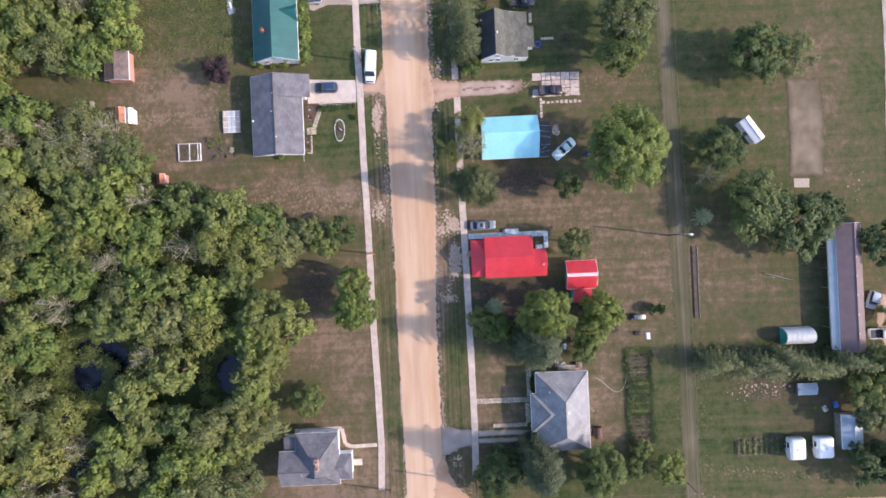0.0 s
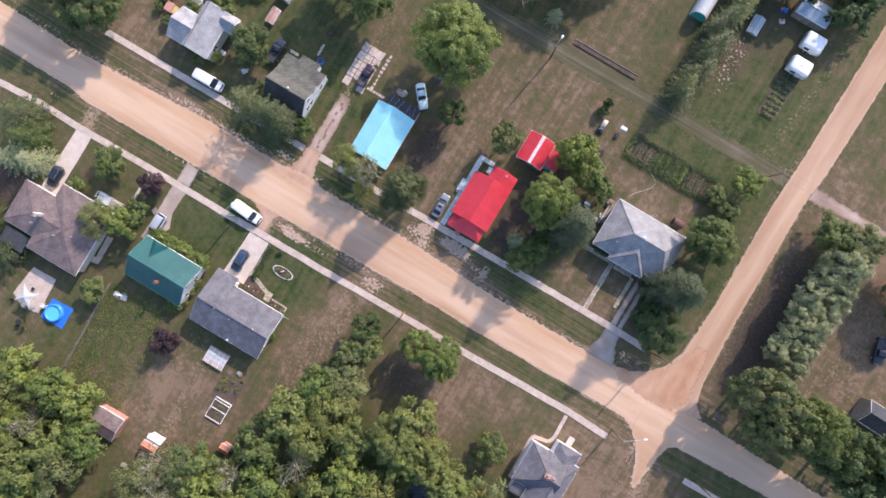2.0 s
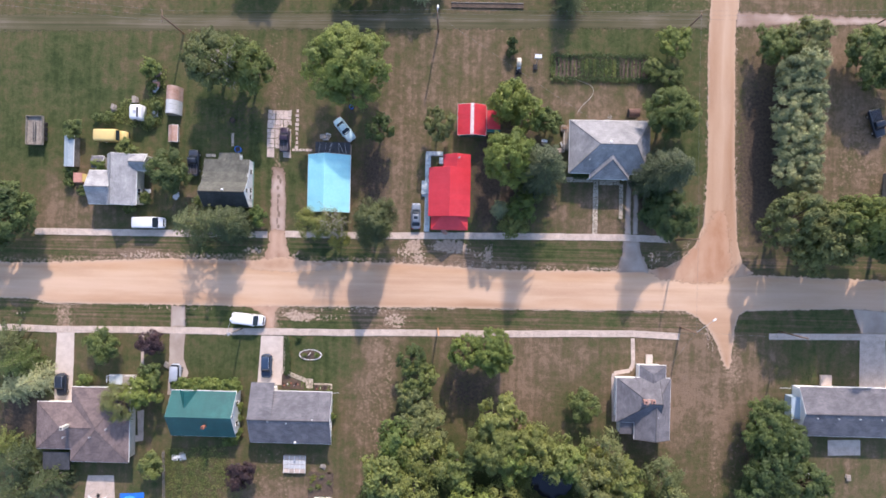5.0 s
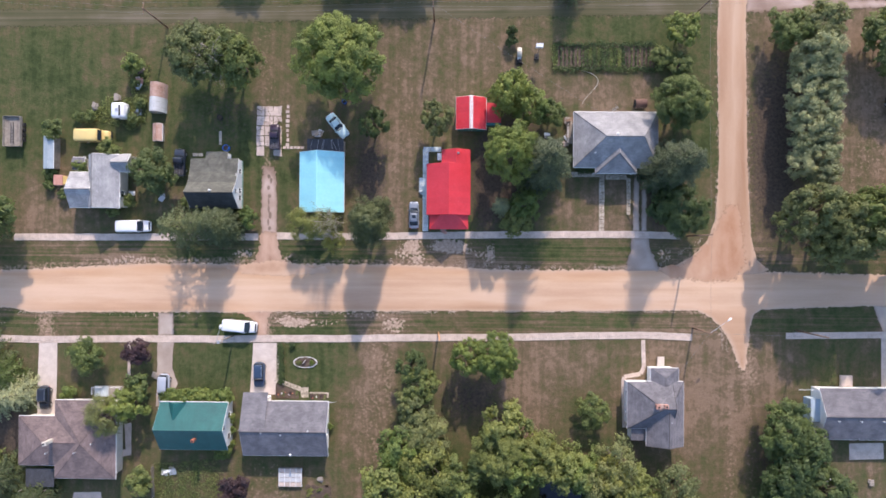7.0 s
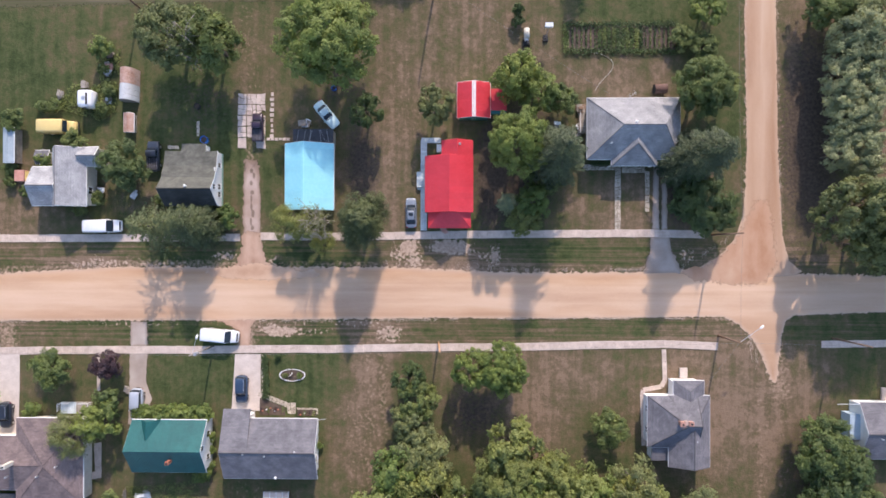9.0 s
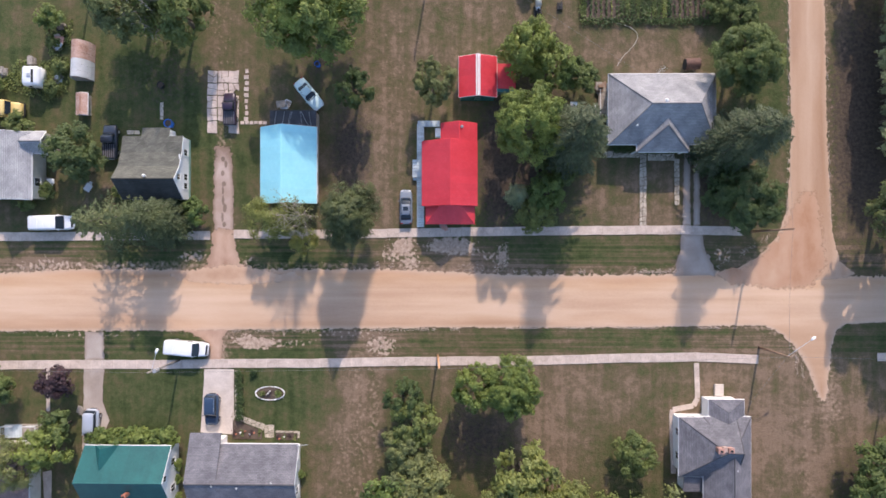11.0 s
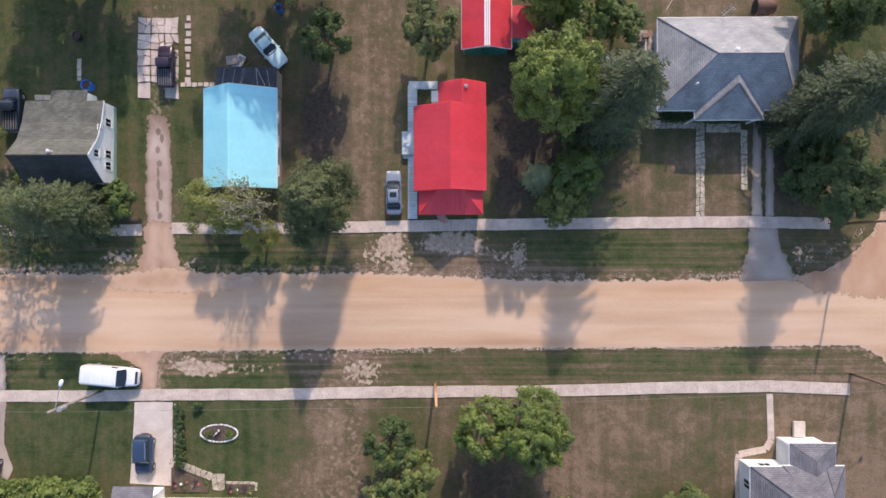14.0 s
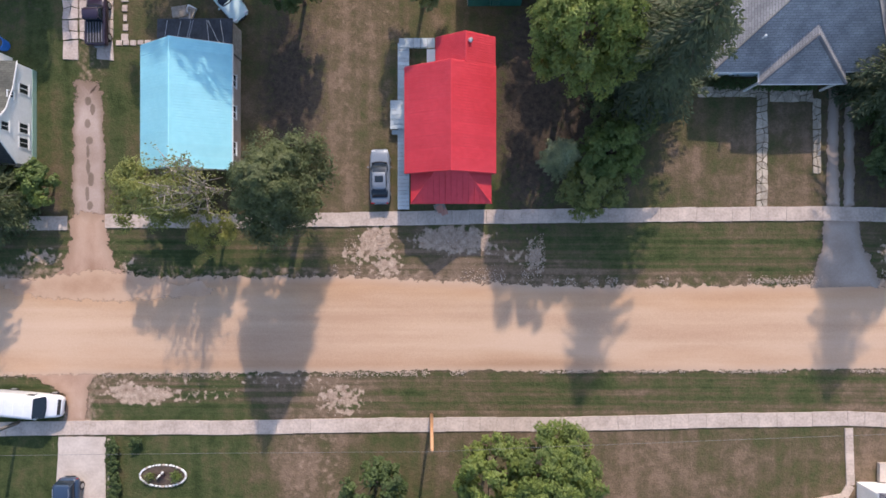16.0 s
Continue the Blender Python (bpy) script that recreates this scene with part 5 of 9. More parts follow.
# ---- driveways, paths, yards ----
sheet("driveway", [(-71.28, -16.18), (-68.12, -16.08), (-68.15, -22.34), (-68.28, -28.81), (-71.54, -28.92), (-71.52, -22.45)], 0.02, PALE_CONCRETE, "pale concrete driveway", "driveway", 0.04, 0.6, 31)
sheet("driveway", [(-50.56, -16.07), (-47.74, -15.98), (-47.92, -20.67), (-47.00, -23.24), (-48.47, -26.92), (-50.77, -27.21), (-50.61, -21.79)], 0.02, GRAVEL, "grey gravel driveway", "driveway", 0.1, 0.5, 33, soft=0.3)
sheet("driveway_apron", [(-50.39, -10.97), (-47.77, -11.10), (-47.77, -14.84), (-50.49, -14.92)], 0.015, GRAVEL, "dusty driveway mouth", "driveway", 0.06, 0.4, 34, soft=0.9)
sheet("driveway", [(-33.85, -16.08), (-29.78, -16.07), (-29.74, -22.25), (-29.5, -25.01), (-34.36, -24.73), (-34.07, -20.41)], 0.02, PALE_CONCRETE, "pale concrete driveway", "driveway", 0.04, 0.6, 35)
sheet("driveway_track", [(-32.5, 14.6), (-30.2, 14.4), (-29.9, 9.0), (-29.8, 2.55), (-32.6, 2.55), (-32.7, 8.0)], 0.0, TRACK, "worn pinkish dirt drive between lawns", "driveway", 0.16, 0.4, 38, soft=lambda x, y: 1.1 if y < 11 else 1.1 + (y - 11) * 0.75)
crown_rng = random.Random(12)
for k in range(9):
    px, py, pw, pd = -31.15 + crown_rng.uniform(-0.22, 0.22), 3.7 + k * 1.15 + crown_rng.uniform(-0.3, 0.3), crown_rng.uniform(0.16, 0.34), crown_rng.uniform(0.35, 0.75)
    sheet("driveway_crown", [(px + pw * math.cos(a * 0.6283), py + pd * math.sin(a * 0.6283)) for a in range(10)], 0.006, CROWN,
          "darker earth and weeds between the wheel tracks", "driveway", 0.08, 0.2, 60 + k, soft=0.26, rest=lambda x, y: 0.003)
sheet("driveway_mouth", [(-32.79, 3.14), (-29.80, 3.13), (-29.75, 0.61), (-28.91, -1.33), (-27.44, -2.78), (-31.12, -3.08), (-34.80, -2.79), (-33.48, -1.33), (-32.89, 0.61)], 0.006, MOUTH, "scuffed dirt driveway mouth", "driveway", 0.26, 0.4, 36, soft=2.2)
sheet("driveway_apron", [(-37.25, -10.33), (-30.38, -10.31), (-31.31, -12.01), (-31.40, -13.46), (-31.60, -14.82), (-33.07, -14.83), (-33.37, -13.72), (-33.27, -12.50), (-34.55, -11.73)], 0.012, MOUTH, "bare orange dirt between street and driveway", "driveway", 0.1, 0.4, 37, soft=1.3)
sheet("driveway_track", [(31.61, 13.68), (32.46, 13.68), (32.55, 3.64), (31.42, 3.64)], 0.0, GRAVEL, "grey gravel wheel track", "driveway", 0.06, 0.4, 40, soft=0.8)
sheet("driveway_track", [(32.98, 13.67), (33.68, 13.67), (33.82, 3.64), (32.88, 3.64)], 0.002, GRAVEL, "grey gravel wheel track", "driveway", 0.06, 0.4, 54, soft=0.8)
sheet("driveway_apron", [(31.23, 2.60), (34.24, 2.64), (34.61, 0.13), (35.55, -1.77), (36.02, -3.29), (29.91, -3.39), (30.38, -1.97), (30.95, 0.13)], 0.034, GRAVEL, "grey gravel driveway mouth", "driveway", 0.08, 0.4, 42, soft=1.7)
sheet("driveway", [(73.66, -13.61), (78.10, -13.47), (78.66, -22.84), (73.72, -23.00)], 0.02, CONCRETE, "grey concrete driveway", "driveway", 0.04, 0.6, 43)
sheet("driveway_apron", [(72.21, -8.65), (79.09, -9.16), (78.59, -13.25), (73.96, -13.39)], 0.018, GRAVEL, "gravel driveway mouth", "driveway", 0.06, 0.4, 44, soft=0.9)
sheet("patio", [(68.32, -32.37), (74.07, -32.18), (74.15, -34.93), (68.39, -35.12)], 0.03, CONCRETE, "concrete patio slab", "patio", 0.0, seed=45)
sheet("patio", [(-65.04, -42.26), (-60.31, -42.20), (-59.79, -49.16), (-63.25, -49.81), (-65.92, -48.34)], 0.02, CONCRETE, "pale concrete patio by the pool", "patio", 0.1, 0.5, 46)
sheet("side_walk", [(-56.24, -30.30), (-54.99, -30.05), (-55.04, -35.67), (-57.23, -36.06), (-57.26, -35.02), (-56.01, -34.66)], 0.02, CONCRETE, "narrow concrete path round the house", "path", 0.05, 0.5, 47)
sheet("front_path", [(-55.83, -15.50), (-55.30, -15.48), (-55.22, -21.94), (-55.74, -21.95)], 0.02, CONCRETE, "narrow concrete garden path", "path", 0.03, 0.5, 48)
sheet("track", [(-30.3, 62.5), (-30.1, 68.7), (-21.5, 68.9), (-12.4, 68.4), (-12.5, 62.4), (-21.5, 62.6)], 0.0, STUBBLE, "bare strip of stubble and earth", "garden", 0.3, 0.6, 50, soft=2.2)
sheet("ramp", [(-12.12, 63.07), (-12.00, 65.82), (-10.35, 65.75), (-10.48, 63.00)], 0.03, STONE, "small pinkish slab", "slab", 0.0, seed=51)
sheet("track", [(-45.88, 80.40), (-45.72, 83.44), (-5.11, 81.30), (-5.91, 79.69), (-33.96, 80.43)], 0.01, GRAVEL, "far pale gravel walk", "path", 0.1, 0.6, 52)
sheet("yard", [(17.10, 76.72), (12.72, 76.99), (9.57, 78.07), (9.38, 82.25), (7.58, 86.46), (17.53, 97.98), (26.11, 90.65), (21.91, 83.57), (20.51, 79.43)], 0.01, DUST, "bare dusty yard beside the mobile home", "yard", 0.1, 0.6, 53, soft=2.0)
def slab_walk(name, label, pts, width, length=1.5, seed=1, material=CONCRETE, gap=0.016):
    """A sidewalk of single cast slabs along a line, a little uneven."""
    rng = random.Random(seed)
    walkway = tagged(new(name), label, "sidewalk", kind="structure")
    bm = boxes((-length / 2 + gap / 2, -width / 2, -0.12, length / 2 - gap / 2, width / 2, 0.0), bevel=0.012)
    me = mesh("slab", bm, material)
    for (ax, ay), (bx, by) in zip(pts, pts[1:]):
        d = math.hypot(bx - ax, by - ay)
        n = max(1, round(d / length))
        ang = math.degrees(math.atan2(by - ay, bx - ax))
        for k in range(n):
            t = (k + 0.5) / n
            o = new("slab", me)
            o.parent = walkway
            o.matrix_basis = pose(ax + (bx - ax) * t, ay + (by - ay) * t + rng.uniform(-0.025, 0.025), 0.045 + rng.uniform(-0.008, 0.008), rng.uniform(-0.25, 0.25), rng.uniform(-0.25, 0.25), ang + rng.uniform(-0.6, 0.6)) @ Matrix.Diagonal((d / n / length, 1, 1, 1))


slab_walk("sidewalk_north", "cracked pale concrete slab sidewalk", [(-75.82, 2.06), (-57.91, 2.14), (-38.00, 2.27), (-33.09, 2.31)], 1.2, 1.5, 1)
slab_walk("sidewalk_north_middle", "cracked pale concrete slab sidewalk", [(-29.85, 2.46), (-14.54, 2.49), (-0.05, 2.77), (19.04, 2.99), (31.14, 3.07), (39.56, 2.90)], 1.2, 1.5, 2)
slab_walk("sidewalk_south", "long pale concrete slab sidewalk", [(-92.90, -16.43), (-79.80, -15.60), (-71.39, -15.76), (-51.10, -15.46), (-38.48, -15.44), (-31.11, -15.26), (-19.39, -15.20), (-4.86, -14.88), (9.52, -14.76), (21.40, -14.42), (33.19, -14.17), (41.62, -14.49)], 1.2, 1.5, 3)
slab_walk("front_path_white_house", "narrow jointed concrete path to the front steps", [(33.28, -15.0), (33.45, -19.8), (32.9, -20.8), (30.1, -21.35), (29.95, -22.2), (30.2, -30.0)], 0.68, 0.95, 6)
slab_walk("side_path_cottage", "short grey slab path beside the cottage", [(17.3, 18.7), (20.4, 18.6)], 0.75, 0.8, 7)
slab_walk("sidewalk_south_east", "shaded concrete slab sidewalk", [(57.58, -14.10), (73.66, -13.81), (82.44, -13.75)], 1.1, 1.5, 4)


def shrunk(q, gap):
    """A polygon drawn in from its joints by about gap metres."""
    cx, cy = sum(a for a, _ in q) / len(q), sum(b for _, b in q) / len(q)
    return [(a + (cx - a) * min(0.5, gap / (math.hypot(a - cx, b - cy) + 1e-6)), b + (cy - b) * min(0.5, gap / (math.hypot(a - cx, b - cy) + 1e-6))) for a, b in q]


def pad():
    """Broken concrete parking pad: cast bays cracked into pink-grey pieces with weedy gaps."""
    x0, y0, x1, y1 = rect(-33.54, 25.01, -29.10, 16.3)
    p = tagged(new("parking_pad"), "broken pinkish concrete slabs with weedy joints", "parking pad", kind="structure")
    rng = random.Random(12)
    mat_pad = surface("pinkish_concrete", (0.40, 0.31, 0.26), (0.64, 0.54, 0.47), 0.9, 0.9, 0.4, vary=0.14)
    nx, ny = 3, 5
    pt = {(i, j): (x0 + (x1 - x0) * i / nx + rng.uniform(-0.08, 0.08), y0 + (y1 - y0) * j / ny + rng.uniform(-0.08, 0.08)) for i in range(nx + 1) for j in range(ny + 1)}

    def between(a, b):
        t = rng.uniform(0.3, 0.7)
        return a[0] + (b[0] - a[0]) * t + rng.uniform(-0.08, 0.08), a[1] + (b[1] - a[1]) * t + rng.uniform(-0.08, 0.08)

    for i in range(nx):
        for j in range(ny):
            q = shrunk([pt[i, j], pt[i + 1, j], pt[i + 1, j + 1], pt[i, j + 1]], 0.05)
            pieces = [q]
            if rng.random() < 0.75:
                mid = [between(q[k], q[(k + 1) % 4]) for k in range(4)]
                c = (sum(a for a, _ in q) / 4 + rng.uniform(-0.3, 0.3), sum(b for _, b in q) / 4 + rng.uniform(-0.3, 0.3))
                pieces = [[q[k], mid[k], c, mid[k - 1]] for k in range(4)]
                if rng.random() < 0.5:
                    pieces = [[q[0], mid[0], c, mid[2], q[3]], [mid[0], q[1], mid[1], c], [c, mid[1], q[2], mid[2]]]
            for piece in pieces:
                if rng.random() < (0.65 if j == 0 and i else 0.3 if j == 0 else 0.03):
                    continue
                cut_back = [(a + rng.uniform(-0.03, 0.03), b + rng.uniform(-0.03, 0.03)) for a, b in shrunk(piece, rng.uniform(0.02, 0.07))]
                part("concrete_piece", prism(bmesh.new(), cut_back, -0.06, 0.03 + rng.uniform(0, 0.02)), mat_pad, p)
    for k in range(9):
        y = y0 + 1.7 + (y1 - y0 - 1.7) * k / 8.5
        part("stepping_stone", boxes((x1 + 0.75 + rng.uniform(-0.1, 0.1), y, -0.04, x1 + 1.2 + rng.uniform(-0.1, 0.1), y + 0.55, 0.03), bevel=0.02), mat_pad, p)
    for k in range(6):
        x = x1 + 0.2 + k * 0.62
        part("stepping_stone", boxes((x, y0 + 1.25 + rng.uniform(-0.1, 0.1), -0.04, x + 0.5, y0 + 1.7, 0.03), bevel=0.02), mat_pad, p)


pad()


def flag_path(name, runs, seed):
    """Crazy paving along straight runs: irregular stones that share crooked joints."""
    p = tagged(new(name), "crazy-paved flagstone garden path", "path", kind="structure")
    rng = random.Random(seed)
    for ax, ay, bx, by, w in runs:
        d = math.hypot(bx - ax, by - ay)
        ux, uy = (bx - ax) / d, (by - ay) / d
        n = max(2, round(d / 0.62))
        lanes = 2 if w > 0.65 else 1
        pt = {}
        for i in range(n + 1):
            for j in range(lanes + 1):
                inner = 0 < j < lanes
                s = d * i / n + rng.uniform(-0.24, 0.24) * (0.3 if i in (0, n) else 1)
                t = (j / lanes - 0.5 + rng.uniform(-0.22, 0.22) * (1 if inner else 0.2)) * w
                pt[i, j] = (ax + ux * s - uy * t, ay + uy * s + ux * t)
        for i in range(n):
            for j in range(lanes):
                q = [pt[i, j], pt[i + 1, j], pt[i + 1, j + 1], pt[i, j + 1]]
                cuts = [q] if rng.random() < 0.6 else ([[q[0], q[1], q[2]], [q[0], q[2], q[3]]] if rng.random() < 0.5 else [[q[0], q[1], q[3]], [q[1], q[2], q[3]]])
                for c in cuts:
                    part("flagstone", prism(bmesh.new(), shrunk(c, rng.uniform(0.04, 0.07)), -0.04, 0.025 + rng.uniform(0, 0.02)), STONE, p)


flag_path("garden_path", [(26.09, 3.65, 26.10, 13.94, 0.95), (20.71, 13.35, 25.58, 13.33, 0.9), (26.71, 12.99, 30.39, 12.97, 1.1), (30.67, 12.73, 30.67, 6.40, 0.7)], 6)
flag_path("driveway_edging", [(-29.45, -16.2, -29.4, -22.7, 0.46)], 8)
flag_path("stone_step_path", [(-30.1, -22.25, -25.6, -24.0, 0.8), (-24.85, -23.7, -24.85, -25.4, 1.4), (-24.05, -24.6, -20.95, -24.62, 0.3), (-20.85, -24.5, -20.85, -25.5, 0.3)], 7)

flag_path("stepping_path", [(-39.81, 20.62, -39.81, 18.21, 0.5), (-44.64, 16.50, -42.83, 16.50, 0.6)], 9)

# ---- trees ----


def leaf_mesh(name, centres, sizes, normals, rng, long=1.0, along=None):
    """A crown from single folded leaf sprays: every spray is a small bent quad with its own tilt."""
    n = len(centres)
    t = rng.normal(size=(n, 3))
    u = np.cross(normals, t) if along is None else along + t * 0.25
    u /= np.linalg.norm(u, axis=1, keepdims=True) + 1e-9
    v = np.cross(normals, u)
    s = sizes[:, None]
    a = centres - u * s * 0.5 * long
    b = centres + v * s * 0.38 - normals * s * 0.10
    c = centres + u * s * 0.5 * long
    d = centres - v * s * 0.38 - normals * s * 0.10
    verts = np.stack([a, b, c, d], 1).reshape(-1, 3)
    idx = np.arange(n)[:, None] * 4
    faces = np.concatenate([idx + (0, 1, 2), idx + (0, 2, 3)], 0)
    me = bpy.data.meshes.new(name)
    me.from_pydata(verts.tolist(), [], faces.tolist())
    me.materials.append(L_MID)
    return me


def limb_mesh(name, rows, material, sides=4):
    """Trunk and limbs as tapered rods: (a, b, r0, r1)."""
    bm = bmesh.new()
    for a, b, r0, r1 in rows:
        rod(bm, a, b, r0, r1, sides)
    me = mesh(name, bm, material, True)
    return me


def broadleaf(seed, r, h, n, lobes, size, sparse=0.0, loose=0.0, long=1.0, low=0.16, fill=0.10, puff=1.0, taper=0.0):
    """Meshes of a broad tree (trunk, crown): limbs carry lobes, lobes carry clumps, clumps carry leaf sprays."""
    rng = np.random.default_rng(seed)
    zc, rz = h * (1 + low) / 2, h * (1 - low) / 2
    lc, lr, ld = [], [], []
    turn = rng.uniform(0, 6.28)
    for k in range(lobes):
        w = 1 - (k + 0.5) / lobes * 1.5 + rng.uniform(-0.08, 0.08)
        w = min(0.98, max(-0.6, w))
        ang = turn + k * 2.39996 + rng.uniform(-0.35, 0.35)
        q = math.sqrt(1 - w * w)
        d = np.array((q * math.cos(ang), q * math.sin(ang), w))
        size_k = rng.uniform(0.30, 0.46) * puff * (1.25 if lobes < 10 else 0.88 if lobes > 14 else 1.0)
        reach = rng.uniform(0.74, 1.13)
        c = d * (reach - size_k)
        lc.append((c[0] * r, c[1] * r, zc + c[2] * rz)), lr.append(size_k * r), ld.append(d)
    lc, lr, ld = np.array(lc), np.array(lr), np.array(ld)
    flat = np.array((1.0, 1.0, min(1.1, rz / r)))
    per = 10
    m = lobes * per
    who = np.repeat(np.arange(lobes), per)
    e = rng.normal(size=(m, 3)) * 0.75 + ld[who] * 0.7 + (0, 0, 0.25)
    e /= np.linalg.norm(e, axis=1, keepdims=True)
    sr = lr[who] * rng.uniform(0.20, 0.48, m) * (1 + 0.35 * loose)
    sc = lc[who] + e * (lr[who] * rng.uniform(0.55, 1.08, m))[:, None] * flat
    pick = rng.choice(m, n, p=sr**2 / (sr**2).sum())
    d = rng.normal(size=(n, 3)) + e[pick] * 0.55
    d /= np.linalg.norm(d, axis=1, keepdims=True)
    d[:, 2] = np.where(d[:, 2] < -0.3, -d[:, 2], d[:, 2])
    shell = rng.uniform(0.5 - 0.3 * loose, 1.05 + 0.35 * loose, (n, 1))
    pts = sc[pick] + d * sr[pick][:, None] * shell * (1.0, 1.0, 0.8)
    nn = d * 0.55 + e[pick] * 0.45 + rng.normal(size=d.shape) * 0.33 + (0, 0, 0.35)
    sizes = size * rng.uniform(0.65, 1.3, n)
    if sparse:
        keep = rng.uniform(size=n) > sparse
        pts, nn, sizes = pts[keep], nn[keep], sizes[keep]
    k = int(n * fill)
    if k:
        at = rng.integers(0, lobes, k)
        inner = rng.normal(size=(k, 3))
        inner /= np.linalg.norm(inner, axis=1, keepdims=True)
        pts = np.concatenate([pts, lc[at] + inner * (lr[at] * rng.uniform(0.1, 0.72, k))[:, None] * flat])
        nn = np.concatenate([nn, rng.normal(size=(k, 3)) * 0.4 + (0, 0, 1)])
        sizes = np.concatenate([sizes, size * 2.3 * rng.uniform(0.7, 1.2, k)])
    nn /= np.linalg.norm(nn, axis=1, keepdims=True)
    if taper:
        pts[:, :2] *= 1 - taper * np.clip(pts[:, 2:] / h - 0.42, 0, 0.58) / 0.58
    crown = leaf_mesh("crown", pts, sizes, nn, rng, long)
    rows = [((0, 0, -0.1), (0.05, 0.03, h * 0.34), r * 0.075, r * 0.055)]
    for k in range(0, lobes, max(1, lobes // 7)):
        b = Vector(lc[k])
        mid = Vector((b.x * 0.3, b.y * 0.3, h * 0.34 + (b.z - h * 0.34) * 0.35))
        rows += [((0.05, 0.03, h * 0.33), mid, r * 0.04, r * 0.026), (mid, b, r * 0.026, r * 0.008)]
    return limb_mesh("trunk", rows, BARK), crown


def bare(seed, r, h):
    """A half-dead tree: many grey twigs and thin foliage."""
    rng = np.random.default_rng(seed)
    rows = [((0, 0, -0.1), (0, 0, h * 0.4), r * 0.07, r * 0.05)]
    tips = []
    for k in range(22):
        ang, w = rng.uniform(0, 6.28), rng.uniform(0.05, 1)
        rad = r * math.sqrt(max(0.05, 1 - w * w * 0.8)) * rng.uniform(0.6, 0.95)
        b = Vector((rad * math.cos(ang), rad * math.sin(ang), h * (0.45 + 0.5 * w)))
        m = b * 0.45 + Vector((0, 0, h * 0.2))
        rows += [((0, 0, h * 0.35), m, r * 0.025, r * 0.016), (m, b, r * 0.016, 0.025)]
        for j in range(7):
            s = m.lerp(b, rng.uniform(0.2, 1.0))
            e = s + Vector(rng.normal(size=3)) * r * 0.15 + Vector((0, 0, r * 0.05))
            rows.append((s, e, 0.042, 0.016))
            tips.append(e)
    tips = np.array([tuple(t) for t in tips])
    n = 1500
    pts = tips[rng.integers(0, len(tips), n)] + rng.normal(size=(n, 3)) * r * 0.09
    nn = rng.normal(size=(n, 3)) + (0, 0, 0.8)
    nn /= np.linalg.norm(nn, axis=1, keepdims=True)
    return limb_mesh("trunk", rows, GREY_BARK, 3), leaf_mesh("crown", pts, 0.19 * rng.uniform(0.6, 1.4, n), nn, rng)


def conifer(seed, r, h, whorls, boughs, size, gap=0.32, dome=0.62, fan=0.34):
    """A spruce: whorls of drooping boughs, each a flat fan of side twigs, that narrow to the tip."""
    rng = np.random.default_rng(seed)
    pts, nn, way, rows = [], [], [], [((0, 0, -0.1), (0, 0, h * 0.97), r * 0.06, 0.03)]
    for k in range(whorls):
        t = k / (whorls - 1)
        z = h * (0.07 + 0.90 * t)
        rad = r * (1 - t) ** dome * rng.uniform(0.86, 1.06) + 0.18
        count = max(4, round(boughs * (1 - 0.45 * t)))
        for j in range(count):
            ang = (j + rng.uniform(-0.28, 0.28)) * math.tau / count + k * 1.1
            ln = rad * rng.uniform(0.70, 1.12)
            dx, dy = math.cos(ang), math.sin(ang)
            lift = rng.uniform(-0.10, 0.12)
            if k % 3 == 0 and j % 2 == 0:
                rows.append(((0, 0, z), (dx * ln * 0.9, dy * ln * 0.9, z - ln * 0.30), 0.04, 0.012))
            for q in np.arange(0.22 if k < whorls * 0.6 else 0.05, 1.0, gap / max(ln, 0.5)):
                zb = z - ln * (0.18 * q + 0.20 * q * q) + lift * ln * q
                tl = ln * fan * (1.05 - q) + 0.20
                for side in (-1, 1):
                    tx, ty = dx * 0.80 - dy * 0.60 * side, dy * 0.80 + dx * 0.60 * side
                    for u in np.arange(0.12, tl, size * 1.15):
                        pts.append((dx * ln * q + tx * u, dy * ln * q + ty * u, zb - u * 0.22 + rng.normal() * 0.05))
                        nn.append((tx * 0.30 + dx * 0.25 + rng.normal() * 0.28, ty * 0.30 + dy * 0.25 + rng.normal() * 0.28, 0.85))
                        way.append((tx + rng.normal() * 0.2, ty + rng.normal() * 0.2, -0.25))
            pts.append((dx * ln * 1.03, dy * ln * 1.03, z - ln * 0.38 + lift * ln))
            nn.append((dx * 0.3, dy * 0.3, 0.9)), way.append((dx, dy, -0.2))
    pts, nn = np.array(pts), np.array(nn)
    nn /= np.linalg.norm(nn, axis=1, keepdims=True)
    return limb_mesh("trunk", rows, BARK), leaf_mesh("crown", pts, size * rng.uniform(0.75, 1.3, len(pts)), nn, rng, 1.9, np.array(way))


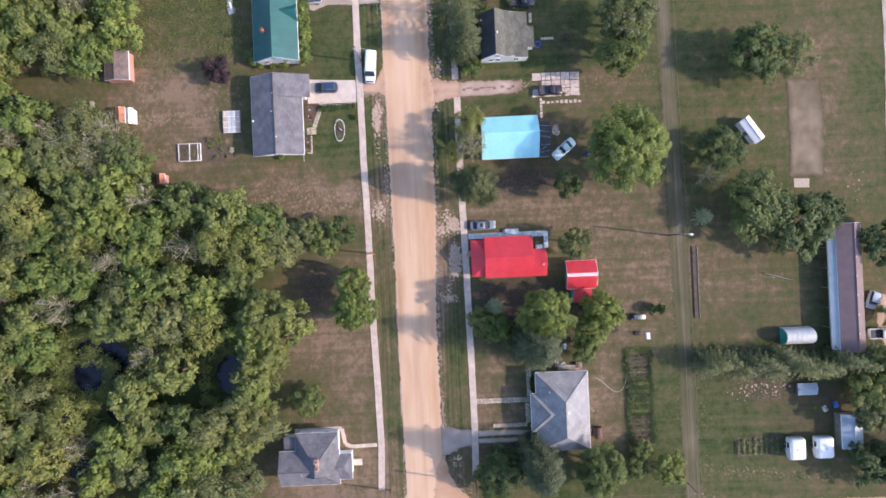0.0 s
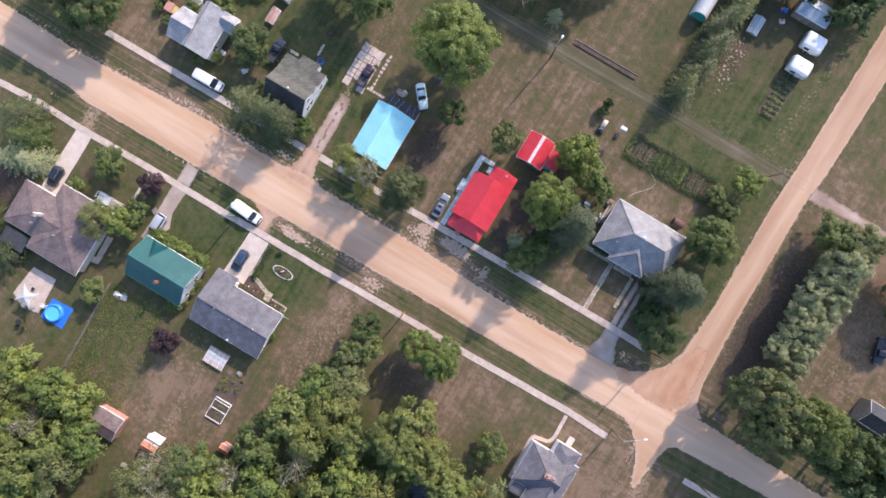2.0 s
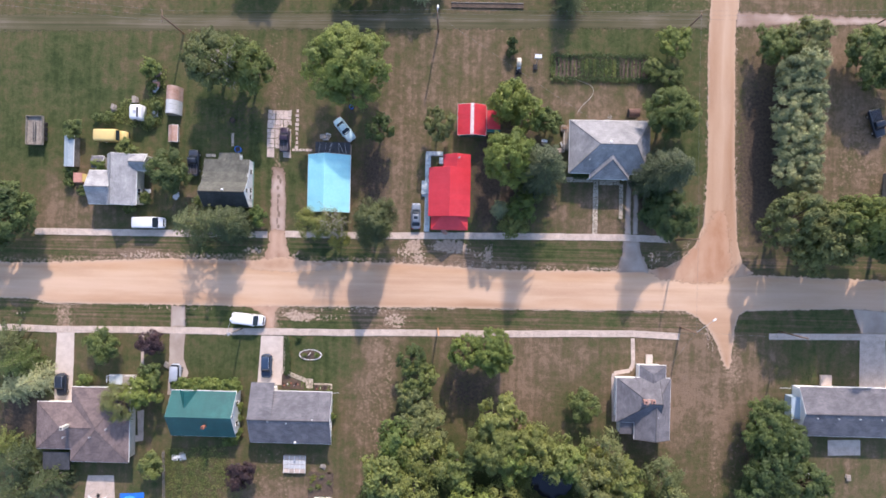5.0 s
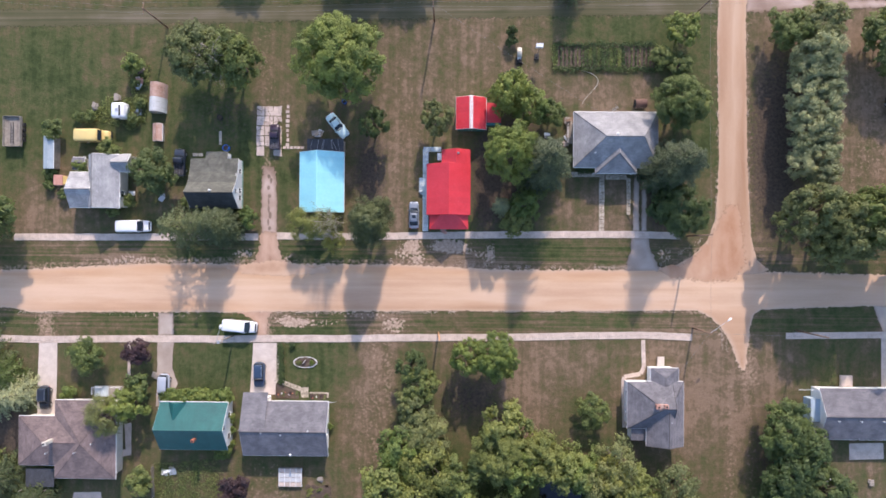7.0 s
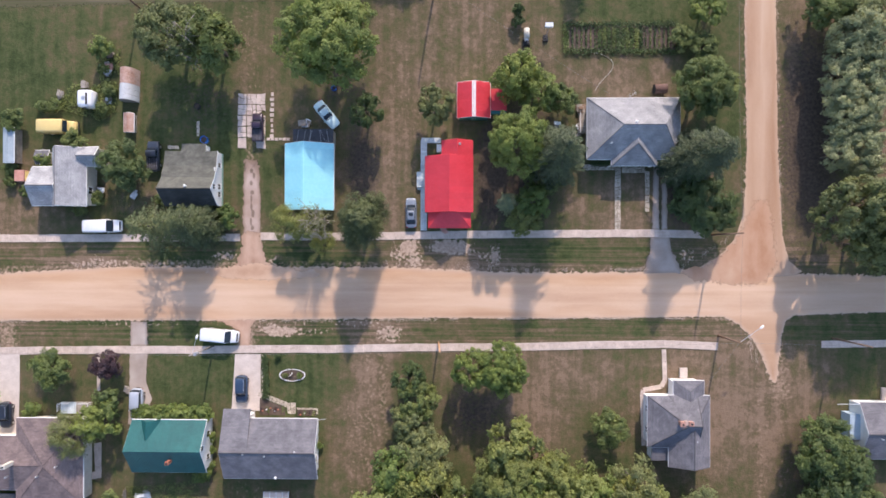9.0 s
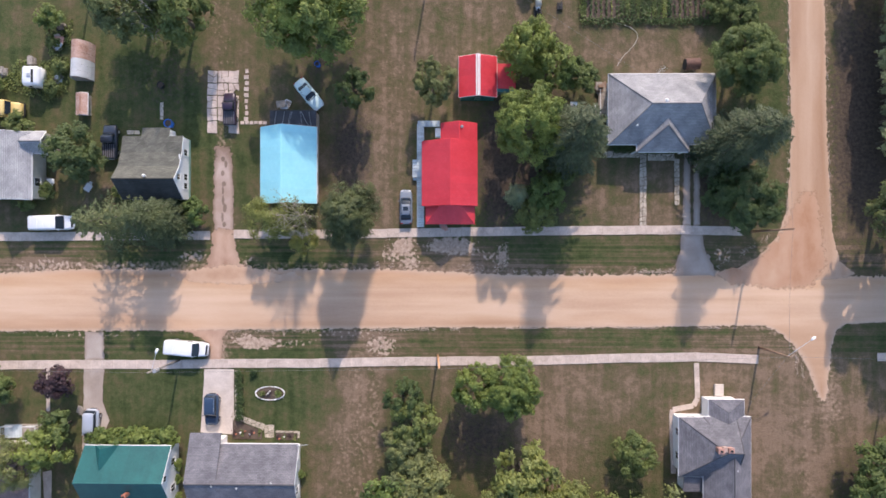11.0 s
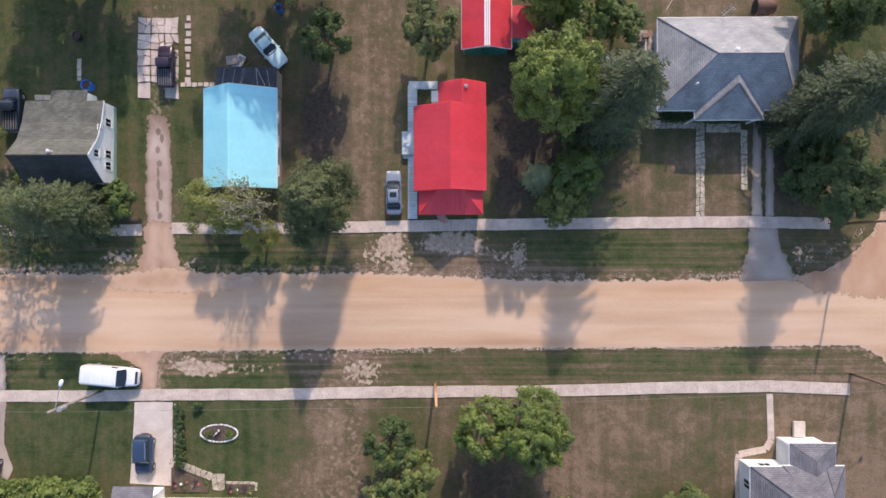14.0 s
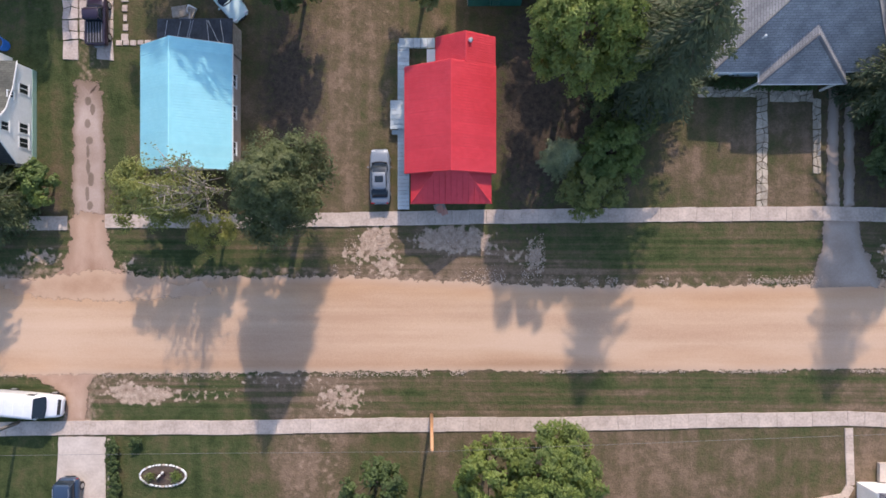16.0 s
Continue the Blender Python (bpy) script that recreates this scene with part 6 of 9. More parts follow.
FORMS = {
    "large": [(5.5, 9.5, broadleaf(11 + k, 5.5, 9.5, 7600, 26, 0.315, 0.0, 0.15, 1.3, puff=0.95)) for k in range(3)],
    "medium": [(3.6, 7.0, broadleaf(21 + k, 3.6, 7.0, 4000, 18, 0.27, 0.0, 0.15, 1.3)) for k in range(4)],
    "wood": [(3.6, 7.0, broadleaf(81 + k, 3.6, 7.0, 1900, 13, 0.36, 0.0, 0.3, 1.4)) for k in range(5)],
    "fine": [(5.0, 10.0, broadleaf(91 + k, 5.0, 10.0, 17000, 34, 0.212, 0.0, 0.08, 1.3, puff=0.92)) for k in range(3)],
    "fine_small": [(3.2, 6.0, broadleaf(101 + k, 3.2, 6.0, 5200, 18, 0.21, 0.0, 0.12, 1.3, puff=0.95)) for k in range(4)],
    "feathery": [(3.2, 6.0, broadleaf(131 + k, 3.2, 6.0, 5600, 24, 0.19, 0.0, 0.75, 1.7, puff=0.85)) for k in range(3)],
    "dense": [(4.6, 13.0, broadleaf(121, 4.6, 13.0, 27000, 46, 0.16, 0.0, 0.6, 1.5, 0.06, 0.09, 1.02, 0.8))],
    "small": [(2.0, 3.6, broadleaf(31 + k, 2.0, 3.6, 1900, 8, 0.24)) for k in range(3)],
    "shrub": [(1.1, 1.5, broadleaf(41 + k, 1.1, 1.5, 800, 6, 0.19, low=0.05)) for k in range(3)],
    "sparse": [(4.0, 7.5, broadleaf(51 + k, 4.0, 7.5, 7500, 12, 0.19, 0.12, 0.8, 1.4, fill=0.02)) for k in range(2)],
    "thin": [(4.0, 7.5, broadleaf(55 + k, 4.0, 7.5, 2800, 12, 0.28, 0.12, 0.8, 1.4, fill=0.02)) for k in range(3)],
    "bare": [(3.6, 7.5, bare(61 + k, 3.6, 7.5)) for k in range(3)],
    "conifer": [(3.2, 9.5, conifer(71 + k, 3.2, 9.5, 10, 10, 0.22, 0.36, 0.66, 0.20)) for k in range(3)],
    "spruce": [(3.2, 9.5, conifer(76 + k, 3.2, 9.5, 21, 12, 0.165, 0.20, 0.40)) for k in range(2)],
}
TREE_WORDS = {
    "large": ("tree", "broad tree"), "medium": ("tree", "round-crowned tree"), "wood": ("tree", "round-crowned tree"), "fine": ("tree", "broad tree"), "fine_small": ("tree", "round-crowned tree"), "small": ("tree", "small bushy tree"), "shrub": ("shrub", "low garden shrub"),
    "feathery": ("tree", "feathery tree"), "dense": ("tree", "tall dense narrow-topped tree"), "sparse": ("tree", "thin-crowned tree"), "thin": ("tree", "thin-crowned tree"), "bare": ("tree", "half-dead grey-twigged tree"), "conifer": ("spruce", "drooping spruce"), "spruce": ("spruce", "dense spruce"),
}
LEAF_WORDS = {"leaves_green": "mid-green leaves", "leaves_bright": "fresh bright green leaves", "leaves_dark": "dark green leaves", "leaves_olive": "dull olive leaves",
              "leaves_yellowing": "yellowing leaves", "leaves_silver": "pale silvery leaves", "leaves_purple": "dark purple leaves", "needles": "dull green leaves or needles", "spruce_needles": "dark grey-green needles"}
tree_rng = random.Random(8)


def tree(x, y, r, form, leaves, h=0.0, where="on the lawn", group="", wide=1.0):
    r0, h0, (trunk, crown) = tree_rng.choice(FORMS[form])
    kind, words = TREE_WORDS[form]
    ob = thing(kind, f"{words}, {LEAF_WORDS[leaves.name]}, {where}", kind, x, y, 0, 0, group)
    sx = r / r0
    ob.matrix_basis = pose(x, y, 0, 0, 0, tree_rng.uniform(0, 360) if wide == 1.0 else 0) @ Matrix.Diagonal((sx * wide, sx, (h / h0) if h else (sx * 0.6 + 0.4), 1))
    for nm, me in (("trunk", trunk), ("crown", crown)):
        o = new(nm, me)
        o.parent = ob
        if nm == "crown":
            o.material_slots[0].link = "OBJECT"
            o.material_slots[0].material = leaves
    return ob


# trees north of the street
tree(-17.46, 31.11, 7.0, "fine", L_BRIGHT, 13.6, "behind the blue-roofed house")
tree(-41.2, 31.6, 5.0, "feathery", L_OLIVE, 11, "in the back yard")
tree(-35.3, 31.0, 4.7, "feathery", L_MID, 10.5, "in the back yard")
tree(-38.1, 30.6, 4.2, "bare", L_OLIVE, 11.8, "in the back yard")
tree(-12.6, 21.0, 2.6, "fine_small", L_DARK, 7.6, "beside the parked car")
tree(-2.30, 21.85, 3.0, "fine_small", L_OLIVE, 7.5, "near the red shed")
tree(-49.97, 13.19, 3.9, "fine_small", L_DARK, 6.0, "between two houses")
tree(-44.61, 3.83, 4.6, "conifer", L_NEEDLE, 12.0, "by the sidewalk")
tree(-40.86, 4.34, 4.2, "conifer", L_NEEDLE, 11.5, "by the sidewalk")
tree(-38.3, 4.13, 3.8, "spruce", L_NEEDLE, 12.0, "by the sidewalk")
tree(-34.2, 5.7, 2.0, "small", L_BRIGHT, 3.8, "by the dirt driveway")
tree(-23.9, 4.2, 3.2, "sparse", L_YELLOW, 7.5, "against the blue-roofed house")
tree(-19.7, 4.9, 3.4, "bare", L_OLIVE, 10.0, "against the blue-roofed house")
tree(-19.40, 1.58, 2.0, "sparse", L_YELLOW, 5.0, "against the blue-roofed house")
tree(-12.7, 4.6, 4.5, "dense", L_NEEDLE, 14.0, "by the sidewalk")
tree(9.88, 25.89, 3.8, "fine_small", L_BRIGHT, 10.0, "in the back garden")
tree(10.21, 28.30, 2.6, "small", L_DARK, 5.0, "in the back garden")
tree(12.90, 24.03, 3.5, "medium", L_BRIGHT, 6.5, "in the back garden")
tree(17.05, 23.15, 2.5, "medium", L_MID, 4.8, "in the back garden")
tree(9.58, 15.98, 4.7, "fine", L_BRIGHT, 13.5, "between the red and grey roofs")
tree(13.48, 15.41, 2.6, "medium", L_DARK, 10.0, "between the red and grey roofs")
tree(15.3, 14.2, 4.9, "spruce", L_SPRUCE, 18.0, "between the red and grey roofs")
tree(14.25, 11.41, 3.0, "fine_small", L_MID, 4.0, "at the edge of the front lawn")
tree(9.0, 7.6, 1.75, "spruce", L_SILVER, 5.2, "near the sidewalk")
tree(12.45, 7.9, 2.9, "fine_small", L_BRIGHT, 6.0, "near the sidewalk")
# yellow leaf colour stands in for sunlight this shaded bush misses
tree(11.2, 5.1, 2.7, "fine_small", L_YELLOW, 4.6, "near the sidewalk")
tree(38.66, 37.07, 3.1, "fine_small", L_BRIGHT, 5.0, "beside the vegetable garden")
tree(35.70, 33.15, 2.2, "fine_small", L_MID, 2.8, "beside the vegetable garden")
tree(38.58, 31.56, 2.2, "fine_small", L_MID, 3.4, "beside the vegetable garden")
tree(37.35, 24.63, 4.4, "fine", L_MID, 9.5, "beside the grey-roofed cottage")
tree(40.50, 24.33, 3.0, "fine_small", L_MID, 7.0, "beside the grey-roofed cottage")
tree(36.0, 14.0, 4.8, "spruce", L_SPRUCE, 17.5, "beside the grey-roofed cottage")
tree(36.08, 11.94, 3.4, "conifer", L_DARK, 9.0, "beside the grey-roofed cottage")
tree(38.0, 6.9, 4.4, "fine", L_DARK, 7.2, "on the corner")
tree(35.05, 7.48, 2.3, "small", L_DARK, 4.0, "on the corner")
tree(55.83, 36.72, 4.0, "fine_small", L_MID, 6.5, "beside the side road")
tree(60.98, 37.82, 4.6, "fine_small", L_OLIVE, 7, "beside the side road")
for k in range(15):
    py = 33.2 - k * 1.42
    tree(59.3 + 1.5 * (-1) ** k + 0.35 * math.sin(k * 2.3), py, 2.9 - 0.03 * k, "feathery", L_SILVER, 8.5 - 0.1 * k, "in a row", "row of silvery trees")
tree(57.25, 5.88, 5.2, "large", L_OLIVE, 14.0, "on the far corner")
tree(62.98, 4.12, 5.4, "large", L_OLIVE, 15.0, "on the far corner")
tree(61.11, 1.38, 4.0, "medium", L_OLIVE, 11.0, "on the far corner")
tree(70.77, 4.79, 5.4, "large", L_DARK, 16.5, "on the far corner")
tree(65.41, 5.59, 4.6, "medium", L_MID, 18.5, "on the far corner")
# tall trees, the outer ones out of view, added to shade the street
for px, py in ((75.92, 3.99), (80.57, 4.59), (85.70, 3.98)):
    tree(px, py, 6.4, "medium", L_DARK, 18.0, "on the far corner")
tree(68.32, 6.22, 4.4, "medium", L_MID, 13.0, "on the far corner")
tree(71.03, 36.53, 4.4, "fine_small", L_MID, 7.0, "beside the alley")
tree(74.49, 33.20, 5.0, "large", L_MID, 8.0, "beside the alley")
tree(-77.21, 5.03, 6.0, "large", L_DARK, 10.5, "by the sidewalk")
# added at the edge of view to throw more shade on the road
tree(-85.0, 7.0, 6.0, "large", L_DARK, 12.5, "by the sidewalk")
tree(-54.07, 31.83, 2.0, "small", L_BRIGHT, 3.2, "among the parked trailers")
tree(-68.1, 20.6, 2.0, "small", L_MID, 3.0, "among the parked trailers")
tree(-57.80, 16.93, 2.0, "small", L_MID, 4.2, "against the cottage")
tree(-62.85, 14.02, 1.5, "small", L_BRIGHT, 3.0, "against the cottage")
for px, py, pr in ((-66.44, 9.42, 1.2), (-68.94, 12.97, 1.3), (-55.46, 8.16, 1.4), (-58.12, 6.56, 1.2), (-61.93, 22.97, 1.3), (-64.21, 22.70, 1.1), (-54.83, 22.42, 1.2), (-53.56, 25.24, 1.2), (-54.49, 28.82, 1.0), (-69.23, 11.13, 1.0), (-45.59, 8.22, 1.0)):
    tree(px, py, pr, "shrub", L_MID, 0, "in the cluttered yard", "yard shrubs")
# trees south of the street
tree(-78.6, -18.6, 4.9, "conifer", L_NEEDLE, 9.5, "in the side yard")
tree(-76.0, -21.4, 4.2, "conifer", L_MID, 8.5, "in the side yard")
tree(-73.04, -24.56, 3.8, "conifer", L_SILVER, 7.5, "in the side yard")
tree(-77.26, -26.40, 3.6, "conifer", L_SILVER, 7.0, "in the side yard")
tree(-61.23, -17.91, 3.3, "medium", L_MID, 5.0, "on the front lawn")
tree(-52.50, -17.52, 2.6, "small", L_PURPLE, 4.5, "on the front lawn")
tree(-65.76, -24.87, 1.6, "shrub", L_BRIGHT, 1.8, "beside the front door")
tree(-52.29, -23.30, 2.4, "small", L_MID, 5.0, "between two houses")
tree(-57.0, -27.6, 3.5, "sparse", L_OLIVE, 7.5, "between two houses")
tree(-53.4, -25.8, 3.3, "medium", L_BRIGHT, 6.5, "between two houses")
tree(-52.54, -39.30, 2.6, "small", L_MID, 4.0, "in the back yard")
tree(-36.34, -40.16, 2.9, "small", L_PURPLE, 4.5, "in the back yard")
for k in range(13):
    tree(-47.65, -25.12, 1.5, "shrub", L_BRIGHT, 2.9, "in a hedge", "hedge shrubs").location.x += k * 0.82
for px, py, pr in ((-37.48, -29.01, 1.0), (-38.82, -35.12, 1.4), (-37.19, -31.01, 0.8), (-38.67, -34.60, 1.4), (-37.33, -33.39, 0.8), (-20.35, -30.25, 0.7)):
    tree(px, py, pr, "shrub", L_BRIGHT, 0, "beside the house", "house shrubs")
for k in range(10):
    tree(-28.85, -16.5, 0.62, "shrub", L_DARK, 0.9, "in a driveway hedge", "driveway hedge").location.y -= k * 0.66
tree(-27.1, -16.4, 0.6, "shrub", L_DARK, 0.8, "beside the sidewalk")
tree(-6.28, -18.94, 2.7, "fine_small", L_DARK, 6.0, "in a line down the lot")
tree(-4.68, -22.49, 3.4, "fine_small", L_MID, 6.5, "in a line down the lot")
tree(-5.95, -25.81, 3.3, "medium", L_OLIVE, 6.5, "in a line down the lot")
tree(-4.45, -29.54, 4.2, "medium", L_OLIVE, 7.5, "in a line down the lot")
tree(-3.09, -31.98, 3.4, "medium", L_OLIVE, 7.0, "in a line down the lot")
tree(2.99, -17.2, 3.0, "fine_small", L_BRIGHT, 8.0, "alone by the sidewalk")
tree(7.40, -16.8, 3.8, "fine", L_BRIGHT, 9.0, "alone by the sidewalk")
tree(8.3, -18.6, 2.7, "fine_small", L_BRIGHT, 8.0, "alone by the sidewalk")
tree(24.34, -26.61, 3.0, "fine_small", L_MID, 4.4, "on the dry lawn")
tree(55.51, -29.04, 4.8, "large", L_MID, 7.5, "beside the long house")
tree(59.02, -32.37, 4.2, "medium", L_DARK, 7.0, "beside the long house")
tree(55.71, -36.43, 4.5, "large", L_DARK, 7.5, "beside the long house")
tree(61.65, -39.18, 4.6, "large", L_DARK, 7.5, "beside the long house")
tree(53.90, -41.42, 4.2, "medium", L_DARK, 7.5, "beside the long house")
# trees north of the alley
tree(-34.10, 55.35, 5.5, "large", L_MID, 8.0, "in the back field")
tree(-33.30, 61.65, 4.2, "sparse", L_OLIVE, 7.5, "in the back field")
tree(-17.38, 48.21, 4.4, "large", L_DARK, 7.0, "beside the white shed")
tree(-13.12, 46.48, 3.0, "bare", L_MID, 6.0, "beside the white shed")
tree(-7.13, 53.64, 6.0, "large", L_MID, 8.5, "behind the alley")
tree(-3.35, 61.27, 5.8, "large", L_DARK, 8.0, "behind the alley")
tree(-5.68, 65.40, 3.8, "medium", L_DARK, 7.0, "behind the alley")
tree(-5.87, 46.08, 2.0, "conifer", L_SILVER, 4.0, "beside the alley")
tree(0.23, 75.91, 4.0, "medium", L_DARK, 6.5, "behind the mobile home")
row_rng = random.Random(2)
for k in range(17):
    t = tree(20.68, 44.46, row_rng.uniform(2.7, 3.5), "conifer", row_rng.choice((L_NEEDLE, L_NEEDLE, L_OLIVE)), row_rng.uniform(7.0, 9.0), "in a windbreak", "windbreak row")
    t.location.y += k * 1.95
    t.location.x += row_rng.uniform(-1.2, 1.2)
tree(25.79, 72.31, 4.2, "medium", L_YELLOW, 7.0, "at the end of the windbreak")
tree(29.26, 72.64, 4.0, "medium", L_OLIVE, 7.0, "at the end of the windbreak")
tree(38.9, 72.4, 4.4, "medium", L_DARK, 6.5, "behind the campers")
tree(39.2, 77.6, 5.4, "large", L_DARK, 8.5, "behind the campers")
tree(23.61, 76.76, 6.0, "large", L_YELLOW, 8.5, "beside the mobile home")
tree(12.79, 78.14, 2.8, "medium", L_MID, 5.0, "beside the mobile home")
tree(10.15, 37.51, 1.1, "shrub", L_DARK, 2.4, "behind the grill")
tree(10.50, 35.78, 1.1, "shrub", L_DARK, 2.0, "behind the grill")

# ---- the wood behind the south lots ----
WOOD_EDGE = [(-14.01, -54.49), (-12.88, -45.00), (-11.22, -37.06), (-8.02, -32.20), (-2.15, -34.46), (0.03, -41.55), (4.39, -32.74), (9.56, -27.98), (17.43, -29.82), (28.23, -32.78), (32.00, -37.94), (33.76, -33.87),
             (38.76, -38.60), (44.74, -43.77), (62, -110), (-75, -110), (-35.40, -94.53), (-33.52, -76.35), (-29.33, -72.48), (-28.76, -60.40), (-22.47, -54.13)]
WOOD_WEST = [(-52.43, -53.84), (-39.51, -55.41), (-38.13, -68.07), (-37.41, -94.44), (-66.49, -93.21), (-65.01, -64.90)]
PONDS = [(15.6, -65.4, 3.6, 4.6), (19.2, -67.8, 2.0, 2.2), (24.6, -61.4, 1.9, 2.8), (19.4, -41.4, 3.2, 2.0), (3.69, -45.30, 2.2, 2.4), (36.22, -67.23, 1.8, 4.5), (-7.88, -59.00, 1.6, 2.2), (-31.86, -79.12, 1.8, 3.2)]


DEAD_STAND = [(-23.93, -64.26, 6.0, 9.5)]


def inside(x, y, poly):
    hit = False
    for (ax, ay), (bx, by) in zip(poly, poly[1:] + poly[:1]):
        if (ay > y) != (by > y) and x < (bx - ax) * (y - ay) / (by - ay) + ax:
            hit = not hit
    return hit


def plant_wood(poly, gap, seed):
    rng = random.Random(seed)
    xs, ys = [p[0] for p in poly], [p[1] for p in poly]
    put = []
    for _ in range(9000):
        x, y = rng.uniform(min(xs), max(xs)), rng.uniform(min(ys), max(ys))
        if not inside(x, y, poly) or any(((x - a) / (w + 3.2)) ** 2 + ((y - b) / (d + 3.2)) ** 2 < 1 for a, b, w, d in PONDS[:4]):
            continue
        if any(((x - a) / w) ** 2 + ((y - b) / d) ** 2 < 1 for a, b, w, d in DEAD_STAND):
            continue
        if any((x - a) ** 2 + (y - b) ** 2 < gap * gap for a, b in put):
            continue
        put.append((x, y))
    for x, y in put:
        t = rng.random()
        if t < 0.20 and y < -44:
            tree(x, y, rng.uniform(3.0, 4.4), "bare", L_OLIVE, rng.uniform(8.0, 10.5), "in the wood", "wood trees")
        elif t < 0.32:
            tree(x, y, rng.uniform(3.4, 4.6), "thin", rng.choice((L_OLIVE, L_YELLOW, L_OLIVE)), rng.uniform(8, 10.5), "in the wood", "wood trees")
        else:
            tree(x, y, rng.uniform(3.3, 4.7), "wood", rng.choice((L_YELLOW, L_MID, L_BRIGHT, L_BRIGHT, L_OLIVE, L_MID, L_BRIGHT)), rng.uniform(7.8, 10.5), "in the wood", "wood trees")
    for _ in range(len(put) * 2):
        x, y = rng.choice(put)
        x, y = x + rng.uniform(-3, 3), y + rng.uniform(-3, 3)
        if inside(x, y, poly) and not any(((x - a) / (w + 0.8)) ** 2 + ((y - b) / (d + 0.8)) ** 2 < 1 for a, b, w, d in PONDS):
            under.append((x, y, rng.uniform(1.6, 2.6), rng.uniform(0, 6.28)))
    for a, b, w, d in PONDS[:4]:
        for k in range(26):
            ang, far = rng.uniform(0, 6.28), rng.uniform(1.7, 4.0)
            under.append((a + (w + far) * math.cos(ang), b + (d + far) * math.sin(ang), rng.uniform(0.9, 1.6), rng.uniform(0, 6.28)))


under = []


def undergrowth(name, label):
    """All the bushes under the wood's trees as one mesh."""
    src = FORMS["small"][0][2][1]
    co = np.empty(len(src.vertices) * 3)
    src.vertices.foreach_get("co", co)
    co = co.reshape(-1, 4, 3)[::9].reshape(-1, 3)
    k = len(co) // 4
    quad = np.arange(k)[:, None] * 4
    tri = np.concatenate([quad + (0, 1, 2), quad + (0, 2, 3)], 0)
    vs, fs = [], []
    for i, (x, y, r, a) in enumerate(under):
        s = r / 2.0
        ca, sa = math.cos(a) * s, math.sin(a) * s
        vs.append(np.stack([co[:, 0] * ca - co[:, 1] * sa + x, co[:, 0] * sa + co[:, 1] * ca + y, co[:, 2] * s], 1))
        fs.append(tri + i * k * 4)
    me = bpy.data.meshes.new(name)
    me.from_pydata(np.concatenate(vs).tolist(), [], np.concatenate(fs).tolist())
    me.materials.append(L_MID)
    tagged(new(name, me), label, "undergrowth", kind="stuff")


plant_wood(WOOD_EDGE, 4.9, 4)
plant_wood(WOOD_WEST, 4.9, 5)
undergrowth("undergrowth", "green bushes crowding beneath the wood's trees")
for px, py, pr, form in ((-25.15, -68.62, 4.6, "bare"), (-22.72, -63.68, 5.4, "bare"), (-24.90, -59.05, 4.6, "bare"), (-20.04, -66.32, 4.6, "thin"), (-19.79, -60.99, 4.8, "bare"), (-22.22, -70.26, 4.0, "thin"), (-21.62, -57.18, 3.8, "thin"), (-26.41, -63.52, 4.2, "thin")):
    tree(px, py, pr, form, L_OLIVE, 8.5, "at the edge of the wood", "wood trees")
tree(8.6, -33.0, 4.8, "fine", L_YELLOW, 10.5, "at the edge of the wood", "wood trees")
tree(14.6, -33.6, 4.0, "fine_small", L_YELLOW, 10.0, "at the edge of the wood", "wood trees")
tree(21.4, -36.0, 3.6, "fine_small", L_BRIGHT, 8.5, "at the edge of the wood", "wood trees")
tree(26.6, -36.4, 3.6, "fine_small", L_YELLOW, 8.5, "at the edge of the wood", "wood trees")
tree(11.69, -34.76, 4.2, "fine_small", L_BRIGHT, 10.0, "at the edge of the wood", "wood trees")
tree(-16.77, -60.41, 4.4, "bare", L_OLIVE, 8.0, "at the edge of the wood", "wood trees")
tree(-14.63, -55.00, 3.8, "medium", L_MID, 7.0, "at the edge of the wood", "wood trees")
tree(-75.6, -38.4, 4.6, "conifer", L_NEEDLE, 8.5, "behind the brown-roofed house")
tree(-70.0, -42.2, 4.6, "conifer", L_NEEDLE, 8.0, "behind the brown-roofed house")
tree(-76.2, -44.2, 4.6, "conifer", L_NEEDLE, 8.0, "behind the brown-roofed house")
tree(-79.6, -36.6, 3.4, "conifer", L_MID, 6.5, "behind the brown-roofed house")
WATER = glossy("dark_pond_water", (0.012, 0.014, 0.024), 0.06)
for i, (x, y, w, d) in enumerate(PONDS):
    sheet("pond", [(x + (w + 0.6) * math.cos(a * 0.4488), y + (d + 0.6) * math.sin(a * 0.4488)) for a in range(14)], i * 0.004, WATER, "still dark pond water among the trees", "pond", 0.5, 0.6, 20 + i, thick=0.02)

# ---- vehicles ----
def paint(name, col, rough=0.28):
    return surface(name, tuple(c * 0.92 for c in col), col, 1.5, rough, 0.0, coat=0.5)


P_WHITE, P_SILVER, P_BLACK = paint("white_paint", (0.78, 0.79, 0.8)), paint("silver_paint", (0.40, 0.44, 0.50)), paint("black_paint", (0.022, 0.028, 0.042))
P_STEEL = paint("steel_blue_paint", (0.19, 0.225, 0.27))
P_MINT, P_PURPLE, P_NAVY = paint("pale_mint_paint", (0.60, 0.76, 0.74)), paint("dark_purple_paint", (0.028, 0.015, 0.032)), paint("navy_paint", (0.03, 0.055, 0.10))
P_YELLOW = paint("bus_yellow_paint", (0.72, 0.54, 0.20), 0.5)
P_CREAM = paint("cream_paint", (0.62, 0.58, 0.48), 0.5)
RIB_GREY = surface("scuffed_bed_liner", (0.16, 0.15, 0.18), (0.26, 0.25, 0.29), 3.0, 0.6, 0.1)
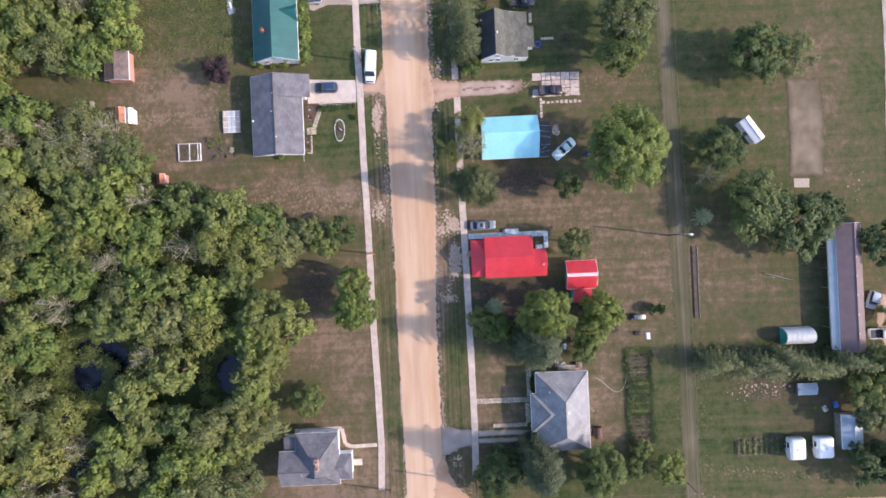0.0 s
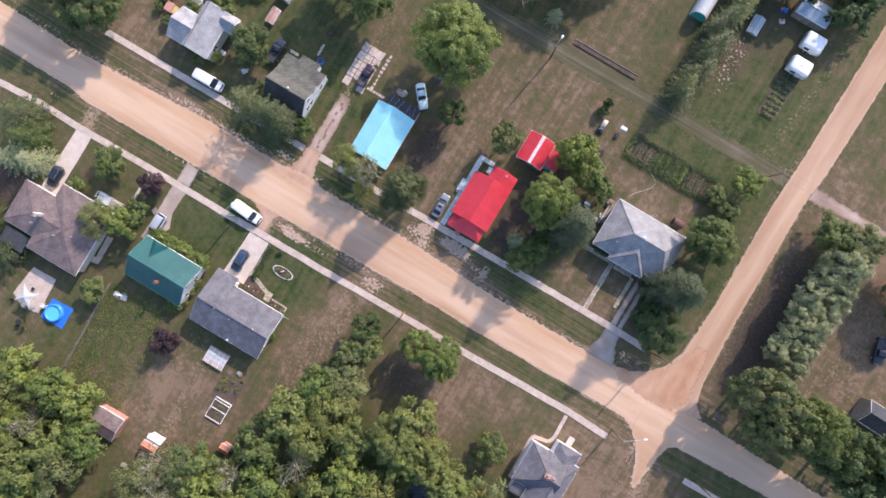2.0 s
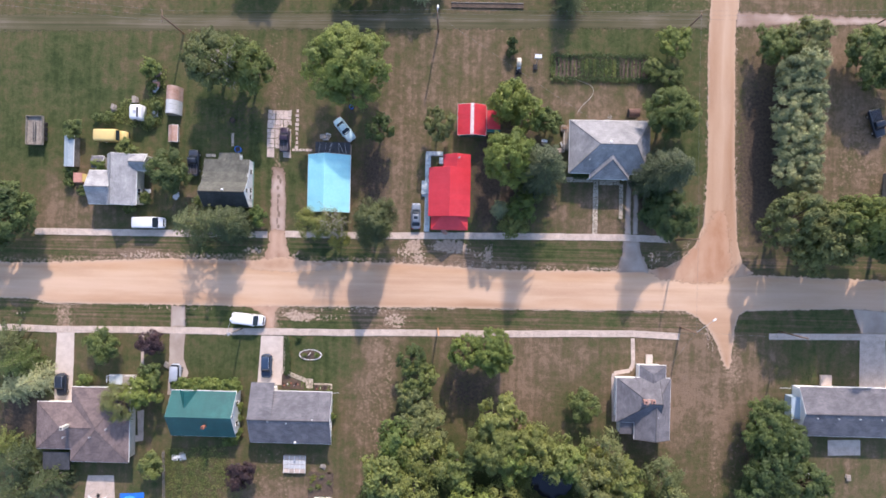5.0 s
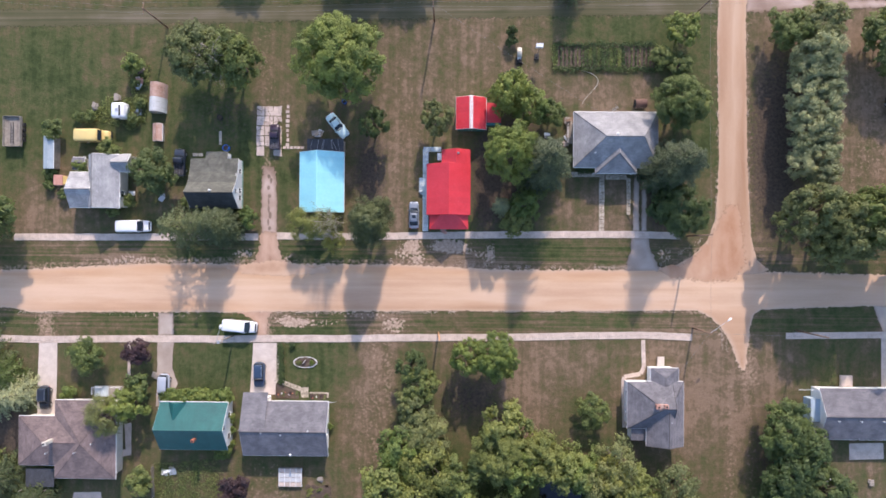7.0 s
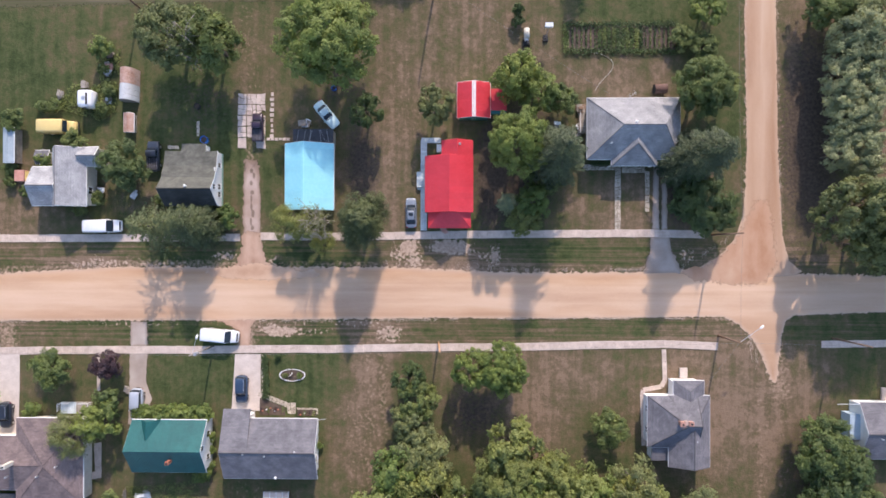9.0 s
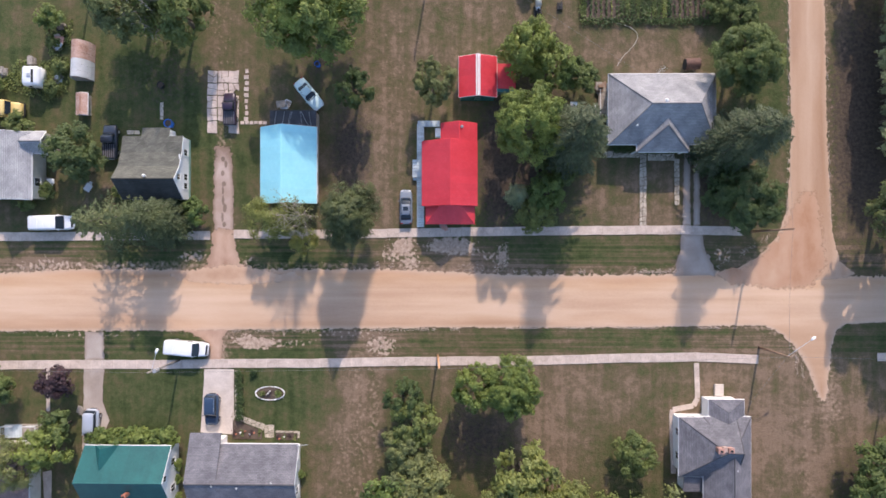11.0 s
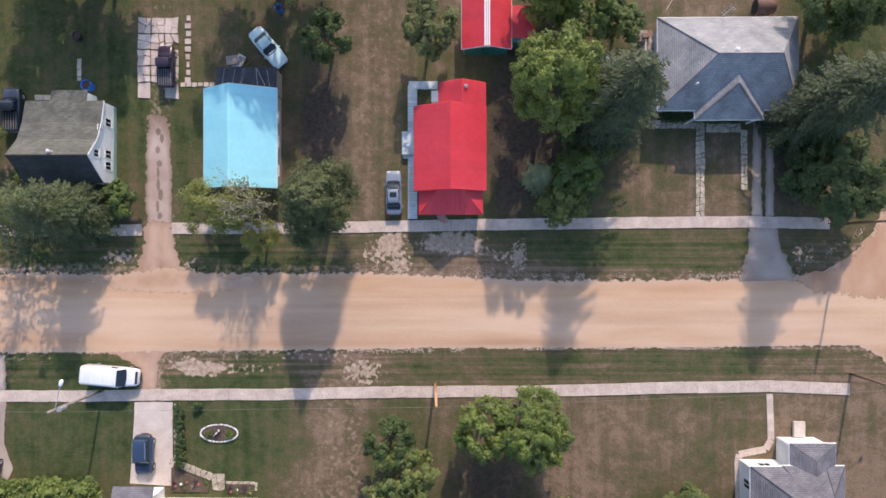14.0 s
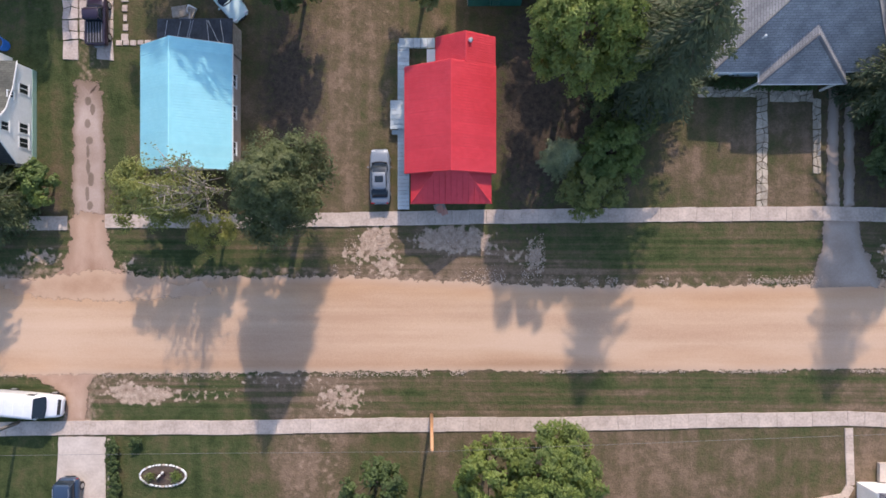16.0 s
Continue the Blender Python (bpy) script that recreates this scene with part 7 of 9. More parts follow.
LAMP_RED, LAMP_CLEAR = glossy("red_lens", (0.35, 0.01, 0.01), 0.15), glossy("clear_lens", (0.7, 0.72, 0.75), 0.1)
CAR_GLASS = glossy("car_glass", (0.02, 0.03, 0.042), 0.08, 0.0, 0.35)


def loft(bm, rows, n=5):
    """A car-like hull: rows of (x, half width, low, high), each section a rounded box."""
    rings = []
    for x, w, lo, hi in rows:
        c = min(0.34 * w, 0.42 * (hi - lo))
        ring = []
        for sx, sz, a0 in ((1, 1, 0), (-1, 1, 90), (-1, -1, 180), (1, -1, 270)):
            for k in range(n):
                a = radians(a0 + 90 * k / (n - 1))
                ring.append(bm.verts.new((x, sx * (w - c) + c * math.cos(a), (hi - c if sz > 0 else lo + c) + c * math.sin(a))))
        rings.append(ring)
    m = len(rings[0])
    for a, b in zip(rings, rings[1:]):
        for i in range(m):
            bm.faces.new((a[i], a[(i + 1) % m], b[(i + 1) % m], b[i]))
    bm.faces.new(rings[0][::-1]), bm.faces.new(rings[-1])
    bmesh.ops.recalc_face_normals(bm, faces=bm.faces)
    return bm


def pillars(car, coat, x0, x1, w0, x2, x3, w1, z0, z1, r=0.04):
    for s in (-1, 1):
        for lo, hi in ((x0, x2), (x1, x3), (x0 * 0.52 + x1 * 0.48, x2 * 0.52 + x3 * 0.48)):
            part("pillar", rod(bmesh.new(), (lo, s * w0, z0), (hi, s * w1, z1), r, r, 5), coat, car)


WHEEL = {}


def wheels(car, fx, rx, w, r=0.33):
    key = round(r, 2)
    if key not in WHEEL:
        bm = bmesh.new()
        rod(bm, (0, -0.11, 0), (0, 0.11, 0), r, r, 20)
        bmesh.ops.bevel(bm, geom=[e for e in bm.edges if abs(e.verts[0].co.y - e.verts[1].co.y) < 0.01 and e.calc_length() < r], offset=0.04, segments=2, affect="EDGES")
        b2 = bmesh.new()
        rod(b2, (0, -0.12, 0), (0, 0.12, 0), r * 0.6, r * 0.6, 14)
        WHEEL[key] = (mesh("tyre", bm, DARK), mesh("rim", b2, STEEL))
    for x in (fx, rx):
        for y in (-w, w):
            t = new("wheel", WHEEL[key][0])
            t.parent, t.location = car, (x, y, r)
            rim = new("rim", WHEEL[key][1])
            rim.parent = t


def vehicle(kind, fx, fy, bx, by, coat, label, category, wide=1.8, stretch=1.0):
    """A parked vehicle from its front and rear ends on the plan; kinds: sedan, coupe, suv, pickup, van, camper_van."""
    ln = math.hypot(fx - bx, fy - by) * stretch
    car = thing(category.replace(" ", "_"), label, category, (fx + bx) / 2, (fy + by) / 2, 0.0, math.degrees(math.atan2(fy - by, fx - bx)))
    h, w = ln / 2, wide / 2
    roof_h = {"sedan": 1.42, "coupe": 1.28, "suv": 1.72, "pickup": 1.78, "van": 2.05, "camper_van": 2.2}[kind]
    belt = {"sedan": 0.92, "coupe": 0.86, "suv": 1.05, "pickup": 1.08, "van": 1.25, "camper_van": 1.25}[kind]
    if kind == "pickup":
        rows = [(-h, w * 0.95, 0.45, belt - 0.02), (-h + 0.1, w, 0.35, belt), (-h * 0.08, w, 0.3, belt), (h * 0.3, w, 0.3, belt + 0.02), (h * 0.5, w * 0.99, 0.3, belt), (h * 0.9, w * 0.95, 0.32, belt - 0.12), (h, w * 0.84, 0.42, belt - 0.3)]
        gh = (-h * 0.12, h * 0.48, w * 0.95, -h * 0.06, h * 0.26, w * 0.80)
    elif kind in ("van", "camper_van"):
        rows = [(-h, w * 0.93, 0.5, roof_h - 0.12), (-h + 0.12, w * 0.98, 0.38, roof_h), (h * 0.25, w, 0.3, roof_h), (h * 0.36, w, 0.3, roof_h - 0.06), (h * 0.62, w * 0.98, 0.3, belt), (h * 0.86, w * 0.92, 0.32, belt - 0.14), (h * 0.96, w * 0.82, 0.36, belt - 0.28), (h, w * 0.62, 0.42, belt - 0.42)]
        gh = None
    else:
        tail = belt - (0.04 if kind != "suv" else 0.0)
        rows = [(-h, w * 0.60, 0.45, tail - 0.22), (-h * 0.975, w * 0.80, 0.4, tail - 0.10), (-h * 0.90, w * 0.93, 0.34, tail - 0.03), (-h * 0.6, w, 0.28, tail), (0, w, 0.26, belt), (h * 0.35, w * 0.99, 0.26, belt), (h * 0.75, w * 0.95, 0.3, belt - 0.12), (h * 0.91, w * 0.86, 0.32, belt - 0.20), (h * 0.975, w * 0.72, 0.36, belt - 0.28), (h, w * 0.50, 0.42, belt - 0.36)]
        gh = {"sedan": (-h * 0.76, h * 0.46, w * 0.93, -h * 0.42, h * 0.08, w * 0.66), "coupe": (-h * 0.62, h * 0.30, w * 0.88, -h * 0.32, h * 0.0, w * 0.66),
              "suv": (-h * 0.94, h * 0.42, w * 0.93, -h * 0.80, h * 0.16, w * 0.78)}[kind]
    body = part("body", loft(bmesh.new(), rows), coat, car, "", True)
    if gh:
        x0, x1, w0, x2, x3, w1 = gh
        zb = belt - 0.08
        glass = [(x0, w0 * 0.78, zb, belt - 0.02), (x0 + (x2 - x0) * 0.5, w0 * 0.92, zb, belt + (roof_h - belt) * 0.55), (x2, w1 * 1.05, zb, roof_h - 0.03), ((x2 + x3) / 2, w1 * 1.12, zb, roof_h - 0.02), (x3, w1 * 1.05, zb, roof_h - 0.04),
                 (x3 + (x1 - x3) * 0.5, w0 * 0.93, zb, belt + (roof_h - belt) * 0.5), (x1, w0 * 0.80, zb, belt - 0.02)]
        part("glasshouse", loft(bmesh.new(), glass), CAR_GLASS, car, "dark tinted windows", True)
        top = [(x2 - 0.16, w1 * 0.72, roof_h - 0.16, roof_h - 0.08), (x2, w1 * 0.94, roof_h - 0.12, roof_h - 0.015), (x2 + (x3 - x2) * 0.3, w1, roof_h - 0.1, roof_h + 0.01), (x2 + (x3 - x2) * 0.75, w1, roof_h - 0.1, roof_h + 0.008),
               (x3, w1 * 0.94, roof_h - 0.12, roof_h - 0.02), (x3 + 0.12, w1 * 0.78, roof_h - 0.16, roof_h - 0.08)]
        rf = part("roof", loft(bmesh.new(), top), coat, car, "", True)
        pillars(car, coat, x0 + 0.05, x1 - 0.05, w0 * 0.86, x2, x3, w1 * 0.98, belt - 0.06, roof_h - 0.05)
        if kind != "pickup":
            for s in (-1, 1):
                part("hood_crease", rod(bmesh.new(), (x1 + 0.05, s * w * 0.5, belt - 0.012), (h * 0.86, s * w * 0.42, belt - 0.17), 0.02, 0.015, 5), coat, body)
        arc = [(x1 + 0.02, -w0 * 0.80), (x1 + 0.10, -w0 * 0.45), (x1 + 0.13, 0), (x1 + 0.10, w0 * 0.45), (x1 + 0.02, w0 * 0.80)]
        bm = bmesh.new()
        for (ax, ay), (bx2, by2) in zip(arc, arc[1:]):
            rod(bm, (ax, ay, belt - 0.01), (bx2, by2, belt - 0.01), 0.055, 0.055, 5)
        part("cowl", bm, DARK, car, "black cowl under the windshield")
        if kind == "sedan":
            part("sunroof", boxes((x3 - 0.75, -w1 * 0.62, roof_h - 0.01, x3 - 0.2, w1 * 0.62, roof_h + 0.02), bevel=0.008), CAR_GLASS, rf)
        if kind == "suv":
            for s in (-1, 1):
                part("roof_rail", rod(bmesh.new(), (x2 + 0.1, s * w1 * 0.9, roof_h + 0.05), (x3 - 0.2, s * w1 * 0.9, roof_h + 0.05), 0.022, 0.022, 5), STEEL, rf)
    else:
        ws = bmesh.new()
        slab(ws, [(h * 0.37, -w * 0.84, roof_h - 0.07), (h * 0.60, -w * 0.92, belt + 0.06), (h * 0.63, 0, belt + 0.05), (h * 0.60, w * 0.92, belt + 0.06), (h * 0.37, w * 0.84, roof_h - 0.07)], -0.03)
        part("windshield", ws, CAR_GLASS, car)
        part("grille", loft(bmesh.new(), [(h * 0.90, w * 0.70, belt - 0.40, belt - 0.17), (h * 0.97, w * 0.66, belt - 0.46, belt - 0.26)]), DARK, car, "dark plastic grille", True)
        for s in (-1, 1):
            part("wiper", rod(bmesh.new(), (h * 0.60, s * w * 0.15, belt + 0.10), (h * 0.53, s * w * 0.7, belt + 0.34), 0.015, 0.012, 4), DARK, car)
        for s in (-1, 1):
            part("side_window", boxes((h * 0.10, s * w - 0.012, belt + 0.1, h * 0.34, s * w + 0.012, roof_h - 0.3)), CAR_GLASS, car)
        for k in range(4):
            part("roof_rib", boxes((-h * 0.85 + k * h * 0.32, -w * 0.8, roof_h - 0.01, -h * 0.85 + k * h * 0.32 + 0.06, w * 0.8, roof_h + 0.012)), coat, body)
    if kind == "pickup":
        bed = part("bed", boxes((-h + 0.12, -w * 0.82, belt - 0.005, -h * 0.12, w * 0.82, belt + 0.012)), DARK, car, "dark ribbed cargo bed")
        for k in range(6):
            part("bed_rib", boxes((-h + 0.16, -w * 0.72 + k * w * 0.28, belt + 0.012, -h * 0.14, -w * 0.72 + k * w * 0.28 + 0.05, belt + 0.03)), RIB_GREY, bed)
        for s in (-1, 1):
            part("bed_rail", boxes((-h + 0.05, s * w * 0.9 - 0.06, belt, -h * 0.1, s * w * 0.9 + 0.06, belt + 0.06), bevel=0.015), coat, bed)
    wheels(car, h * 0.62, -h * 0.62, w - 0.10, 0.33 if kind in ("sedan", "coupe") else 0.37)
    for s in (-1, 1):
        part("headlight", boxes((h * 0.90, s * w * 0.62 - 0.16, 0.56, h * 0.965, s * w * 0.62 + 0.16, 0.72), bevel=0.02), LAMP_CLEAR, car)
        part("taillight", boxes((-h * 0.985, s * w * 0.66 - 0.12, 0.62, -h * 0.94, s * w * 0.72 + 0.12, 0.8), bevel=0.015), LAMP_RED, car)
        part("mirror", boxes((h * 0.30, s * (w + 0.08) - 0.08, belt, h * 0.30 + 0.12, s * (w + 0.08) + 0.08, belt + 0.14), bevel=0.03), coat, car)
    for x in (-h, h):
        part("bumper", boxes((x - 0.06, -w * 0.46, 0.36, x + 0.06, w * 0.46, 0.54), bevel=0.04), DARK if kind != "pickup" else STEEL, car)
    return car


vehicle("sedan", -6.13, 8.48, -6.08, 3.83, P_STEEL, "silver-blue sedan with sunroof parked on the grass", "car", 1.72)
vehicle("coupe", -17.80, 19.61, -20.88, 23.36, P_MINT, "pale mint older coupe on the back lawn", "car", 1.85)
vehicle("pickup", -30.13, 21.65, -30.07, 17.29, P_PURPLE, "dark purple pickup on the broken concrete pad", "pickup truck", 1.72)
vehicle("van", -32.97, -13.29, -38.61, -12.79, P_WHITE, "white cargo van parked on the verge", "van", 2.0)
vehicle("suv", -32.52, -23.58, -32.53, -19.30, P_NAVY, "dark blue sport utility vehicle on the concrete driveway", "car", 1.9)
vehicle("suv", -69.78, -27.73, -69.79, -23.69, P_BLACK, "black car parked before the garage", "car", 1.85)
vehicle("suv", -49.07, -26.60, -48.94, -21.40, P_SILVER, "silver sport utility vehicle on the gravel driveway", "car", 1.9)
vehicle("camper_van", -51.44, 4.04, -56.95, 3.94, P_WHITE, "white camper van parked along the sidewalk", "van", 2.0)
vehicle("pickup", -46.53, 17.33, -46.52, 12.73, P_BLACK, "black pickup beside the mossy-roofed house", "pickup truck", 1.95)
vehicle("pickup", 16.63, 79.16, 16.56, 74.72, P_WHITE, "white pickup in the gravel yard", "pickup truck", 1.9)
vehicle("suv", 12.02, 75.19, 8.97, 76.18, P_SILVER, "pale car by the mobile home", "car", 1.8)
vehicle("pickup", 76.1, 21.9, 74.6, 26.6, P_BLACK, "black work truck on the bare yard", "pickup truck", 2.0)


# ---- trailers, sheds and yard clutter ----
RUST = surface("rusty_sheet", (0.36, 0.19, 0.13), (0.56, 0.42, 0.36), 0.8, 0.75, 0.2, metal=0.2)
PALE_SHEET = surface("pale_sheet_metal", (0.44, 0.45, 0.45), (0.57, 0.58, 0.58), 1.0, 0.6, 0.15)
MAUVE = surface("brown_roof_sheet", (0.135, 0.092, 0.095), (0.185, 0.128, 0.13), 0.7, 0.7, 0.1)
BLUE_SHEET = surface("blue_grey_sheet", (0.27, 0.33, 0.37), (0.36, 0.42, 0.46), 0.8, 0.6, 0.1)
TEAL = surface("teal_end_panel", (0.02, 0.26, 0.21), (0.03, 0.33, 0.27), 1.0, 0.6, 0.05)
PINK = surface("faded_red_paint", (0.42, 0.19, 0.14), (0.56, 0.30, 0.24), 1.5, 0.8, 0.2)
ORANGE = surface("terracotta_paint", (0.42, 0.15, 0.08), (0.54, 0.23, 0.14), 1.5, 0.8, 0.2)
TARP = surface("blue_tarp", (0.012, 0.12, 0.52), (0.03, 0.20, 0.66), 1.2, 0.5, 0.3)
POOL_WALL = surface("pool_vinyl", (0.04, 0.27, 0.66), (0.06, 0.34, 0.74), 1.2, 0.4, 0.1)
POOL_WATER = glossy("pool_water", (0.10, 0.50, 0.78), 0.12)
CANVAS = surface("white_canvas", (0.72, 0.72, 0.70), (0.82, 0.82, 0.80), 1.0, 0.8, 0.1)


def school_bus():
    x0, y0, x1, y1 = rect(-64.04, 20.54, -58.52, 18.42)
    b = thing("bus", "short old yellow bus with faded roof", "bus", (x0 + x1) / 2, (y0 + y1) / 2)
    h, w = (x1 - x0) / 2, min(1.1, (y1 - y0) / 2)
    part("body", loft(bmesh.new(), [(-h, w * 0.95, 0.5, 2.35), (-h + 0.15, w, 0.45, 2.5), (h * 0.35, w, 0.45, 2.5), (h * 0.45, w, 0.45, 2.35)]), P_YELLOW, b, "", True)
    part("hood", loft(bmesh.new(), [(h * 0.42, w * 0.92, 0.45, 1.5), (h * 0.85, w * 0.85, 0.45, 1.4), (h, w * 0.75, 0.5, 1.15)]), P_YELLOW, b, "", True)
    part("windshield", slab(bmesh.new(), [(h * 0.455, -w * 0.85, 2.2), (h * 0.56, -w * 0.85, 1.5), (h * 0.56, w * 0.85, 1.5), (h * 0.455, w * 0.85, 2.2)], -0.03), CAR_GLASS, b)
    for k in range(5):
        for s in (-1, 1):
            part("window", boxes((-h * 0.9 + k * h * 0.25, s * w - 0.015, 1.55, -h * 0.9 + k * h * 0.25 + h * 0.19, s * w + 0.015, 2.05)), CAR_GLASS, b)
    wheels(b, h * 0.72, -h * 0.5, w - 0.12, 0.42)
    part("bumper", boxes((h - 0.05, -w * 0.85, 0.4, h + 0.1, w * 0.85, 0.65), bevel=0.03), DARK, b)


def camper(ax, ay, bx, by, turn, label, high=2.5, slot=False):
    """A travel trailer with a rounded roof, roof hatch, door, window and hitch."""
    x0, y0, x1, y1 = rect(ax, ay, bx, by)
    c = thing("camper_trailer", label, "camper", (x0 + x1) / 2, (y0 + y1) / 2, 0, turn)
    h, w = (x1 - x0) / 2, (y1 - y0) / 2
    body = part("body", loft(bmesh.new(), [(-h, w * 0.94, 0.55, high - 0.25), (-h + 0.25, w, 0.5, high), (h - 0.35, w, 0.5, high), (h, w * 0.94, 0.55, high - 0.5)]), P_WHITE, c, "", True)
    part("roof_hatch", boxes((-0.3, -0.25, high - 0.01, 0.2, 0.25, high + 0.08), bevel=0.02), STEEL, body)
    if slot:
        part("roof_rack", boxes((h * 0.25, -w * 0.75, high - 0.005, h * 0.25 + 0.32, w * 0.6, high + 0.05), bevel=0.02), DARK, body, "long dark roof hatch")
    part("awning_rail", boxes((-h * 0.7, -w - 0.06, high - 0.25, h * 0.7, -w + 0.02, high - 0.15)), STEEL, body)
    part("door", boxes((h * 0.2, -w - 0.02, 0.7, h * 0.2 + 0.65, -w + 0.02, high - 0.4)), TRIM, body)
    part("window", boxes((-h * 0.6, -w - 0.02, 1.3, -h * 0.1, -w + 0.02, 1.9)), CAR_GLASS, body)
    wheels(c, 0.3, -0.45, w - 0.15, 0.32)
    part("hitch", rod(bmesh.new(), (h, 0, 0.55), (h + 0.9, 0, 0.5), 0.06, 0.04, 6), DARK, c)


def flat_trailer():
    x0, y0, x1, y1 = rect(-77.01, 22.85, -74.13, 17.74)
    t = thing("trailer", "weathered grey plank trailer with side wheels", "trailer", (x0 + x1) / 2, (y0 + y1) / 2)
    for k in range(7):
        xa = x0 + (x1 - x0) * k / 7
        part("plank", boxes((xa + 0.015, y0, 0.72, xa + (x1 - x0) / 7 - 0.015, y1, 0.78)), WOOD, t, world=True)
    for a in ((x0 - 0.05, y0, x0, y1), (x1, y0, x1 + 0.05, y1), (x0, y1, x1, y1 + 0.05), (x0, y0 - 0.05, x1, y0)):
        part("side_board", boxes((a[0], a[1], 0.6, a[2], a[3], 1.25)), WOOD, t, world=True)
    cx = (x0 + x1) / 2
    part("ladder", boxes((cx - 0.25, y0 + 0.4, 1.0, cx - 0.18, y1 - 1.0, 1.06), (cx + 0.18, y0 + 0.4, 1.0, cx + 0.25, y1 - 1.0, 1.06), *[(cx - 0.18, y0 + 0.6 + k * 0.5, 1.0, cx + 0.18, y0 + 0.65 + k * 0.5, 1.05) for k in range(6)]), DARK, t, world=True)
    part("axle_box", boxes((x0 + 0.1, y0 + 0.4, 0.3, x1 - 0.1, y1 - 0.4, 0.7)), DARK, t, world=True)
    for k in range(4):
        y = y0 + 1.2 + k * 0.85
        part("tyre", rod(bmesh.new(), (x1 + 0.1, y, 0.38), (x1 + 0.32, y, 0.38), 0.38, 0.38, 16), DARK, t, world=True)


def small_shed(ax, ay, bx, by, ze, zr, axis, roof, wall, label, turn=0.0, inset=0.15):
    x0, y0, x1, y1 = rect(ax, ay, bx, by)
    cx, cy = (x0 + x1) / 2, (y0 + y1) / 2
    s = thing("shed", label, "shed", cx, cy, 0, 0)
    r = (x0, y0, x1, y1)
    block(s, r, ze, wall, inset)
    gable(s, r, ze, zr, axis, roof, wall, inset=inset, thick=0.06)
    door_on(s, cx, y0 + inset, "s", WOOD, min(1.9, ze - 0.15), 0.75, 0.02)
    s.matrix_basis = pose(cx, cy, 0, 0, 0, turn)
    return s


def quonset(cx, cy, ln, wd, high, turn, skin, ends, label, rusty=()):
    """A round-roofed hut: bent sheets on hoops, with flat ends."""
    q = thing("quonset_shed", label, "shed", cx, cy, 0, turn)
    n = 12
    arc = [(wd / 2 * math.cos(math.pi * k / n), high * math.sin(math.pi * k / n) ** 0.8) for k in range(n + 1)]
    m = 6
    for j in range(m):
        bm = bmesh.new()
        a, b = -ln / 2 + ln * j / m, -ln / 2 + ln * (j + 1) / m - 0.03
        for (y0, z0), (y1, z1) in zip(arc, arc[1:]):
            vs = [bm.verts.new(p) for p in ((a, y0, z0), (b, y0, z0), (b, y1, z1), (a, y1, z1))]
            bm.faces.new(vs)
        bmesh.ops.remove_doubles(bm, verts=bm.verts, dist=0.001)
        bmesh.ops.solidify(bm, geom=bm.faces[:], thickness=0.04)
        part("roof_sheet", bm, RUST if j in rusty else skin, q, "rust-red sheet" if j in rusty else "")
    for x in (-ln / 2, ln / 2 - 0.05):
        bm = bmesh.new()
        f = [bm.verts.new((x, y * 0.98, z * 0.98)) for y, z in arc]
        g = [bm.verts.new((x + 0.05, y * 0.98, z * 0.98)) for y, z in arc]
        bm.faces.new(f), bm.faces.new(g[::-1])
        for i in range(len(f)):
            bm.faces.new((f[i], g[i], g[(i + 1) % len(f)], f[(i + 1) % len(f)]))
        bmesh.ops.recalc_face_normals(bm, faces=bm.faces)
        part("end_wall", bm, ends, q)


school_bus()
camper(-57.63, 25.03, -55.42, 22.40, 0, "small white slide-in camper on the grass", slot=True)
flat_trailer()
quonset(-50.35, 26.08, 5.0, 2.5, 2.4, 88, PALE_SHEET, WOOD, "rust-streaked round-roofed sheet metal hut", (3, 4, 5))
quonset(16.33, 61.79, 5.2, 3.0, 2.6, 90, PALE_SHEET, TEAL, "white round-roofed shed with teal ends")
small_shed(-69.4, 19.28, -67.7, 13.77, 2.0, 2.3, "y", BLUE_SHEET, WOOD, "narrow shed with pale blue-grey sheet roof")
small_shed(-64.45, 15.72, -62.23, 13.62, 1.9, 2.3, "x", SH_GREY, CREAM, "small grey-roofed garden shed")
small_shed(-51.05, 21.67, -49.44, 18.67, 1.1, 1.5, "y", RUST, WOOD, "small weathered plank hutch")
small_shed(-23.42, 53.85, -18.62, 55.95, 2.0, 2.5, "x", CANVAS, WHITE, "white garden shed set askew", 34)
small_shed(-40.55, -61.36, -35.30, -56.82, 2.1, 3.0, "x", SH_BROWN, PINK, "playhouse with brown roof and faded red walls")
small_shed(-30.45, -59.73, -27.60, -57.99, 1.9, 2.3, "x", ORANGE, ORANGE, "terracotta painted garden tool shed")
small_shed(-30.26, -57.88, -27.43, -56.65, 1.7, 2.0, "x", CANVAS, WHITE, "white-roofed lean-to garden shed")
small_shed(-18.00, -52.71, -16.19, -51.24, 1.8, 2.2, "x", ORANGE, PINK, "little red-roofed hutch at the wood's edge")
small_shed(30.52, 68.24, 36.59, 71.94, 2.2, 2.8, "x", BLUE_SHEET, WOOD, "shed with blue-grey sheet roof under a tree")
camper(34.50, 58.95, 38.33, 61.77, 0, "pale boxy camper parked near the corner road")
camper(34.49, 63.74, 38.23, 66.76, 0, "white camper with bright roof near the corner road")
small_shed(77.0, 15.4, 89.2, 11.0, 2.8, 4.4, "x", TAR, WOOD, "dark-roofed outbuilding on bare ground", -2)
small_shed(25.09, 61.64, 27.07, 65.09, 0.8, 1.1, "y", BLUE_SHEET, WOOD, "low grey utility trailer box")


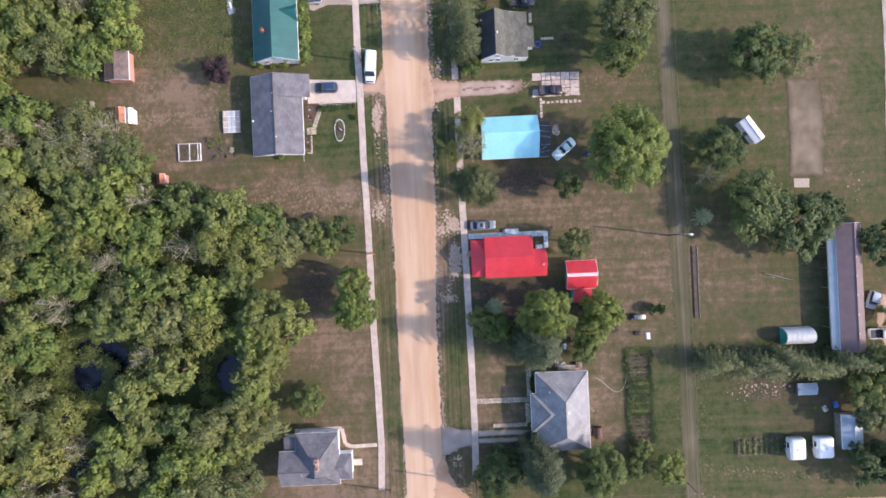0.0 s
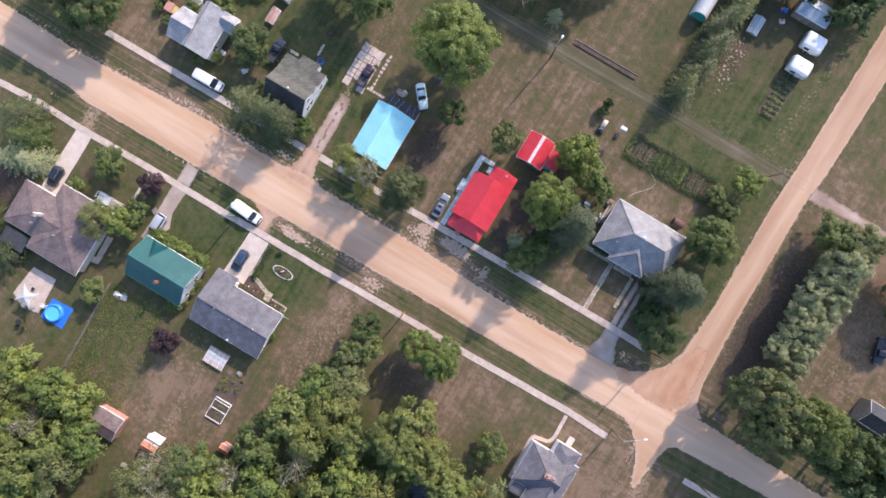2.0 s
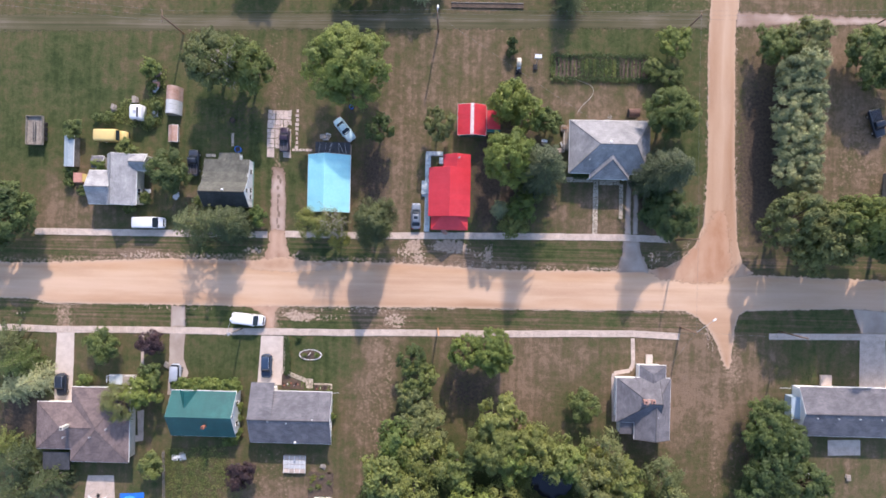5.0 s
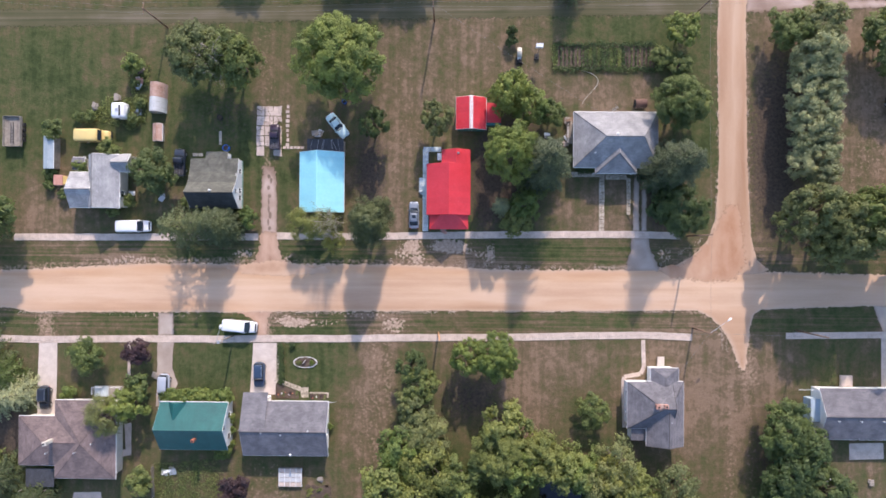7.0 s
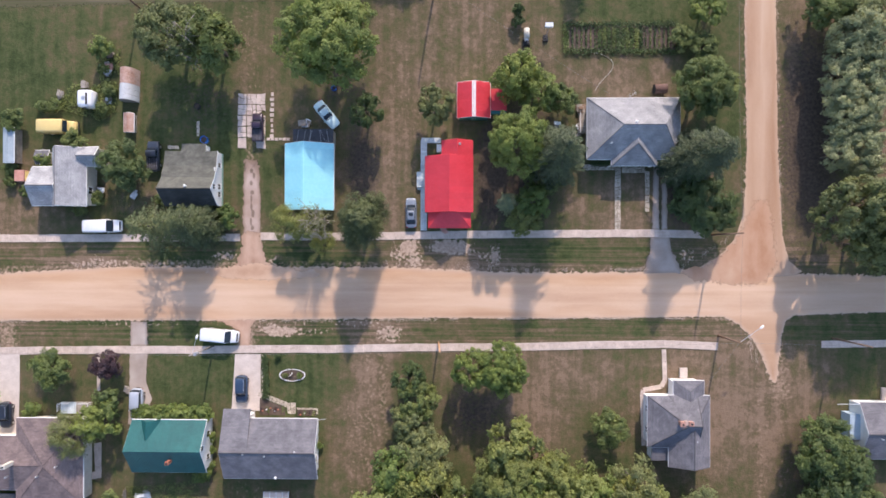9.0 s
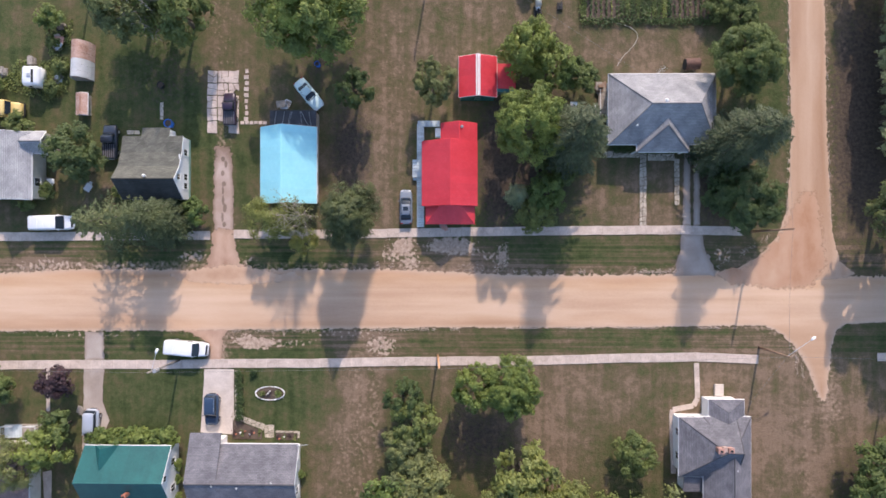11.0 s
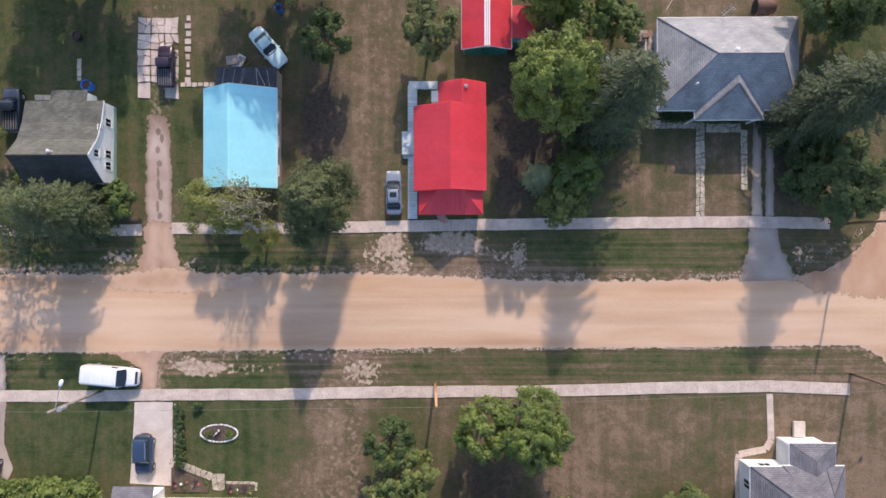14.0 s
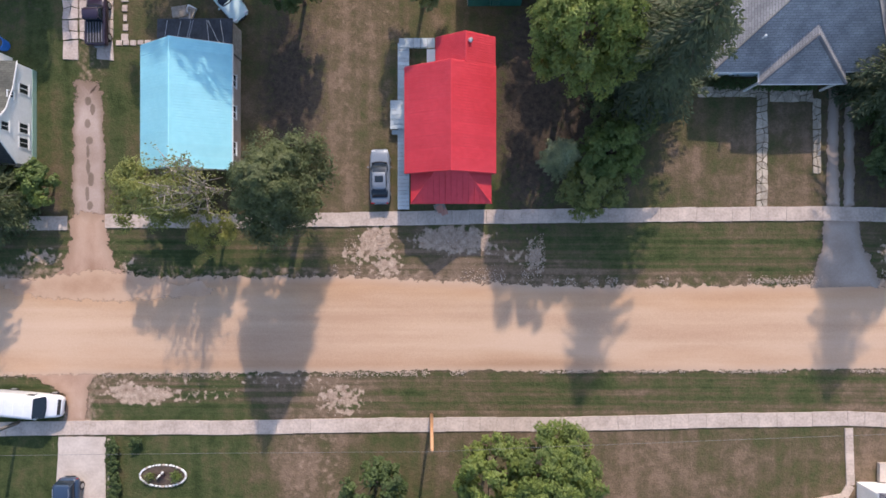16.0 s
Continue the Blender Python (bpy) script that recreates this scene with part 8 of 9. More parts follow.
def mobile_home():
    r = rect(-3.52, 68.20, 19.15, 72.62)
    h = thing("mobile_home", "long mobile home with brown roof", "house", *centre(r))
    block(h, r, 3.0, CREAM, 0.15)
    gable(h, r, 3.0, 3.9, "x", MAUVE, CREAM, inset=0.15, split=0.6)
    a = rect(-3.19, 67.01, 18.85, 68.11)
    part("awning", slab(bmesh.new(), [(a[0], a[1], 2.4), (a[2], a[1], 2.4), (a[2], r[1] + 0.1, 2.9), (a[0], r[1] + 0.1, 2.9)], 0.05), BLUE_SHEET, h, "pale blue-grey awning along the wall", world=True)
    for k in range(7):
        x = a[0] + 0.3 + (a[2] - a[0] - 0.6) * k / 6
        part("awning_post", boxes((x - 0.04, a[1] + 0.1, 0, x + 0.04, a[1] + 0.18, 2.4)), STEEL, h, world=True)
    for k in range(6):
        vent(h, r[0] + 2.5 + k * 3.4, centre(r)[1] + 0.6, 3.5, 0.3)
    for k in range(5):
        window_on(h, r[0] + 2.5 + k * 4.2, r[1] + 0.15, 1.9, 1.1, 0.9, "s")


mobile_home()


def playhouse():
    x0, y0, x1, y1 = rect(-68.00, 12.72, -65.41, 10.96)
    p = thing("playhouse", "plastic playhouse in red and yellow", "playhouse", (x0 + x1) / 2, (y0 + y1) / 2)
    m = x0 + (x1 - x0) * 0.6
    part("red_roof", boxes((x0, y0, 0, m, y1, 1.5), bevel=0.08), PINK, p, world=True)
    part("slide", slab(bmesh.new(), [(m, y0 + 0.2, 1.3), (m, y1 - 0.2, 1.3), (x1, y1 - 0.2, 0.2), (x1, y0 + 0.2, 0.2)], 0.06), P_YELLOW, p, "yellow slide", world=True)
    part("slide_side", boxes((m, y0 + 0.14, 0.0, m + 0.1, y1 - 0.14, 1.25)), P_YELLOW, p, world=True)


playhouse()


def pool():
    cx, cy = -57.25, -47.43
    t = thing("swimming_pool", "round blue inflatable pool with clear water", "pool", cx, cy)
    bm = bmesh.new()
    n = 36
    for r0, r1, z0, z1 in ((1.62, 1.62, 0.02, 0.78), (1.62, 1.38, 0.78, 0.86), (1.38, 1.36, 0.86, 0.1)):
        ring0 = [bm.verts.new((r0 * math.cos(k * math.tau / n), r0 * math.sin(k * math.tau / n), z0)) for k in range(n)]
        ring1 = [bm.verts.new((r1 * math.cos(k * math.tau / n), r1 * math.sin(k * math.tau / n), z1)) for k in range(n)]
        for k in range(n):
            bm.faces.new((ring0[k], ring0[(k + 1) % n], ring1[(k + 1) % n], ring1[k]))
    bmesh.ops.remove_doubles(bm, verts=bm.verts, dist=0.002)
    bmesh.ops.recalc_face_normals(bm, faces=bm.faces)
    part("wall", bm, POOL_WALL, t, "", True)
    w = bmesh.new()
    bmesh.ops.create_circle(w, cap_ends=True, segments=n, radius=1.37)
    bmesh.ops.translate(w, verts=w.verts, vec=(0, 0, 0.62))
    part("water", w, POOL_WATER, t)
    sheet("ground_tarp", [(-59.24, -49.48), (-59.06, -45.39), (-54.60, -45.15), (-54.63, -49.53)], 0.015, TARP, "square blue tarpaulin under the pool", "tarpaulin", 0.1, 0.5, 77, kind="", thick=0.01)
    st = thing("pool_ladder", "pale plastic pool steps", "ladder", -59.41, -47.25)
    for sx in (-0.315, 0.315):
        part("side_rail", boxes((sx - 0.035, -0.3, 0, sx + 0.035, 0.3, 1.1)), TRIM, st)
    for k in range(4):
        part("step", boxes((-0.28, -0.25, 0.2 + k * 0.24, 0.28, 0.05, 0.24 + k * 0.24)), TRIM, st)


pool()


def canopy():
    cx, cy = -62.04, -46.71
    c = thing("canopy", "white four-cornered garden canopy", "canopy", cx, cy, 0, 42)
    bm = bmesh.new()
    top, tips = bm.verts.new((0, 0, 3.1)), []
    for k in range(16):
        a = k * math.tau / 16
        far = 1.0 if k % 4 else 2.5
        r = far if k % 4 == 0 else (1.25 if k % 2 else 1.05)
        tips.append(bm.verts.new((r * math.cos(a), r * math.sin(a), 2.15 if k % 4 == 0 else 2.45)))
    for k in range(16):
        bm.faces.new((top, tips[k], tips[(k + 1) % 16]))
    bmesh.ops.solidify(bm, geom=bm.faces[:], thickness=0.02)
    part("cover", bm, CANVAS, c)
    for k in range(4):
        a = k * math.tau / 4
        part("pole", rod(bmesh.new(), (2.4 * math.cos(a), 2.4 * math.sin(a), 0), (2.4 * math.cos(a), 2.4 * math.sin(a), 2.15), 0.03, 0.03, 6), STEEL, c)


canopy()


def lawn_chair(x, y, turn, col, label):
    c = thing("lawn_chair", label, "chair", x, y, 0, turn, "patio chairs")
    part("seat", boxes((-0.28, -0.28, 0.38, 0.28, 0.28, 0.43), bevel=0.02), col, c)
    b = boxes((-0.28, 0.24, 0.42, 0.28, 0.30, 0.95), bevel=0.02)
    part("backrest", b, col, c)
    for sx in (-0.25, 0.25):
        for sy in (-0.25, 0.25):
            part("leg", boxes((sx - 0.02, sy - 0.02, 0, sx + 0.02, sy + 0.02, 0.38)), STEEL, c)
        part("armrest", boxes((sx - 0.03, -0.28, 0.60, sx + 0.03, 0.28, 0.64)), col, c)


for (x, y), a in (((-61.75, -52.95), 30), ((-60.70, -52.93), 150), ((-65.06, -49.44), 80), ((-62.86, -45.68), 250), ((-62.08, -49.09), 10)):
    lawn_chair(x, y, a, DARK, "dark patio chair on the concrete patio")
tb = thing("patio_table", "round dark patio table", "table", -61.90, -52.21)
part("tabletop", rod(bmesh.new(), (0, 0, 0.7), (0, 0, 0.74), 0.55, 0.55, 20), DARK, tb)
part("leg", rod(bmesh.new(), (0, 0, 0), (0, 0, 0.7), 0.05, 0.04, 8), DARK, tb)


def hoop():
    bx, by = 14.78, 33.52
    h = thing("basketball_hoop", "portable basketball hoop with white backboard", "basketball hoop", bx, by)
    part("base", boxes((-0.4, -0.55, 0, 0.4, 0.45, 0.3), bevel=0.08), DARK, h)
    part("pole", rod(bmesh.new(), (0, 0, 0.2), (0.05, 0.5, 3.1), 0.06, 0.05, 8), STEEL, h)
    bd = part("backboard", boxes((-0.55, 0.55, 2.75, 0.65, 0.6, 3.55), bevel=0.01), CANVAS, h)
    bd.rotation_euler = (radians(0), 0, 0)
    part("rim", rod(bmesh.new(), (0.05, 0.6, 3.0), (0.05, 1.05, 3.0), 0.22, 0.22, 16), ORANGE, bd)
    part("top_board", slab(bmesh.new(), [(-0.55, 0.5, 3.55), (0.65, 0.5, 3.55), (0.65, 1.1, 3.62), (-0.55, 1.1, 3.62)], 0.03), CANVAS, bd)


hoop()


def fuel_tank(x, y, turn, label):
    t = thing("fuel_tank", label, "tank", x, y, 0, turn)
    part("tank", rod(bmesh.new(), (-0.75, 0, 1.0), (0.75, 0, 1.0), 0.42, 0.42, 18), P_CREAM, t, "", True)
    for x0 in (-0.5, 0.5):
        for s in (-0.35, 0.35):
            part("leg", rod(bmesh.new(), (x0, s, 0), (x0, s * 0.8, 0.75), 0.03, 0.03, 6), STEEL, t)
    part("cap", rod(bmesh.new(), (0, 0, 1.4), (0, 0, 1.52), 0.07, 0.07, 8), DARK, t)


fuel_tank(11.77, 33.94, 90, "cream heating-oil tank on legs")


def riding_mower(x, y, turn):
    m = thing("lawn_mower", "white and dark ride-on mower", "lawn mower", x, y, 0, turn)
    part("hood", boxes((0.1, -0.3, 0.35, 0.85, 0.3, 0.85), bevel=0.08), P_WHITE, m)
    part("seat", boxes((-0.45, -0.25, 0.5, -0.1, 0.25, 0.75), bevel=0.06), DARK, m)
    part("deck", boxes((-0.5, -0.5, 0.15, 0.3, 0.5, 0.32), bevel=0.05), DARK, m)
    part("steering_wheel", rod(bmesh.new(), (0.02, 0, 0.9), (0.0, 0, 0.93), 0.18, 0.18, 14), DARK, m)
    for x0, r in ((0.65, 0.2), (-0.4, 0.28)):
        for s in (-0.42, 0.42):
            part("tyre", rod(bmesh.new(), (x0, s - 0.08, r), (x0, s + 0.08, r), r, r, 14), DARK, m)


riding_mower(11.79, 32.73, 95)


def junk(x, y, seed, material, label, n=4, size=0.5):
    rng = random.Random(seed)
    j = thing("scrap_pile", label, "scrap", x, y, 0, rng.uniform(0, 90))
    z = 0.0
    for k in range(n):
        a, b, hh = rng.uniform(0.4, 1.2) * size, rng.uniform(0.3, 1.0) * size, rng.uniform(0.12, 0.35) * size
        ox, oy = rng.uniform(-0.5, 0.5) * size, rng.uniform(-0.5, 0.5) * size
        bm = boxes((ox - a, oy - b, z, ox + a, oy + b, z + hh), bevel=0.02)
        bm.transform(pose(0, 0, 0, 0, 0, rng.uniform(-20, 20)))
        part("scrap_piece", bm, material if k % 2 == 0 else WOOD, j)
        z += hh * 0.75


for k, ((x, y), m, lb) in enumerate((
        ((-53.82, 29.28), PINK, "heap of red and grey scrap in the grass"), ((-54.08, 28.21), STEEL, "heap of metal scrap in the grass"), ((-53.55, 31.07), DARK, "dark scrap beside a bush"),
        ((-57.87, 26.43), WOOD, "stack of weathered boards"), ((-61.65, 24.83), WOOD, "pile of brush and boards"), ((-55.11, 9.62), WHITE, "pale clutter on the porch side"),
        ((-49.97, 9.00), PALE_SHEET, "pale plastic clutter on the lawn"), ((-54.07, 23.92), STEEL, "small scrap heap among tall weeds"), ((-48.97, -38.47), WHITE, "white garden bench and boxes"),
        ((-47.71, -38.22), STEEL, "grey yard clutter behind the house"), ((-31.82, -64.94), WOOD, "log pile beside the shed"), ((-21.98, -39.55), WOOD, "wooden barrow on the lawn"),
        ((29.78, 66.48), CREAM, "cream crate by the shed"),
        ((29.16, 68.85), TARP, "blue covered trailer load"), ((20.66, 20.12), WHITE, "white grill and boxes on the side deck"), ((16.75, 19.91), WHITE, "white utility box on the grass"),
        ((-50.92, -21.80), WOOD, "scrap boards on the grass"), ((-0.77, 3.49), PINK, "red flowers in pots by the porch"),
        ((64.74, -38.42), WHITE, "white lawn ornament by the trees"), ((71.94, -38.99), WOOD, "stump-like ornament on the back lawn"))):
    junk(x, y, 100 + k, m, lb, 5 if k < 6 else 3, 0.55)


def lean_log():
    b = thing("barrel", "rusty brown drum lying on its side behind the cottage", "barrel", 32.4, 25.3)
    part("barrel_body", rod(bmesh.new(), (-0.95, 0, 0.78), (0.95, 0.1, 0.78), 0.75, 0.75, 24), BROWN_DRUM, b, "", False)
    part("barrel_end", rod(bmesh.new(), (-1.0, 0, 0.78), (-0.94, 0, 0.78), 0.70, 0.70, 24), DARK, b, "dark open end")
    for x in (-0.5, 0.5):
        part("hoop", rod(bmesh.new(), (x - 0.03, 0, 0.78), (x + 0.03, 0, 0.78), 0.775, 0.775, 24), BROWN_DRUM, b)
        part("cradle", boxes((x - 0.08, -0.6, -0.02, x + 0.08, 0.6, 0.14)), WOOD, b)


BROWN_DRUM = surface("brown_drum_rust", (0.085, 0.042, 0.032), (0.16, 0.085, 0.062), 1.6, 0.75, 0.2)
lean_log()


def tub(x, y, r, h, material, label):
    """A round open tub with a thick rolled rim and contents a little below it."""
    t = thing("tub", label, "tub", x, y)
    bm = bmesh.new()
    n, prof = 20, [(r * 0.86, 0.0), (r * 0.98, h * 0.6), (r, h - 0.05), (r * 1.04, h), (r * 0.93, h), (r * 0.9, h * 0.75)]
    rings = [[bm.verts.new((q * math.cos(k * math.tau / n), q * math.sin(k * math.tau / n), z)) for k in range(n)] for q, z in prof]
    for a, b in zip(rings, rings[1:]):
        for k in range(n):
            bm.faces.new((a[k], a[(k + 1) % n], b[(k + 1) % n], b[k]))
    bmesh.ops.recalc_face_normals(bm, faces=bm.faces)
    part("shell", bm, material, t, "", True)
    c = bmesh.new()
    bmesh.ops.create_circle(c, cap_ends=True, segments=n, radius=r * 0.91)
    bmesh.ops.translate(c, verts=c.verts, vec=(0, 0, h * 0.76))
    part("filling", c, SOIL, t)


tub(-39.77, 22.88, 0.45, 0.6, DARK, "black rubber tub on the grass under a tree")
tub(-18.2, 25.6, 0.36, 0.9, TARP, "blue plastic barrel under the big tree")
tub(-38.55, 17.56, 0.55, 0.95, TARP, "blue plastic barrel behind the old house")

# ---- garden plots ----
crop_rng = np.random.default_rng(3)


def crop_row(parent, x0, y0, x1, y1, n, wide, leaves, tall=0.35, size=0.22):
    t = crop_rng.uniform(0, 1, n)
    pts = np.stack([x0 + (x1 - x0) * t, y0 + (y1 - y0) * t, np.zeros(n)], 1) + crop_rng.normal(size=(n, 3)) * (wide, wide, 0)
    pts[:, 2] = crop_rng.uniform(0.06, tall, n)
    nn = crop_rng.normal(size=(n, 3)) * 0.5 + (0, 0, 1)
    nn /= np.linalg.norm(nn, axis=1, keepdims=True)
    me = leaf_mesh("foliage", pts, size * crop_rng.uniform(0.6, 1.4, n), nn, crop_rng)
    me.materials[0] = leaves
    o = new("foliage", me)
    o.parent = parent
    tagged(o, kind="stuff")


def vegetable_garden():
    x0, y0, x1, y1 = rect(17.86, 35.45, 34.98, 31.51)
    sheet("garden_bed", [(x0, y0), (x1, y0), (x1, y1), (x0, y1)], 0.02, SOIL, "dark tilled vegetable plot", "garden bed", 0.25, 0.4, 81)
    g = thing("vegetable_garden", "rows of green vegetables in dark soil", "garden", (x0 + x1) / 2, (y0 + y1) / 2)
    cx, cy = (x0 + x1) / 2, (y0 + y1) / 2
    for k in range(24):
        x = x0 + 0.4 + (x1 - x0 - 0.8) * k / 23 - cx
        leaves = (L_MID, L_DARK, L_DARK, L_MID, L_DARK)[k % 5]
        many = (70, 110, 50)[k % 3] if k < 7 or k > 16 else (330, 260, 380)[k % 3]
        crop_row(g, x, y0 + 0.5 - cy, x, y1 - 0.5 - cy, many, 0.08 if many < 200 else 0.18, leaves)
    for y in (y0 - 0.1, y1 + 0.1):
        crop_row(g, x0 - cx, y - cy, x1 - cx, y - cy, 1500, 0.28, L_DARK, 0.5)
    crop_row(g, x0 - cx + 0.0, y0 - cy, x0 - cx, y1 - cy, 260, 0.25, L_MID, 0.5)


vegetable_garden()


def corner_garden():
    x0, y0, x1, y1 = rect(34.58, 50.24, 38.03, 59.28)
    sheet("garden_bed", [(x0, y0), (x1, y0), (x1, y1), (x0, y1)], 0.02, SOIL, "small tilled vegetable plot", "garden bed", 0.2, 0.4, 82)
    g = thing("vegetable_garden", "short rows of vegetables near the campers", "garden", (x0 + x1) / 2, (y0 + y1) / 2)
    for k in range(9):
        y = y0 + 0.5 + (y1 - y0 - 1) * k / 8 - (y0 + y1) / 2
        crop_row(g, (x0 - x1) / 2 + 0.3, y, (x1 - x0) / 2 - 0.3, y, 160, 0.14, L_BRIGHT if k % 2 else L_MID)


corner_garden()


def weeds(name, outline, n, leaves, label, tall=0.5, seed=4, size=0.3):
    rng = np.random.default_rng(seed)
    xs, ys = [p[0] for p in outline], [p[1] for p in outline]
    pts = []
    while len(pts) < n:
        x, y = rng.uniform(min(xs), max(xs)), rng.uniform(min(ys), max(ys))
        if inside(x, y, outline) and noise.noise((x * 0.5, y * 0.5, seed)) > -0.25:
            pts.append((x, y, rng.uniform(0.03, tall)))
    pts = np.array(pts)
    nn = rng.normal(size=pts.shape) * 0.5 + (0, 0, 1)
    nn /= np.linalg.norm(nn, axis=1, keepdims=True)
    me = leaf_mesh(name, pts, size * rng.uniform(0.5, 1.4, n), nn, rng)
    me.materials[0] = leaves
    return tagged(new(name, me), label, "weeds", kind="stuff")


weeds("weed_patch", [(-50.19, -54.68), (-50.95, -37.01), (-46.46, -36.70), (-40.39, -35.95), (-36.39, -42.34), (-36.54, -50.35), (-38.12, -57.74), (-44.16, -59.68)], 6000, L_OLIVE, "overgrown yellow-green weedy plot", 0.4, 4, 0.15)
weeds("weed_patch", [(-50.19, -54.68), (-50.95, -37.01), (-46.46, -36.70), (-40.39, -35.95), (-36.39, -42.34), (-36.54, -50.35), (-38.12, -57.74), (-44.16, -59.68)], 6500, L_BRIGHT, "green weeds in an overgrown plot", 0.35, 5, 0.16)
weeds("weed_patch", [(-56.54, 34.48), (-52.02, 31.78), (-52.89, 21.95), (-55.14, 20.61), (-62.82, 22.86), (-59.67, 26.43), (-55.16, 26.42)], 2200, L_MID, "tall weeds round the scrap heaps", 0.5, 6, 0.26)
weeds("foundation_plants", [(25.68, 14.04), (30.39, 14.02), (30.39, 13.35), (25.67, 13.37)], 500, L_DARK, "low plants under the cottage wall", 0.5, 10, 0.22)
weeds("foundation_plants", [(21.99, 14.68), (25.49, 14.66), (25.49, 13.47), (21.99, 13.48)], 500, L_DARK, "low plants under the cottage wall", 0.6, 11, 0.22)


def oval_bed():
    cx, cy = -24.77, -19.32
    rx, ry = 1.98, 0.92
    o = thing("flower_bed", "oval flower bed ringed with pale stones", "flower bed", cx, cy)
    part("soil", prism(bmesh.new(), [(rx * 0.97 * math.cos(k * math.tau / 32), ry * 0.97 * math.sin(k * math.tau / 32)) for k in range(32)], -0.05, 0.05), SOIL, o)
    rng = random.Random(9)
    for k in range(40):
        a = k * math.tau / 40 + rng.uniform(-0.02, 0.02)
        q = rng.uniform(0.085, 0.125)
        bm = boxes((-q, -0.07, 0, q, 0.07, 0.12 + rng.uniform(0, 0.06)), bevel=0.035)
        bm.transform(pose(rx * math.cos(a), ry * math.sin(a), 0, 0, 0, math.degrees(math.atan2(ry * math.cos(a), -rx * math.sin(a))) + rng.uniform(-12, 12)))
        part("edging_stone", bm, WHITE if k % 5 else PALE_CONCRETE, o)
    crop_row(o, -1.25, -0.1, -0.85, 0.0, 200, 0.18, L_YELLOW, 0.5, 0.14)
    crop_row(o, 1.0, 0, 1.3, 0, 260, 0.2, L_BRIGHT, 0.6, 0.15)
    part("ornament", rod(rod(rod(bmesh.new(), (-0.25, 0.05, 0.05), (-0.2, 0.05, 0.6), 0.12, 0.05, 8), (-0.05, 0.25, 0.03), (0.02, 0.32, 0.35), 0.14, 0.07, 8), (-0.45, -0.2, 0.03), (-0.42, -0.15, 0.3), 0.10, 0.06, 8), CANVAS, o, "small pale garden ornament")
    crop_row(o, -0.3, -0.1, 0.1, 0.2, 60, 0.15, L_PURPLE, 0.4, 0.16)


oval_bed()


def front_beds():
    for outline, pots in (([(-29.9, -22.95), (-25.9, -24.45), (-25.9, -25.6), (-29.9, -25.6)], 5), ([(-23.95, -24.75), (-21.0, -24.75), (-21.0, -25.7), (-23.95, -25.7)], 2)):
        cx, cy = sum(a for a, _ in outline) / 4, sum(b for _, b in outline) / 4
        p = thing("planting_bed", "mulched planting bed before the house wall", "flower bed", cx, cy)
        part("mulch", prism(bmesh.new(), outline, -0.05, 0.08), SOIL, p, world=True)
        half = (outline[1][0] - outline[0][0]) / 2 - 0.3
        for k in range(4):
            u = -half + 2 * half * k / 3
            crop_row(p, u - 0.1, -0.35, u + 0.1, 0.3, 40, 0.15, L_MID if k % 2 else L_PURPLE, 0.4, 0.18)
        for k in range(pots):
            u, v = -half + 0.2 + k * 0.62, -0.25 + 0.2 * (k % 3)
            part("flower_pot", rod(bmesh.new(), (u, v, 0.05), (u, v, 0.28), 0.10, 0.13, 10), CANVAS if k % 2 else BRICK, p)


front_beds()


